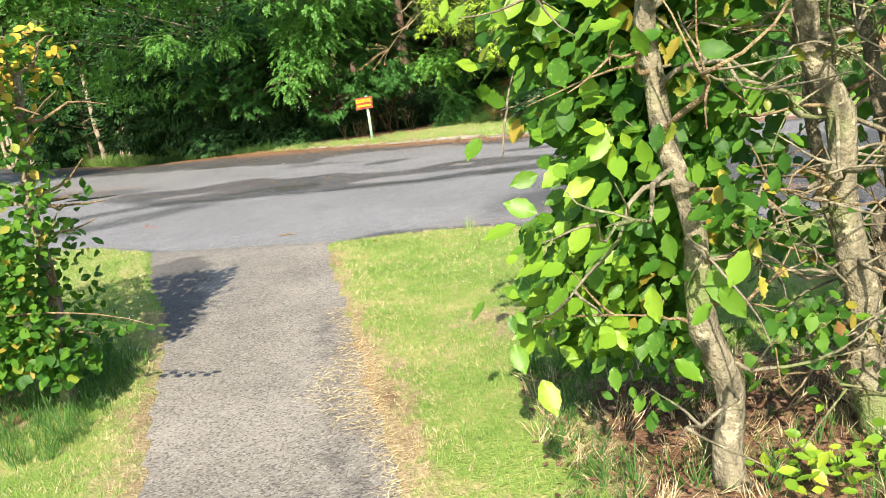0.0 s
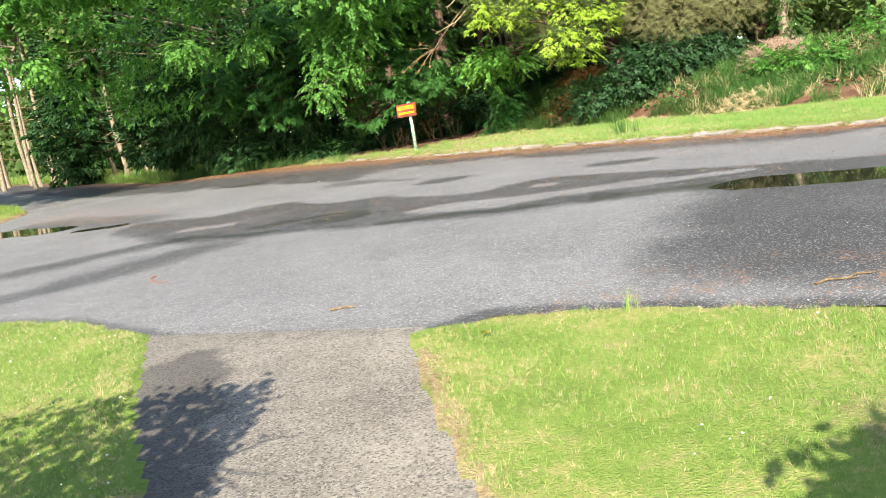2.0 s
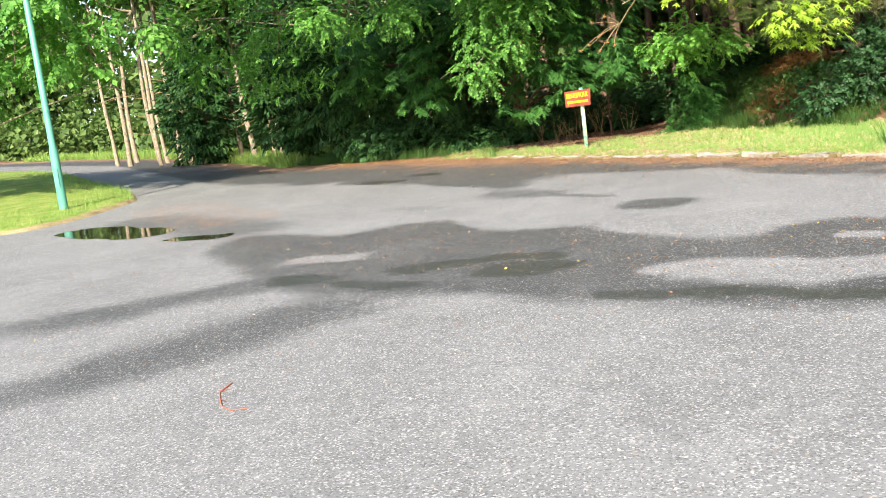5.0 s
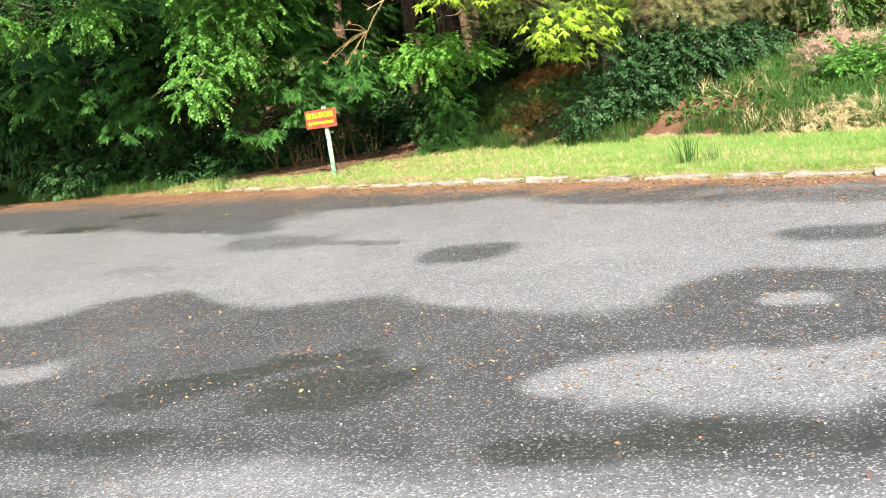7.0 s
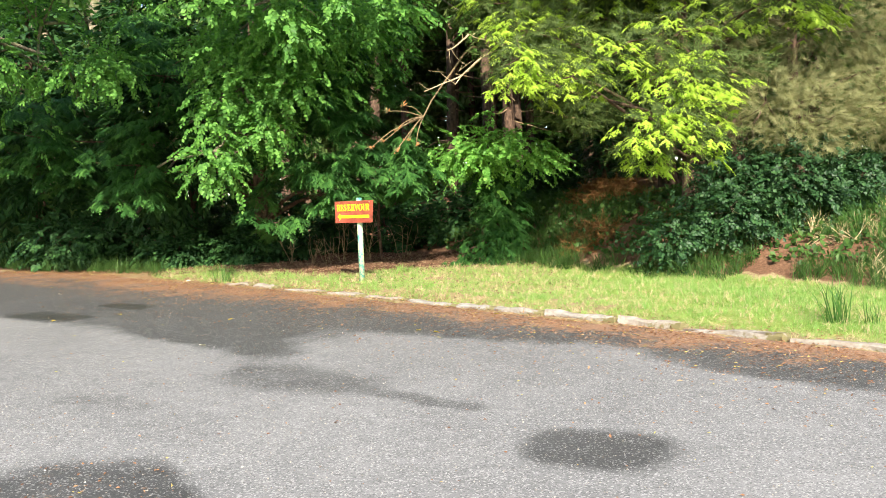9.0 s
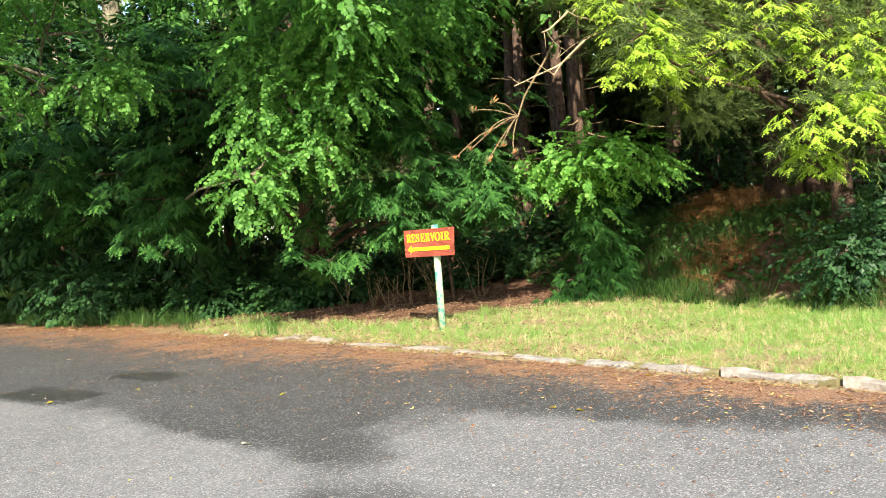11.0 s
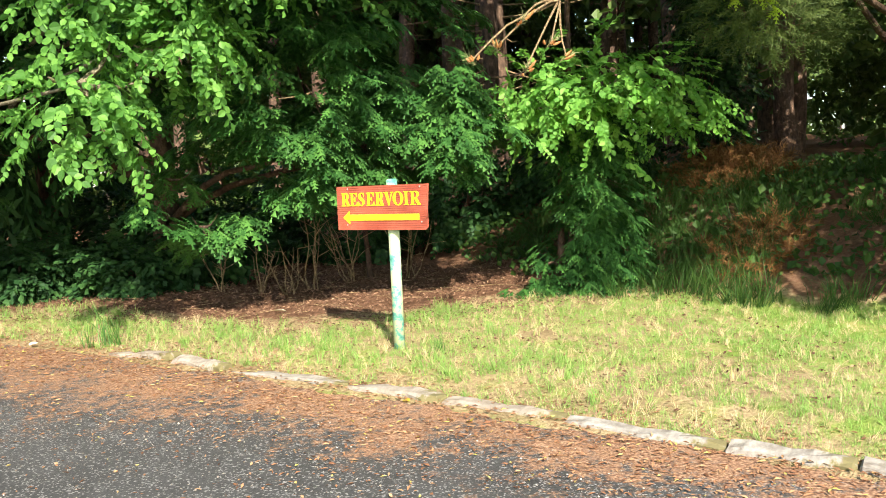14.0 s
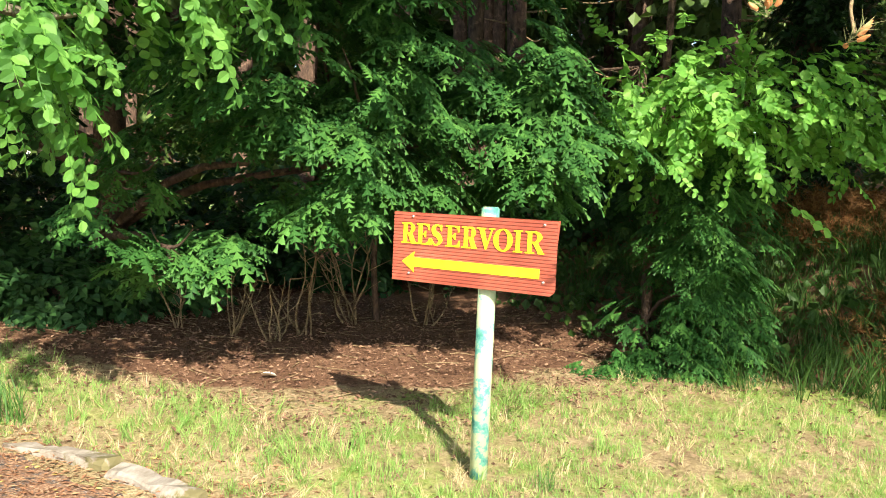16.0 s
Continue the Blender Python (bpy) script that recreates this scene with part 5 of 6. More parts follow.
CYPRESS = [((-1.9, 29.2, 3.7), (2.2, 1.8, 1.7)), ((-0.75, 28.2, 2.85), (0.85, 0.95, 0.55)), ((-3.2, 28.7, 2.3), (0.35, 0.3, 0.25)), ((-2.9, 28.4, 1.85), (0.32, 0.3, 0.26)), ((-1.8, 29.4, 5.6), (2.0, 1.7, 1.9)), ((-1.7, 28.2, 2.7), (1.0, 0.8, 0.55)),
           ((-3.6, 29.6, 3.3), (1.0, 0.8, 1.0)), ((-5.4, 30.2, 3.0), (1.1, 0.9, 0.9)), ((-4.8, 30.0, 4.6), (1.5, 1.1, 1.3)), ((-7.2, 31.6, 3.6), (1.2, 1.0, 1.3))]
make_tree("cypress_tree", "dense dark green cypress with layered feathery sprays", (-3.3, 31.4), 6.5, 0.17, CYPRESS, M_PINE_BARK,
          [("crown", shelves(CYPRESS, 560, 16, PLUMES, 0.24, 0.6, 0.6, 0.55, 0.3), M_CYPRESS, "flat feathery evergreen sprays")])
BUSH = [((1.0, 28.4, 1.5), (0.62, 0.6, 0.6)), ((1.08, 28.45, 2.15), (0.55, 0.55, 0.55)), ((0.95, 28.6, 2.8), (0.55, 0.5, 0.45)), ((0.35, 28.4, 1.1), (0.35, 0.3, 0.16))]
make_tree("cypress_bush", "upright bright cypress bush growing to the ground", (0.8, 28.8), 2.2, 0.05, BUSH, M_PINE_BARK,
          [("crown", shelves(BUSH, 150, 11, PLUMES, 0.18, 0.25, 0.5, 0.3, 0.2), M_CYPRESS, "")], kind_label="bush")
SPRUCE = [((1.0, 25.9, 4.6), (0.9, 0.5, 0.4)), ((3.0, 25.0, 4.4), (0.8, 0.5, 0.4)), ((0.55, 24.6, 4.0), (0.5, 0.5, 0.35)), ((1.3, 24.5, 3.75), (0.6, 0.5, 0.35)), ((2.0, 24.4, 4.15), (0.6, 0.5, 0.3)), ((2.35, 24.0, 2.95), (0.85, 0.6, 0.45)), ((1.2, 26.0, 4.0), (0.7, 0.5, 0.35)), ((3.4, 25.2, 3.4), (0.6, 0.5, 0.4)), ((2.6, 25.2, 2.75), (0.5, 0.4, 0.3)), ((1.9, 26.6, 4.5), (1.3, 0.7, 0.5)), ((2.9, 24.4, 3.75), (0.9, 0.7, 0.4)), ((1.1, 27.2, 5.3), (1.2, 0.8, 0.5)), ((2.7, 26.6, 5.6), (1.9, 1.1, 0.7)), ((4.6, 25.3, 4.9), (1.4, 0.8, 0.45)), ((2.4, 25.6, 6.3), (1.7, 1.4, 0.9))]
# Low boughs added so that their shadow falls on the bank behind.
LOW_SPRUCE = [((2.1, 26.9, 3.5), (0.8, 0.5, 0.4)), ((4.3, 26.4, 3.7), (0.8, 0.5, 0.4))]
make_tree("spruce_tree", "spruce with bright yellow-green new growth on its branches", (4.1, 27.2), 8.5, 0.13, SPRUCE, M_PINE_BARK,
          [("needles", foliage(SPRUCE, 2400, BRUSHES, 0.28, 0.25, 0.7, 0.2), M_SPRUCE, "dark needled shoots"),
           ("lower_needles", foliage(LOW_SPRUCE, 700, BRUSHES, 0.2, 0.3, 0.7, 0.2), M_SPRUCE, "dark shaded lower boughs"),
           ("new_growth", shelves(SPRUCE, 420, 7, PLUMES, 0.18, 0.4, 0.8, 0.45, 0.26), M_SPRUCE_TIP, "bright yellow-green new shoots")])
# The last two lumps are unseen overhang added to shade the bank.
PINE = [((5.2, 25.5, 3.2), (1.2, 0.9, 0.7)), ((6.6, 25.4, 3.4), (1.1, 0.9, 0.8)), ((4.4, 25.2, 3.4), (0.7, 0.6, 0.55)), ((8.0, 26, 4.2), (1.6, 1, 1.1)), ((6.2, 26.5, 4.7), (1.8, 1.1, 0.8)), ((4.6, 23.9, 5.7), (2.2, 1.1, 0.55)), ((2.4, 25.2, 5.9), (1.6, 1.0, 0.5))]
make_tree("pine_tree", "low pine with dull olive needle tufts and brown cones", (6.0, 27.2), 5.5, 0.13, PINE, M_PINE_BARK,
          [("needles", foliage(PINE, 4600, PINE_TUFTS, 0.16, 0.0, 0.5, 0.3), M_PINE, "olive tufts of long needles")])
# An added pine whose unseen crown keeps sun off the bank and trunks.
SHADE_CANOPY = [((3.0, 27.8, 5.9), (2.0, 1.0, 0.6)), ((6.2, 27.8, 6.1), (2.0, 1.0, 0.6)), ((4.4, 29.8, 6.8), (2.2, 1.2, 0.7)), ((7.8, 29.4, 6.8), (2.0, 1.2, 0.7)), ((1.2, 30.6, 6.6), (1.8, 1.2, 0.7)), ((8.5, 26.2, 6.4), (2.0, 1.0, 0.6))]
make_tree("pine_tree", "tall pine added for its unseen canopy, which shades the bank", (5.6, 28.6), 9.0, 0.2, SHADE_CANOPY, M_PINE_BARK,
          [("crown", foliage(SHADE_CANOPY, 1700, COARSE_FRONDS, 0.62, 0.2, 0.8), M_SPRUCE, "unseen needled boughs that shade the bank")])
HOLLY = [((3.8, 25.2, 1.85), (0.6, 0.5, 0.55)), ((5.0, 25.4, 2.1), (1.0, 0.6, 0.75)), ((2.85, 25.2, 1.5), (0.45, 0.4, 0.4)), ((6.0, 25.6, 2.2), (0.7, 0.6, 0.5)), ((4.2, 25.6, 2.4), (0.7, 0.5, 0.4))]
make_tree("holly_bush", "dark glossy holly bush at the foot of the bank", (4.6, 26.0), 1.4, 0.06, HOLLY, M_BARK,
          [("crown", foliage(HOLLY, 1900, BEECH_SMALL, 0.24, 0.1, 0.6, 0.3, 0.6), M_HOLLY, "small glossy dark leaves")], kind_label="bush")
OAK = [((-13.6, 28.5, 4.9), (1.1, 0.9, 0.9)), ((-12.3, 28.6, 5.5), (1.0, 0.8, 0.6)), ((-13.1, 28.5, 3.8), (0.55, 0.5, 0.45)), ((-15.2, 28, 5.6), (1.8, 1.6, 1.5)), ((-17.5, 29, 6.5), (2.6, 2.4, 2.4)), ((-14.2, 28.5, 7.2), (2.0, 2.0, 1.3)), ((-20.5, 28, 7.5), (3.2, 3, 3)), ((-18, 31, 9), (3.5, 3, 2.5)), ((-22, 32, 6.5), (3, 3, 3))]
make_tree("oak_tree", "spreading broadleaf tree overhanging the grass island", (-19.6, 29.0), 9.0, 0.4, OAK, M_BARK,
          [("crown", clumped(OAK, 3400, 150, BEECH_SMALL, 0.62, 0.4, 0.6, 0.2, 0.42), M_BEECH, "broad clusters of leaves")])


# ---- woods ----
def make_pine(name, label, x, y, height, radius, bark, lean=(0.0, 0.0), dead=14, crown=130, group=""):
    """A tall pine: bare trunk, dead side branches and a crown high above."""
    z = float(land(x, y))
    tree = thing(name, label, "tree", x, y, z, group)
    spine = bent((0, 0, -0.2), (lean[0], lean[1], height), 12, 0, 0.012)
    r = np.linspace(radius, radius * 0.45, 12)
    r[0] *= 1.3
    v, f = tube(spine, r, 10, 0.08)
    put("trunk", mesh_of("trunk", v, f, True), bark, tree)
    for _ in range(dead):
        p = spine[0] + (spine[-1] - spine[0]) * rng.uniform(0.15, 0.75)
        a = rng.uniform(0, 6.28)
        d = np.array([math.cos(a), math.sin(a), rng.uniform(-0.35, 0.25)]) * rng.uniform(0.5, 1.6)
        v, f = tube(bent(p, p + d, 6, -0.05, 0.08), np.linspace(0.022, 0.005, 6), 5)
        put("dead_branch", mesh_of("dead_branch", v, f, True), M_TWIG, tree)
    top = [((lean[0], lean[1], height * 0.86), (2.0, 2.0, height * 0.17)), ((lean[0] + 0.8, lean[1] - 0.6, height * 0.72), (1.5, 1.4, 0.8))]
    v, f = foliage(top, crown, COARSE_FRONDS, 1.4, 0.2, 0.9)
    put("crown", mesh_of("crown", v, f), M_SPRUCE, tree, "dark needled crown")
    return tree


def make_woods():
    for x, y, r in ((4.95, 33.2, 0.15), (6.3, 33.3, 0.2), (6.95, 33.0, 0.17), (7.9, 34.2, 0.19), (2.2, 34.5, 0.14), (1.1, 33.4, 0.12), (5.4, 36.5, 0.18), (3.4, 37, 0.16), (8.8, 36, 0.2), (-0.4, 36.5, 0.16), (9.6, 32.5, 0.18)):
        make_pine("pine_tree", "tall pine with reddish scaly bark in the shaded wood", x, y, rng.uniform(11, 13.5), r, M_PINE_BARK, (rng.normal() * 0.3, rng.normal() * 0.3), group="pines in the wood")
    base = make_pine("pine_tree", "slender pine standing deep in the shaded wood", 4.0, 40.0, 13.0, 0.16, M_PINE_BARK, group="pines in the wood")
    for k in range(34):
        x, y = rng.uniform(-6, 17), rng.uniform(38, 54)
        copy_thing(base, pose(x, y, float(land(x, y)), 0, 0, rng.uniform(0, 360)))
    for x, y in ((-23.6, 47.5), (-22.3, 46.2), (-21.2, 47.8), (-20.4, 45.4), (-19.9, 46.4), (-24.4, 51), (-19.7, 47.2), (-22.9, 50.5)):
        make_pine("pine_tree", "sunlit pale-stemmed pine beside the far road", x, y, rng.uniform(12, 14), rng.uniform(0.08, 0.12), M_PALE_BARK, (rng.uniform(-0.9, 0.1), rng.normal() * 0.3), 10, group="pale pines by the far road")
    for x, y, r in ((-16.1, 44.2, 0.10), (-15.3, 43.7, 0.12), (-14.4, 43.5, 0.09), (-13.9, 43.2, 0.07)):
        make_pine("larch_tree", "thin pale larch stem with bare side twigs", x, y, rng.uniform(9, 11), r, M_PALE_BARK, (rng.uniform(-0.9, -0.3), 0.0), 26, 160, group="thin larches")
    # dark evergreens at the wood's edge
    for name, x, y, lumps, n, size in (
            ("cypress_tree", -17.6, 44.6, [((-17.6, 44, 3.6), (1.5, 1.2, 2.2)), ((-17.4, 44.2, 6.5), (1.4, 1.2, 2.0))], 1100, 0.6),
            ("cypress_tree", -12.2, 40.6, [((-12.0, 40.0, 3.4), (1.8, 1.2, 2.0)), ((-11.5, 40.5, 6.4), (2.2, 1.3, 2.0))], 1200, 0.6),
            ("cypress_tree", -8.6, 35.5, [((-8.4, 35.0, 3.3), (1.9, 1.2, 1.9)), ((-9.4, 36.0, 5.8), (2.2, 1.4, 2.0)), ((-6.4, 34.4, 4.2), (1.5, 1.0, 2.4))], 1700, 0.5),
            ("cypress_tree", -4.6, 32.6, [((-5.0, 31.9, 3.6), (1.3, 1.0, 1.6)), ((-4.6, 32.4, 5.8), (1.9, 1.3, 1.7))], 1400, 0.42)):
        make_tree(name, "dark shaded evergreen at the edge of the wood", (x, y), 6.0, 0.16, lumps, M_PINE_BARK, [("crown", foliage(lumps, n, COARSE_FRONDS, size, 0.25, 0.5, 0.4, 0.25), M_SHADED_EVERGREEN, "dark feathery sprays")])
    for x, y, r in ((-5.6, 33.4, 0.9), (-3.9, 33.8, 0.9), (-2.2, 33.6, 0.8), (-0.6, 33.2, 0.8), (0.9, 32.2, 0.7), (-7.4, 33.2, 0.8), (2.2, 31.4, 0.6), (-4.9, 31.4, 0.5), (-3.6, 30.9, 0.38)):
        z = float(land(x, y))
        low = [((x, y, z + r * 0.6), (r * 1.2, r * 0.8, r * 0.8)), ((x + 0.7, y + 0.4, z + r), (r * 0.9, r * 0.7, r * 0.8))]
        make_tree("laurel_bush", "dark evergreen bush in the shade under the trees", (x, y), r, 0.04, low, M_PINE_BARK, [("crown", foliage(low, 420, BEECH_SMALL, 0.4, 0.2, 0.6, 0.3), M_SHADED_EVERGREEN, "")], kind_label="bush")
    # ivy-clad trunk
    ivy = [((3.7, 30.4, 1.6 + 0.8 * k), (0.42, 0.4, 0.6)) for k in range(7)]
    make_tree("ivy_clad_tree", "tree trunk smothered in dark ivy", (3.7, 30.5), 7.5, 0.16, ivy, M_PINE_BARK, [("ivy", foliage(ivy, 1500, BEECH_SMALL, 0.3, 0.3, 0.3, 0.4), M_IVY, "dark glossy ivy leaves")])
    inner = []
    # distant woods: an uneven wall of leaves round the north
    lumps = []
    for k in range(150):
        a = rng.uniform(-1.25, 0.95)
        d = rng.uniform(50, 66)
        x, y = d * math.sin(a) - 2, 6 + d * math.cos(a)
        if beyond(x, y) < 4:
            continue
        z = float(land(x, y)) + rng.uniform(0.5, 13)
        lumps.append(((x, y, z), (rng.uniform(1.8, 4.2), rng.uniform(1.5, 2.5), rng.uniform(1.2, 2.4))))
    for k in range(240):
        x = -14 - 62 * rng.uniform() ** 1.3
        y = far_y(x) + rng.uniform(8, 30)
        lumps.append(((x, y, float(land(x, y)) + rng.uniform(0.3, 14)), (rng.uniform(1.6, 3.6), rng.uniform(1.5, 2.5), rng.uniform(1.2, 2.4))))
    for k in range(70):
        x = -24 - 46 * rng.uniform()
        y = far_y(x) + rng.uniform(6, 16)
        lumps.append(((x, y, float(land(x, y)) + rng.uniform(0.2, 2.6)), (rng.uniform(1.6, 3.0), 1.6, rng.uniform(0.9, 1.6))))
    for k in range(130):
        a, d = rng.uniform(-0.2, 0.6), rng.uniform(38, 50)
        x, y = d * math.sin(a) - 2, 8 + d * math.cos(a)
        inner.append(((x, y, float(land(x, y)) + rng.uniform(0.4, 9)), (rng.uniform(1.5, 2.6), rng.uniform(1.2, 2.0), rng.uniform(1.0, 2.0))))
    for k in range(60):
        x = rng.uniform(5, 30)
        y = far_y(x) + rng.uniform(17, 30)
        inner.append(((x, y, float(land(x, y)) + rng.uniform(0.8, 9)), (rng.uniform(1.2, 2.4), rng.uniform(1.2, 2.0), rng.uniform(0.8, 1.7))))
    for k in range(70):
        x, y = rng.uniform(-4, 9), rng.uniform(46, 56)
        inner.append(((x, y, float(land(x, y)) + rng.uniform(0.5, 10)), (rng.uniform(1.6, 2.6), rng.uniform(1.0, 1.6), rng.uniform(1.0, 1.8))))
    near = []
    for k in range(34):
        x, y = rng.uniform(9.5, 18), rng.uniform(32, 38)
        near.append(((x, y, float(land(x, y)) + rng.uniform(0.8, 5.5)), (rng.uniform(1.0, 1.8), rng.uniform(0.8, 1.4), rng.uniform(0.8, 1.4))))
    v, f = foliage(near, 3200, FAR_SPRAYS, 0.45, 0.25, 0.8, 0.4)
    tagged(put("understorey", mesh_of("understorey", v, f), M_WOODS), "leafy saplings behind the bank", "woods", kind="stuff")
    inner += [((10.5, 41, 3.3), (2.0, 1.3, 1.6)), ((15.5, 42, 3.3), (2.4, 1.3, 1.6)), ((22, 50, 3.8), (3.0, 1.5, 2.0)), ((19, 36, 3.2), (3.0, 1.5, 2.0)), ((14, 33, 2.8), (2.0, 1.2, 1.6)), ((24, 42, 4.0), (3.0, 2.0, 2.5)), ((16.5, 34, 4.5), (2.2, 1.3, 1.6))]
    v, f = foliage(inner, 16000, FAR_SPRAYS, 0.95, 0.25, 0.8, 0.4)
    tagged(put("inner_woods", mesh_of("inner_woods", v, f), M_WOODS), "leafy understorey between the trunks of the wood", "woods", kind="stuff")
    v, f = foliage(lumps, 16000, FAR_SPRAYS, 1.9, 0.25, 0.8, 0.4)
    tagged(put("far_woods", mesh_of("far_woods", v, f), M_WOODS), "distant mixed woodland closing the view", "woods", kind="stuff")
    trunks = []
    for k in range(170):
        a = rng.uniform(-1.2, 0.9)
        d = rng.uniform(44, 66)
        x, y = d * math.sin(a) - 2, 6 + d * math.cos(a)
        if beyond(x, y) < 5:
            continue
        z = float(land(x, y))
        trunks.append(tube(bent((x, y, z - 0.2), (x + rng.normal() * 0.4, y, z + 14), 6, 0, 0.01), np.linspace(0.17, 0.08, 6), 6))
    v, f = joined(trunks)
    tagged(put("far_trunks", mesh_of("far_trunks", v, f, True), M_PALE_BARK), "distant slender trunks within the woodland", "woods", kind="stuff")


make_woods()


# ---- shrubs and undergrowth ----
def make_bare_shrub(x, y, high, stems):
    z = float(ground_z(x, y))
    shrub = thing("bare_shrub", "leafless shrub of thin crooked tan stems under the cypress", "shrub", x, y, z, "bare shrubs under the cypress")
    for _ in range(stems):
        a = rng.uniform(0, 6.28)
        reach = rng.uniform(0.1, 0.5) * high
        p = bent((rng.normal() * 0.03, rng.normal() * 0.03, -0.03), (math.cos(a) * reach, math.sin(a) * reach, high * rng.uniform(0.6, 1.0)), 8, rng.uniform(-0.12, 0.0), 0.06)
        pieces = [tube(p, np.linspace(0.011, 0.004, 8), 6)]
        for _ in range(6):
            q = p[rng.integers(2, 8)]
            e = q + np.array([rng.normal() * 0.14, rng.normal() * 0.14, rng.uniform(0.02, 0.25)]) * high
            pieces.append(tube(bent(q, e, 5, 0, 0.1), np.linspace(0.005, 0.0015, 5), 4))
        v, f = joined(pieces)
        put("stem", mesh_of("stem", v, f, True), M_TWIG, shrub)


for sx, sy, sh, sn in ((-1.7, 30.0, 0.85, 5), (-1.15, 30.5, 0.95, 7), (-2.3, 30.0, 0.6, 6), (-2.0, 29.7, 0.55, 5), (-0.5, 30.4, 0.8, 5), (-2.7, 30.4, 0.6, 4)):
    make_bare_shrub(sx, sy, sh, sn)


def plan_points(n, x0, x1, y0, y1, keep):
    """Random places in a stretch of the plan for which keep(x, y) holds."""
    x, y = rng.uniform(x0, x1, n), rng.uniform(y0, y1, n)
    ok = keep(x, y)
    return x[ok], y[ok]


def grow(name, label, category, x, y, templates, size, mat, lean=0.25, raise_by=0.0):
    """Tufts over the ground as one object."""
    n = len(x)
    up = np.column_stack([rng.normal(size=n) * lean, rng.normal(size=n) * lean, np.ones(n)])
    a = rng.uniform(0, 6.28, n)
    side = np.column_stack([np.cos(a), np.sin(a), np.zeros(n)])
    up = unit(up)
    yy = unit(np.cross(up, side))
    rot = np.stack([np.cross(yy, up), yy, up], axis=-1)
    pos = np.column_stack([x, y, ground_z(x, y) + raise_by])
    v, f = strew(templates, pos, rot, size)
    return tagged(put(name, mesh_of(name, v, f), mat), label, category, kind="stuff")


def off_path(x, y):
    l, r = np.interp(y, WALK_Y, WALK_L), np.interp(y, WALK_Y, WALK_R)
    return (x < l - 0.03 + 0.04 * wobble(x, y, 0.2, 2)) | (x > r + 0.03 + 0.05 * wobble(x, y, 0.2, 5))


def lawn(x, y):
    bare = (x > 0.42 + 0.15 * wobble(x, y, 0.3)) & (np.abs(y - 3.0) < 0.75 + 0.2 * wobble(x, y, 0.25, 3))
    return off_path(x, y) & (y < near_y(x) + 0.04 * wobble(x, y, 0.15)) & ~(bare & (rng.uniform(size=len(x)) < 0.85))


def verge(x, y):
    s = beyond(x, y)
    edge = np.interp(x, VERGE_X, VERGE_S) + 0.15 * wobble(x, y, 0.5)
    return (s > 0.12) & (s < edge) & (x > -5.2)


def make_grasses():
    x, y = plan_points(95000, -5.5, 4.8, 2.0, 11.0, lawn)
    patch = wobble(x, y, 0.8, 3)
    size = 0.031 + 0.011 * np.clip(patch, -1, 1) + 0.008 * rng.normal(size=len(x))
    dry = rng.uniform(size=len(x)) < 0.16 + 0.28 * smooth01(wobble(x, y, 0.35, 9) * 1.6) + 0.1 * smooth01((y - 6.0) / 1.5)
    grow("lawn_grass", "short sunlit green grass beside the path", "grass", x[~dry], y[~dry], TUFTS, np.clip(size[~dry], 0.016, 0.1), M_GRASS, 0.35)
    grow("dry_grass", "bleached straw-coloured grass in the lawn", "grass", x[dry], y[dry], TUFTS, np.clip(size[dry] * 0.8, 0.02, 0.1), M_STRAW, 0.5)
    x, y = plan_points(700, -5.2, 3.5, 4.4, 9.5, lambda x, y: lawn(x, y) & (wobble(x, y, 0.9, 4) > 0.1))
    pos = np.column_stack([x, y, ground_z(x, y) + 0.035])
    v, f = stamp(SMALL_V, SMALL_F, frames_of(rng.normal(size=(len(x), 3)) * np.array([1, 1, 0.2]), np.tile([0, -0.4, 1.0], (len(x), 1))), pos, rng.uniform(0.01, 0.018, len(x)))
    tagged(put("daisies", mesh_of("daisies", v, f), M_DAISY), "tiny white daisies dotted in the lawn", "flowers", kind="stuff")
    # straw trodden on to the path
    x, y = plan_points(26000, -1.3, 0.0, 2.4, 5.6, lambda x, y: ~off_path(x, y) & (rng.uniform(size=len(x)) < smooth01(1 - (np.interp(y, WALK_Y, WALK_R) - x) / (0.16 + 0.3 * smooth01(1 - np.abs(y - 4.1) / 0.9)))))
    pos = np.column_stack([x, y, land(x, y) + rng.uniform(0.008, 0.02, len(x))])
    v, f = stamp(SMALL_V * np.array([0.12, 1, 0.3]), SMALL_F, frames_of(rng.normal(size=(len(x), 3)) * np.array([1, 1, 0.12]), rng.normal(size=(len(x), 3)) * 0.2 + np.array([0, 0, 1])), pos, rng.uniform(0.015, 0.055, len(x)))
    tagged(put("trodden_straw", mesh_of("trodden_straw", v, f), M_STRAW), "dry straw trodden on to the path edge", "litter", kind="stuff")
    # bleached rim along the path and the road
    x, y = plan_points(60000, -5.2, 3.5, 2.2, 10.8, lambda x, y: lawn(x, y) & ~(off_path(x + 0.22, y) & off_path(x - 0.22, y) & (y < near_y(x) - 0.1)))
    grow("path_edge_straw", "dry straw along the edge of the path", "grass", x[:6500], y[:6500], TUFTS, rng.uniform(0.014, 0.032, len(x[:6500])), M_STRAW, 0.9)
    # long tufts by the hedges
    x, y = plan_points(9000, -5.5, 5.0, 2.2, 5.6, lambda x, y: lawn(x, y) & (np.abs(y - 3.3 + 0.5 * (x - 0.4)) < 0.75) & ((x > 0.3) | (x < -1.7)))
    grow("hedge_grass", "longer grass at the hedge foot", "grass", x[:2600], y[:2600], LONG_TUFTS, rng.uniform(0.08, 0.2, len(x[:2600])), M_DEEP_GRASS, 0.4)
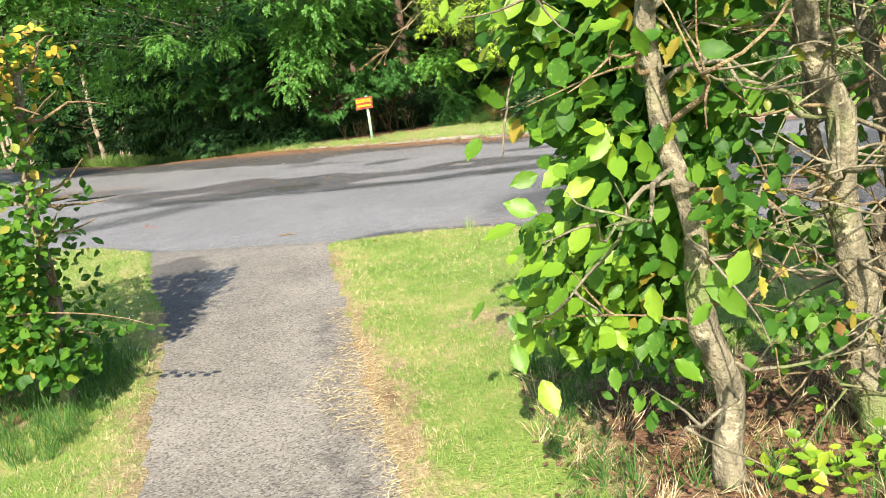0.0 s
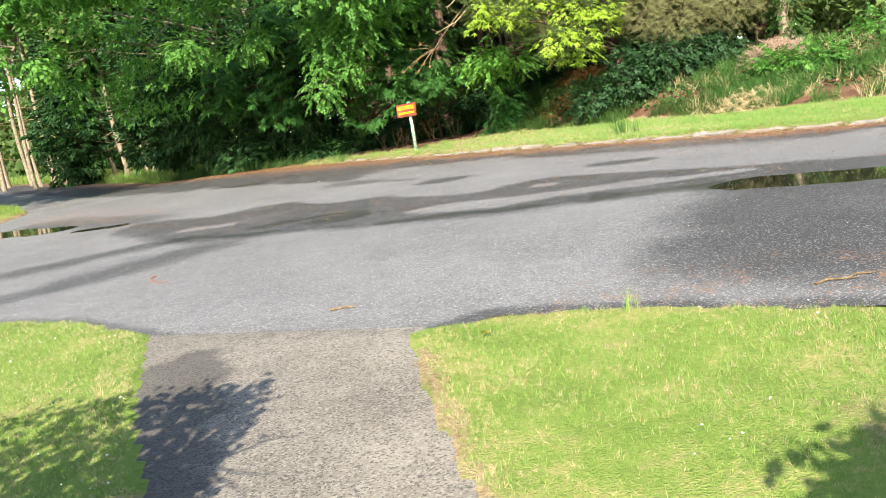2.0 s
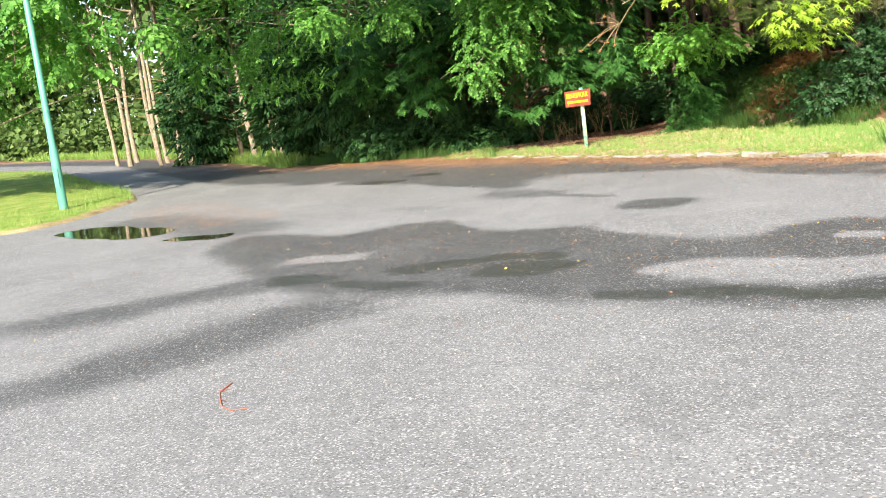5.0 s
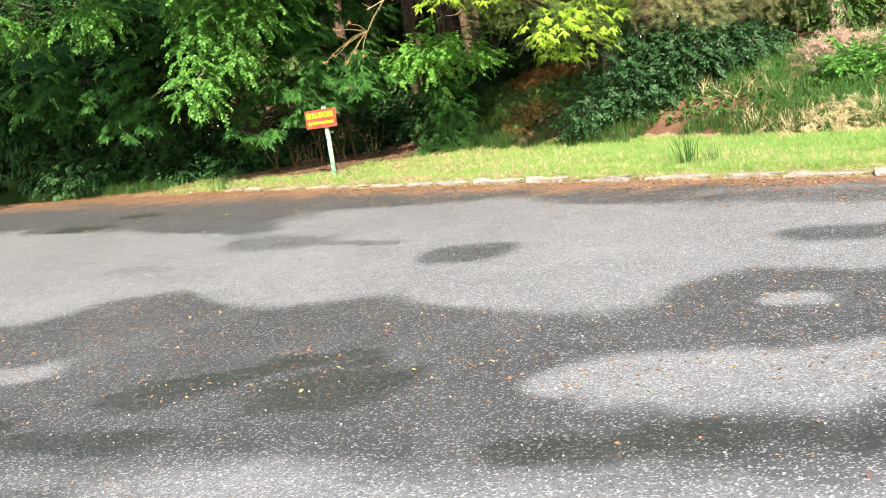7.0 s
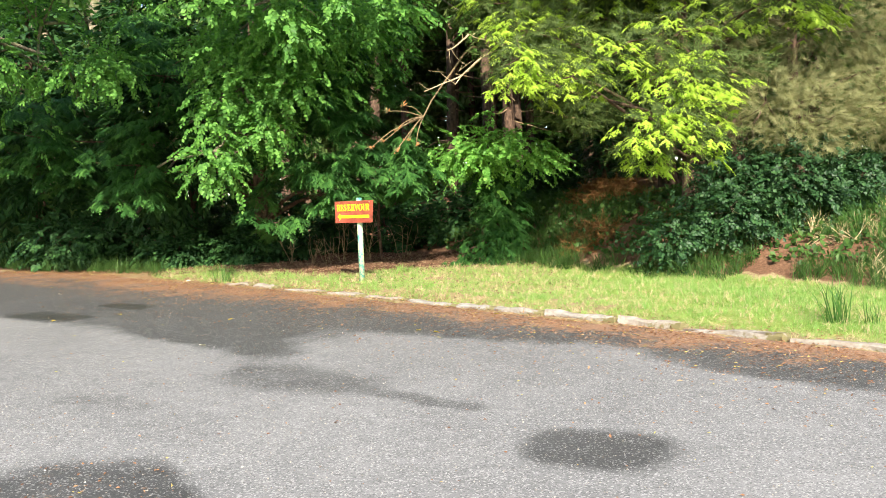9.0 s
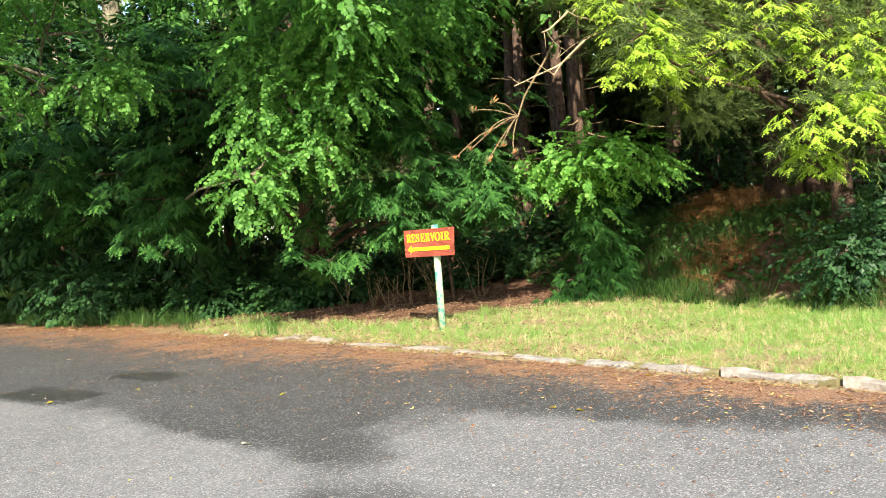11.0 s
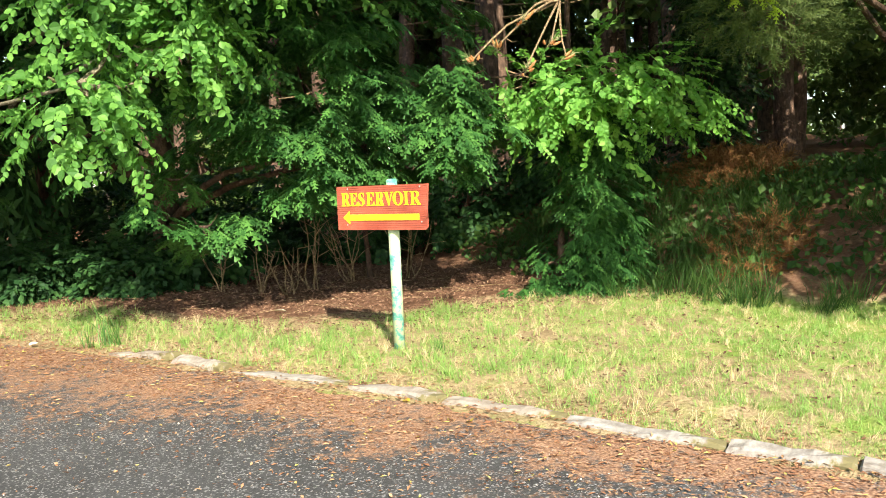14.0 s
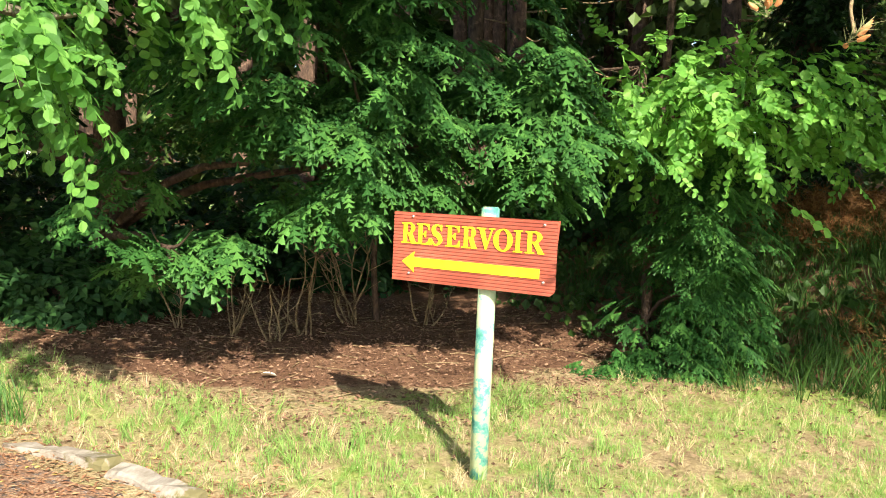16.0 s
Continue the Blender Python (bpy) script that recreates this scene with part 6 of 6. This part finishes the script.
    x, y = plan_points(170000, -5.2, 9.5, 11.0, 31.0, lambda x, y: verge(x, y) & (wobble(x, y, 0.35, 11) + 0.6 * wobble(x, y, 0.12, 5) > -0.55 + 0.3 * smooth01((-0.5 - x) / 1.0)))
    s = beyond(x, y)
    size = 0.042 + 0.016 * wobble(x, y, 0.5, 4) + 0.03 * smooth01((x - 1.0) / 2.0) * smooth01((s - 1.0) / 1.5) + 0.012 * rng.normal(size=len(x))
    dry = rng.uniform(size=len(x)) < 0.2 + 0.3 * smooth01(wobble(x, y, 0.6, 6) * 1.5) - 0.13 * smooth01((x + 0.8) / 1.2)
    grow("verge_grass", "sunlit green grass on the verge behind the kerb", "grass", x[~dry], y[~dry], TUFTS, np.clip(size[~dry], 0.02, 0.2), M_VERGE)
    grow("verge_straw", "dry yellow grass on the verge", "grass", x[dry], y[dry], TUFTS, np.clip(size[dry] * 0.8, 0.03, 0.2), M_STRAW, 0.55)
    x, y = plan_points(30000, -5.0, 4.0, 17.0, 31.0, verge)
    half = len(x[:3800]) // 2
    grow("verge_tufts", "fine upright green blades on the thin verge", "grass", x[:half], y[:half], LONG_TUFTS, rng.uniform(0.05, 0.11, half), M_VERGE, 0.4)
    grow("verge_stalks", "bleached stalks standing on the thin verge", "grass", x[half:2 * half], y[half:2 * half], LONG_TUFTS, rng.uniform(0.05, 0.12, half), M_STRAW, 0.5)
    # longer tufts left of the sign and along the wood
    x, y = plan_points(9000, -5.0, -0.6, 24.0, 31.0, lambda x, y: (beyond(x, y) > 0.35) & (beyond(x, y) < np.interp(x, VERGE_X, VERGE_S) + 0.1) & (wobble(x, y, 0.5, 7) > 0.0))
    grow("long_grass", "longer grey-green grass tufts near the sign", "grass", x[:420], y[:420], LONG_TUFTS, rng.uniform(0.08, 0.17, len(x[:420])), M_VERGE, 0.35)
    x, y = plan_points(14000, 0.8, 10, 15, 31, lambda x, y: (beyond(x, y) > 3.5) & (beyond(x, y) < 6.8) & (wobble(x, y, 1.1, 2) > -0.3))
    keep = x < 5.2
    # Blades near the wood take a darker green that stands in for shade.
    grow("wood_edge_grass", "tall grass at the foot of the bank, coloured dark for shade", "grass", x[keep][:2200], y[keep][:2200], LONG_TUFTS, rng.uniform(0.18, 0.42, len(x[keep][:2200])), M_FERN, 0.35)
    grow("bank_grass", "tall sunlit grass on the bank", "grass", x[~keep][:2600], y[~keep][:2600], LONG_TUFTS, rng.uniform(0.2, 0.5, len(x[~keep][:2600])), M_DEEP_GRASS, 0.4)
    x, y = plan_points(9000, 4.5, 13, 12, 28, lambda x, y: (beyond(x, y) > 3.0) & (beyond(x, y) < 7.5) & (wobble(x, y, 0.8, 5) > 0.1))
    grow("bank_straw", "dead pale grass on the bank", "grass", x[:650], y[:650], LONG_TUFTS, rng.uniform(0.2, 0.42, len(x[:650])), M_STRAW, 0.7)
    # island and the far verges
    x, y = plan_points(30000, -26, -12, 22.5, 44, lambda x, y: in_rim(x, y))
    grow("island_grass", "green grass on the island", "grass", x[:5000], y[:5000], TUFTS, rng.uniform(0.1, 0.2, len(x[:5000])), M_GRASS, 0.3, 0.12)
    x, y = plan_points(60000, -40, -5, 27, 66, lambda x, y: (beyond(x, y) > 0.2 + 0.3 * wobble(x, y, 1.0)) & (beyond(x, y) < 4.0))
    far = x < -11.5
    grow("roadside_grass", "bright long grass beside the far road", "grass", x[far][:9000], y[far][:9000], TUFTS, rng.uniform(0.25, 0.55, len(x[far][:9000])), M_GRASS, 0.35)
    dark = ~far & (x < -5.0)
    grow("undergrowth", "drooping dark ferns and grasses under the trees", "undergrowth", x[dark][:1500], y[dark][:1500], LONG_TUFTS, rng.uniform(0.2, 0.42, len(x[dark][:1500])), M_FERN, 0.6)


def in_rim(x, y):
    """Whether places lie inside the island."""
    inside = np.zeros(len(x), bool)
    p = ISLAND_MID + (ISLAND - ISLAND_MID) * 0.985
    for a, b in zip(p, np.roll(p, -1, axis=0)):
        cross = (a[1] > y) != (b[1] > y)
        with np.errstate(divide="ignore", invalid="ignore"):
            inside ^= cross & (x < (b[0] - a[0]) * (y - a[1]) / (b[1] - a[1]) + a[0])
    return inside


make_grasses()


def make_cover():
    """Ivy, brambles and dead bracken on the bank and the forest floor."""
    x, y = plan_points(30000, 0.5, 10, 16, 33, lambda x, y: (beyond(x, y) > 4.2) & (beyond(x, y) < 9) & (wobble(x, y, 0.9, 8) > -0.9))
    x, y = x[:16000], y[:16000]
    n = len(x)
    pos = np.column_stack([x, y, ground_z(x, y) + rng.uniform(0.02, 0.3, n) * (0.5 + 0.5 * wobble(x, y, 0.7))])
    v, f = stamp(SMALL_V, SMALL_F, frames_of(rng.normal(size=(n, 3)), rng.normal(size=(n, 3)) * 0.5 + np.array([0, -0.5, 1])), pos, rng.uniform(0.06, 0.13, n))
    tagged(put("ground_ivy", mesh_of("ground_ivy", v, f), M_FERN), "ivy and bramble leaves over the bank", "undergrowth", kind="stuff")
    for x, y, r, h, n, mat, text in ((3.5, 29.6, 0.9, 0.45, 900, M_BRACKEN, "heap of dead rust-brown bracken in the wood"), (7.0, 24.1, 0.75, 0.5, 1000, M_PALE_HEAP, "heap of pale dead leaves on the bank"),
                                     (2.4, 27.6, 0.5, 0.2, 300, M_BRACKEN, "low dead bracken by the bank"), (5.6, 21.9, 0.8, 0.3, 260, M_STRAW, "tangle of pale dead stems on the bank")):
        a, q = rng.uniform(0, 6.28, n), np.sqrt(rng.uniform(size=n)) * r
        px, py = x + q * np.cos(a), y + q * np.sin(a)
        pos = np.column_stack([px - x, py - y, ground_z(px, py) - float(ground_z(x, y)) + h * (1 - (q / r) ** 2) * rng.uniform(0.3, 1, n)])
        v, f = strew(BRUSHES, pos, frames_of(rng.normal(size=(n, 3)) * np.array([1, 1, 0.4]), rng.normal(size=(n, 3)) + np.array([0, 0, 1])), rng.uniform(0.12, 0.3, n))
        heap = put("bracken", mesh_of("bracken", v, f), mat)
        heap.location = (x, y, float(ground_z(x, y)))
        tagged(heap, text, "undergrowth", kind="stuff")
    # leaf litter under the cypress, needles along the road's edge
    x, y = plan_points(60000, -6.5, 1.5, 24, 33, lambda x, y: (beyond(x, y) < 5) & (rng.uniform(size=len(x)) < np.where(beyond(x, y) > np.interp(x, VERGE_X, VERGE_S) - 0.3, 1.0, np.where(beyond(x, y) > 0.15, 0.16, 0.0))))
    x, y = x[:24000], y[:24000]
    n = len(x)
    pos = np.column_stack([x, y, ground_z(x, y) + rng.uniform(0.004, 0.03, n)])
    v, f = stamp(SMALL_V * np.array([0.6, 1, 1.6]), SMALL_F, frames_of(rng.normal(size=(n, 3)) * np.array([1, 1, 0.3]), rng.normal(size=(n, 3)) * 0.5 + np.array([0, 0, 1])), pos, rng.uniform(0.012, 0.046, n))
    tagged(put("leaf_litter", mesh_of("leaf_litter", v, f), M_LITTER_DARK), "brown dead leaves and needles under the cypress", "leaf litter", kind="stuff")
    x, y = plan_points(330000, -9, 6, 15, 33, lambda x, y: (beyond(x, y) < 0.5) & (beyond(x, y) > -2.6 - 0.8 * smooth01((-2 - x) / 3)) & (rng.uniform(size=len(x)) < np.exp(-np.abs(beyond(x, y) + 0.1) * 2.3)) & (wobble(x, y, 0.5, 4) + 0.5 * wobble(x, y, 0.17, 2) > -0.55))
    x, y = x[:42000], y[:42000]
    n = len(x)
    pos = np.column_stack([x, y, np.maximum(ground_z(x, y), np.where(beyond(x, y) < 0.02, land(x, y), -9)) + rng.uniform(0.004, 0.016, n)])
    v, f = stamp(SMALL_V * np.array([0.45, 1, 1]), SMALL_F, frames_of(rng.normal(size=(n, 3)) * np.array([1, 1, 0.12]), rng.normal(size=(n, 3)) * 0.25 + np.array([0, 0, 1])), pos, rng.uniform(0.018, 0.05, n))
    tagged(put("needle_litter", mesh_of("needle_litter", v, f), M_LITTER), "orange-brown needles drifted along the road edge", "leaf litter", kind="stuff")
    # sticks on the soil
    sticks = []
    for _ in range(150):
        px, py = rng.uniform(-4.2, 0.8), rng.uniform(27.8, 31.0)
        if beyond(px, py) < np.interp(px, VERGE_X, VERGE_S):
            continue
        a, d = rng.uniform(0, 6.28), rng.uniform(0.1, 0.35)
        ends = [(px, py), (px + d * math.cos(a), py + d * math.sin(a))]
        sticks.append(tube(bent((*ends[0], float(ground_z(*ends[0])) + 0.012), (*ends[1], float(ground_z(*ends[1])) + 0.016), 5, 0, 0.05), np.linspace(0.005, 0.002, 5), 5))
    v, f = joined(sticks)
    tagged(put("fallen_sticks", mesh_of("fallen_sticks", v, f, True), M_TWIG), "thin dry sticks lying on the bare soil", "twigs", kind="stuff")
    # dead leaves and dry grass at the hedge foot
    x, y = plan_points(2600, 0.25, 2.6, 2.1, 3.9, lambda x, y: lawn(x, y) | (x > 0.4))
    n = len(x)
    pos = np.column_stack([x, y, ground_z(x, y) + rng.uniform(0.004, 0.03, n)])
    v, f = stamp(LEAF_V, LEAF_F, frames_of(rng.normal(size=(n, 3)) * np.array([1, 1, 0.2]), rng.normal(size=(n, 3)) * 0.45 + np.array([0, 0, 1])), pos, rng.uniform(0.012, 0.035, n))
    tagged(put("hedge_litter", mesh_of("hedge_litter", v, f, True), M_LITTER_DARK), "dead beech leaves under the hedge", "leaf litter", kind="stuff")
    grow("hedge_straw", "dry tangled grass under the hedge", "grass", x[:420], y[:420], LONG_TUFTS, rng.uniform(0.06, 0.16, len(x[:420])), M_STRAW, 0.8)
    # brown flecks strewn over the road
    x, y = plan_points(42000, -8, 5, 12, 28, lambda x, y: (beyond(x, y) < -0.2) & (rng.uniform(size=len(x)) < 0.07 + 0.6 * smooth01((beyond(x, y) + 4.0) / 3.8) ** 1.5 + 0.5 * ((y < np.interp(x, WET_X, WET_FAR)) & (y > np.interp(x, WET_X, WET_NEAR) + 0.9))) & (wobble(x, y, 0.8, 6) > -0.6))
    n = len(x)
    pos = np.column_stack([x, y, land(x, y) + 0.006])
    v, f = stamp(SMALL_V * np.array([0.7, 1, 1]), SMALL_F, frames_of(rng.normal(size=(n, 3)) * np.array([1, 1, 0.2]), rng.normal(size=(n, 3)) * 0.35 + np.array([0, 0, 1])), pos, rng.uniform(0.009, 0.032, n))
    tagged(put("leaf_flecks", mesh_of("leaf_flecks", v, f), M_LITTER), "rust-brown leaf scales strewn over the asphalt", "leaf litter", kind="stuff")
    # loose chips and crumbs on the road
    x, y = plan_points(30000, -7, 5, 7.5, 26, lambda x, y: (beyond(x, y) < -0.3) & (y > near_y(x) + 0.1))
    n = len(x)
    pos = np.column_stack([x, y, land(x, y) + 0.004])
    v, f = stamp(SMALL_V, SMALL_F, frames_of(rng.normal(size=(n, 3)) * np.array([1, 1, 0.2]), rng.normal(size=(n, 3)) * 0.4 + np.array([0, 0, 1])), pos, rng.uniform(0.005, 0.015, n))
    tagged(put("road_crumbs", mesh_of("road_crumbs", v, f), M_CRUMB), "pale grit and leaf crumbs scattered over the asphalt", "litter", kind="stuff")



M_CRUMB = leaf_material("grit", (0.18, 0.14, 0.1), (0.38, 0.34, 0.28), (0.58, 0.53, 0.45), 0.0, 0.8)
M_PALE_LEAF = leaf_material("pale_dry_leaf", (0.6, 0.52, 0.4), (0.7, 0.62, 0.5), (0.78, 0.72, 0.6), 0.1, 0.7)
make_cover()

# low shrubs on the sunlit bank
for bx, by, br, bmat, btext in ((7.3, 22.6, 0.55, M_BEECH, "low green shrub on the sunlit bank"), (9.3, 23.6, 0.7, M_BEECH, "fresh green bracken and bramble on the bank"), (10.4, 22.2, 0.8, M_FERN, "bramble bush on the sunlit bank"),
                                (11.8, 20.4, 0.8, M_FERN, "bramble bush on the sunlit bank"), (6.7, 23.3, 0.45, M_BEECH, "young fern clump on the bank"), (9.2, 20.2, 0.5, M_PINE, "heather clump on the sunlit bank"), (13.0, 18.6, 0.9, M_FERN, "bramble bush on the sunlit bank")):
    bz = float(land(bx, by))
    blumps = [((bx, by, bz + br * 0.35), (br, br, br * 0.55)), ((bx + br * 0.7, by + 0.2, bz + br * 0.3), (br * 0.6, br * 0.6, br * 0.5))]
    make_tree("bank_shrub", btext, (bx, by), br * 0.5, 0.02, blumps, M_TWIG, [("crown", foliage(blumps, int(420 * br), BEECH_SMALL, 0.3, 0.1, 0.7, 0.3), bmat, "")], kind_label="shrub")
bank_ivy = [((7.7, 25.0, 2.0 + 0.7 * k), (0.3, 0.3, 0.5)) for k in range(6)]
make_tree("ivy_clad_tree", "trunk on the bank wrapped in bright ivy", (7.7, 25.1), 7.0, 0.14, bank_ivy, M_PALE_BARK, [("ivy", foliage(bank_ivy, 380, BEECH_SMALL, 0.26, 0.3, 0.3, 0.4), M_FERN, "ivy leaves")])


def make_tuft(x, y, high, n, label, mat):
    z = float(ground_z(x, y))
    tuft = thing("grass_tuft", label, "grass", x, y, z)
    for k in range(n):
        tv, tf = LONG_TUFTS[k % len(LONG_TUFTS)]
        m = np.array(pose(0, 0, 0, rng.normal() * 6, rng.normal() * 6, rng.uniform(0, 360)).to_3x3())
        v = (tv * np.array([1, 1, 1.2])) @ m.T * high * rng.uniform(0.8, 1.1) + np.array([rng.normal() * 0.06, rng.normal() * 0.06, 0])
        put("blade_clump", mesh_of("blade_clump", v, tf), mat, tuft)


make_tuft(2.72, 20.8, 0.50, 5, "upright tuft of dark green blades behind the kerb", M_DEEP_GRASS)
make_tuft(2.95, 20.65, 0.3, 3, "low tuft of green blades behind the kerb", M_DEEP_GRASS)
make_tuft(-3.75, 28.0, 0.34, 4, "tuft of blue-green grass by the litter", M_DEEP_GRASS)
make_tuft(-1.3, 26.3, 0.16, 3, "small broad-bladed green weed by the post", M_DEEP_GRASS)
make_tuft(0.3, 7.55, 0.12, 3, "grass tuft hanging over the road edge", M_GRASS)


def make_fallen_leaf(x, y, size, mat, label):
    leaf = put("fallen_leaf", mesh_of("fallen_leaf", LEAF_V * np.array([1, 1, 1.8]) * size - np.array([0, 0.5 * size, -0.012]), LEAF_F, True), mat)
    top = float(land(x, y)) if beyond(x, y) < 0 and y > near_y(x) else float(ground_z(x, y)) + 0.02
    leaf.matrix_world = pose(x, y, top, rng.normal() * 8, rng.normal() * 8, rng.uniform(0, 360))
    tagged(leaf, label, "leaf", "fallen leaves")


for fx, fy in ((-4.83, 24.75), (-3.36, 23.74), (-5.57, 24.47), (-1.29, 22.14), (-1.13, 21.97), (-1.85, 25.3), (-1.62, 24.74), (-0.26, 22.97), (-0.55, 7.55)):
    make_fallen_leaf(fx, fy, 0.065, M_HEDGE_YELLOW, "yellow fallen leaf lying on the road")
for fx, fy, fs in ((-3.52, 22.01, 0.085), (-2.24, 28.55, 0.11), (-6.2, 27.33, 0.06), (-4.37, 28.24, 0.08), (0.75, 4.7, 0.08)):
    make_fallen_leaf(fx, fy, fs, M_PALE_LEAF, "pale bleached dead leaf on the ground")


def make_twig(points, radius, label, mat, forks=2):
    p = np.array([(x, y, float(land(x, y)) + radius) for x, y in points])
    pieces = [tube(p, np.linspace(radius, radius * 0.5, len(p)), 6)]
    for k in range(forks):
        q = p[1 + k % (len(p) - 2)]
        pieces.append(tube([q, q + np.array([0.05, 0.06 - 0.1 * (k % 2), 0.006])], [radius * 0.6, radius * 0.3], 5))
    v, f = joined(pieces)
    c = p.mean(axis=0)
    ob = put("twig", mesh_of("twig", v - c, f, True), mat)
    ob.location = c
    tagged(ob, label, "twig")


M_RED_TWIG = plain("red_brown_twig", (0.25, 0.07, 0.04), (0.4, 0.14, 0.08), 30.0, 0.8)
make_twig([(-3.73, 11.78), (-3.74, 11.62), (-3.68, 11.48), (-3.62, 11.36), (-3.54, 11.28), (-3.45, 11.29)], 0.005, "thin reddish fallen twig on the asphalt", M_RED_TWIG)
make_twig([(1.22, 7.55), (1.3, 7.6), (1.4, 7.57), (1.47, 7.63), (1.56, 7.6)], 0.008, "small forked brown twig on the road edge", M_TWIG)
make_twig([(-1.55, 8.75), (-1.47, 8.78), (-1.38, 8.74)], 0.009, "short brown stick on the road by the path", M_TWIG, 0)


def make_cone_branch():
    """A slender pine whose long bough hangs out over the verge, with long needles and orange flower cones."""
    x, y, z = 1.3, 29.6, float(land(1.3, 29.6))
    tree = thing("pine_tree", "slender pine with orange flower cones on a hanging bough", "tree", x, y, z)
    v, f = tube(bent((0.0, 0.0, -0.1), (-0.2, -0.6, 4.3), 9, 0, 0.02), np.linspace(0.05, 0.02, 9), 8)
    put("trunk", mesh_of("trunk", v, f, True), M_PINE_BARK, tree)
    root, fork = np.array([-0.15, -0.5, 3.6]), np.array([-0.7 - x, 25.35 - y, 3.3 - z])
    v, f = tube(bent(root, fork, 9, 0.25, 0.03), np.linspace(0.022, 0.01, 9), 7)
    bough = put("bough", mesh_of("bough", v, f, True), M_TWIG, tree, "long bare hanging bough")
    for dx, dy, dz in ((-0.35, -0.1, -0.5), (-0.18, -0.05, -0.42), (-0.02, -0.1, -0.55), (0.14, -0.1, -0.4), (0.02, 0.05, -0.25), (0.28, 0.0, -0.47), (-0.1, 0.1, 0.0), (0.12, 0.15, 0.08)):
        at = fork + np.array([dx - 0.45, dy - 0.45, dz + 0.05])
        v, f = tube(bent(fork, at, 6, 0.05, 0.05), np.linspace(0.009, 0.005, 6), 6)
        put("branch", mesh_of("branch", v, f, True), M_TWIG, bough)
        way = unit(np.array([dx * 1.5, -0.5, 0.35]))[None]
        v, f = stamp(*PINE_TUFTS[0], frames_of(way, np.array([[0, 0, 1.0]])), at[None] - way * 0.05, 0.1)
        put("needle_tuft", mesh_of("needle_tuft", v, f), M_PINE, bough)
        for k in range(4):
            d = np.array([rng.normal() * 0.016, rng.normal() * 0.016, rng.normal() * 0.01])
            v, f = tube([at + d, at + d * 1.5 + way[0] * 0.02, at + d * 2 + way[0] * 0.05], [0.006, 0.009, 0.003], 7)
            put("flower_cone", mesh_of("flower_cone", v, f, True), M_CONE, bough, "orange flower cone")


M_CONE = plain("orange_cone", (0.45, 0.16, 0.05), (0.62, 0.3, 0.12), 60.0, 0.7)
make_cone_branch()


def make_dead_branch():
    """A pale, curled dead branch that hangs before the spruce."""
    pieces = []
    for a, b in (((0.75, 26.3, 4.5), (0.1, 25.9, 4.55)), ((0.75, 26.3, 4.5), (0.28, 25.9, 4.2)), ((0.28, 25.9, 4.2), (-0.15, 25.8, 3.8)), ((0.1, 25.9, 4.55), (-0.25, 25.8, 4.3)), ((0.28, 25.9, 4.2), (-0.6, 25.9, 3.72))):
        pieces.append(tube(bent(a, b, 8, rng.uniform(-0.12, 0.05), 0.06), np.linspace(0.016, 0.007, 8), 6))
        for _ in range(3):
            q = np.array(a) + (np.array(b) - np.array(a)) * rng.uniform(0.3, 1)
            pieces.append(tube(bent(q, q + rng.normal(size=3) * 0.16, 5, 0, 0.15), np.linspace(0.006, 0.002, 5), 4))
    v, f = joined(pieces)
    spruce = bpy.data.objects["spruce_tree"]
    put("dead_branch", mesh_of("dead_branch", v - np.array(spruce.location), f, True), M_PALE_TWIG, spruce, "pale curled dead branch")


M_PALE_TWIG = bark_material("bleached_twig", (0.3, 0.22, 0.12), (0.55, 0.43, 0.26), None, 12.0)
make_dead_branch()
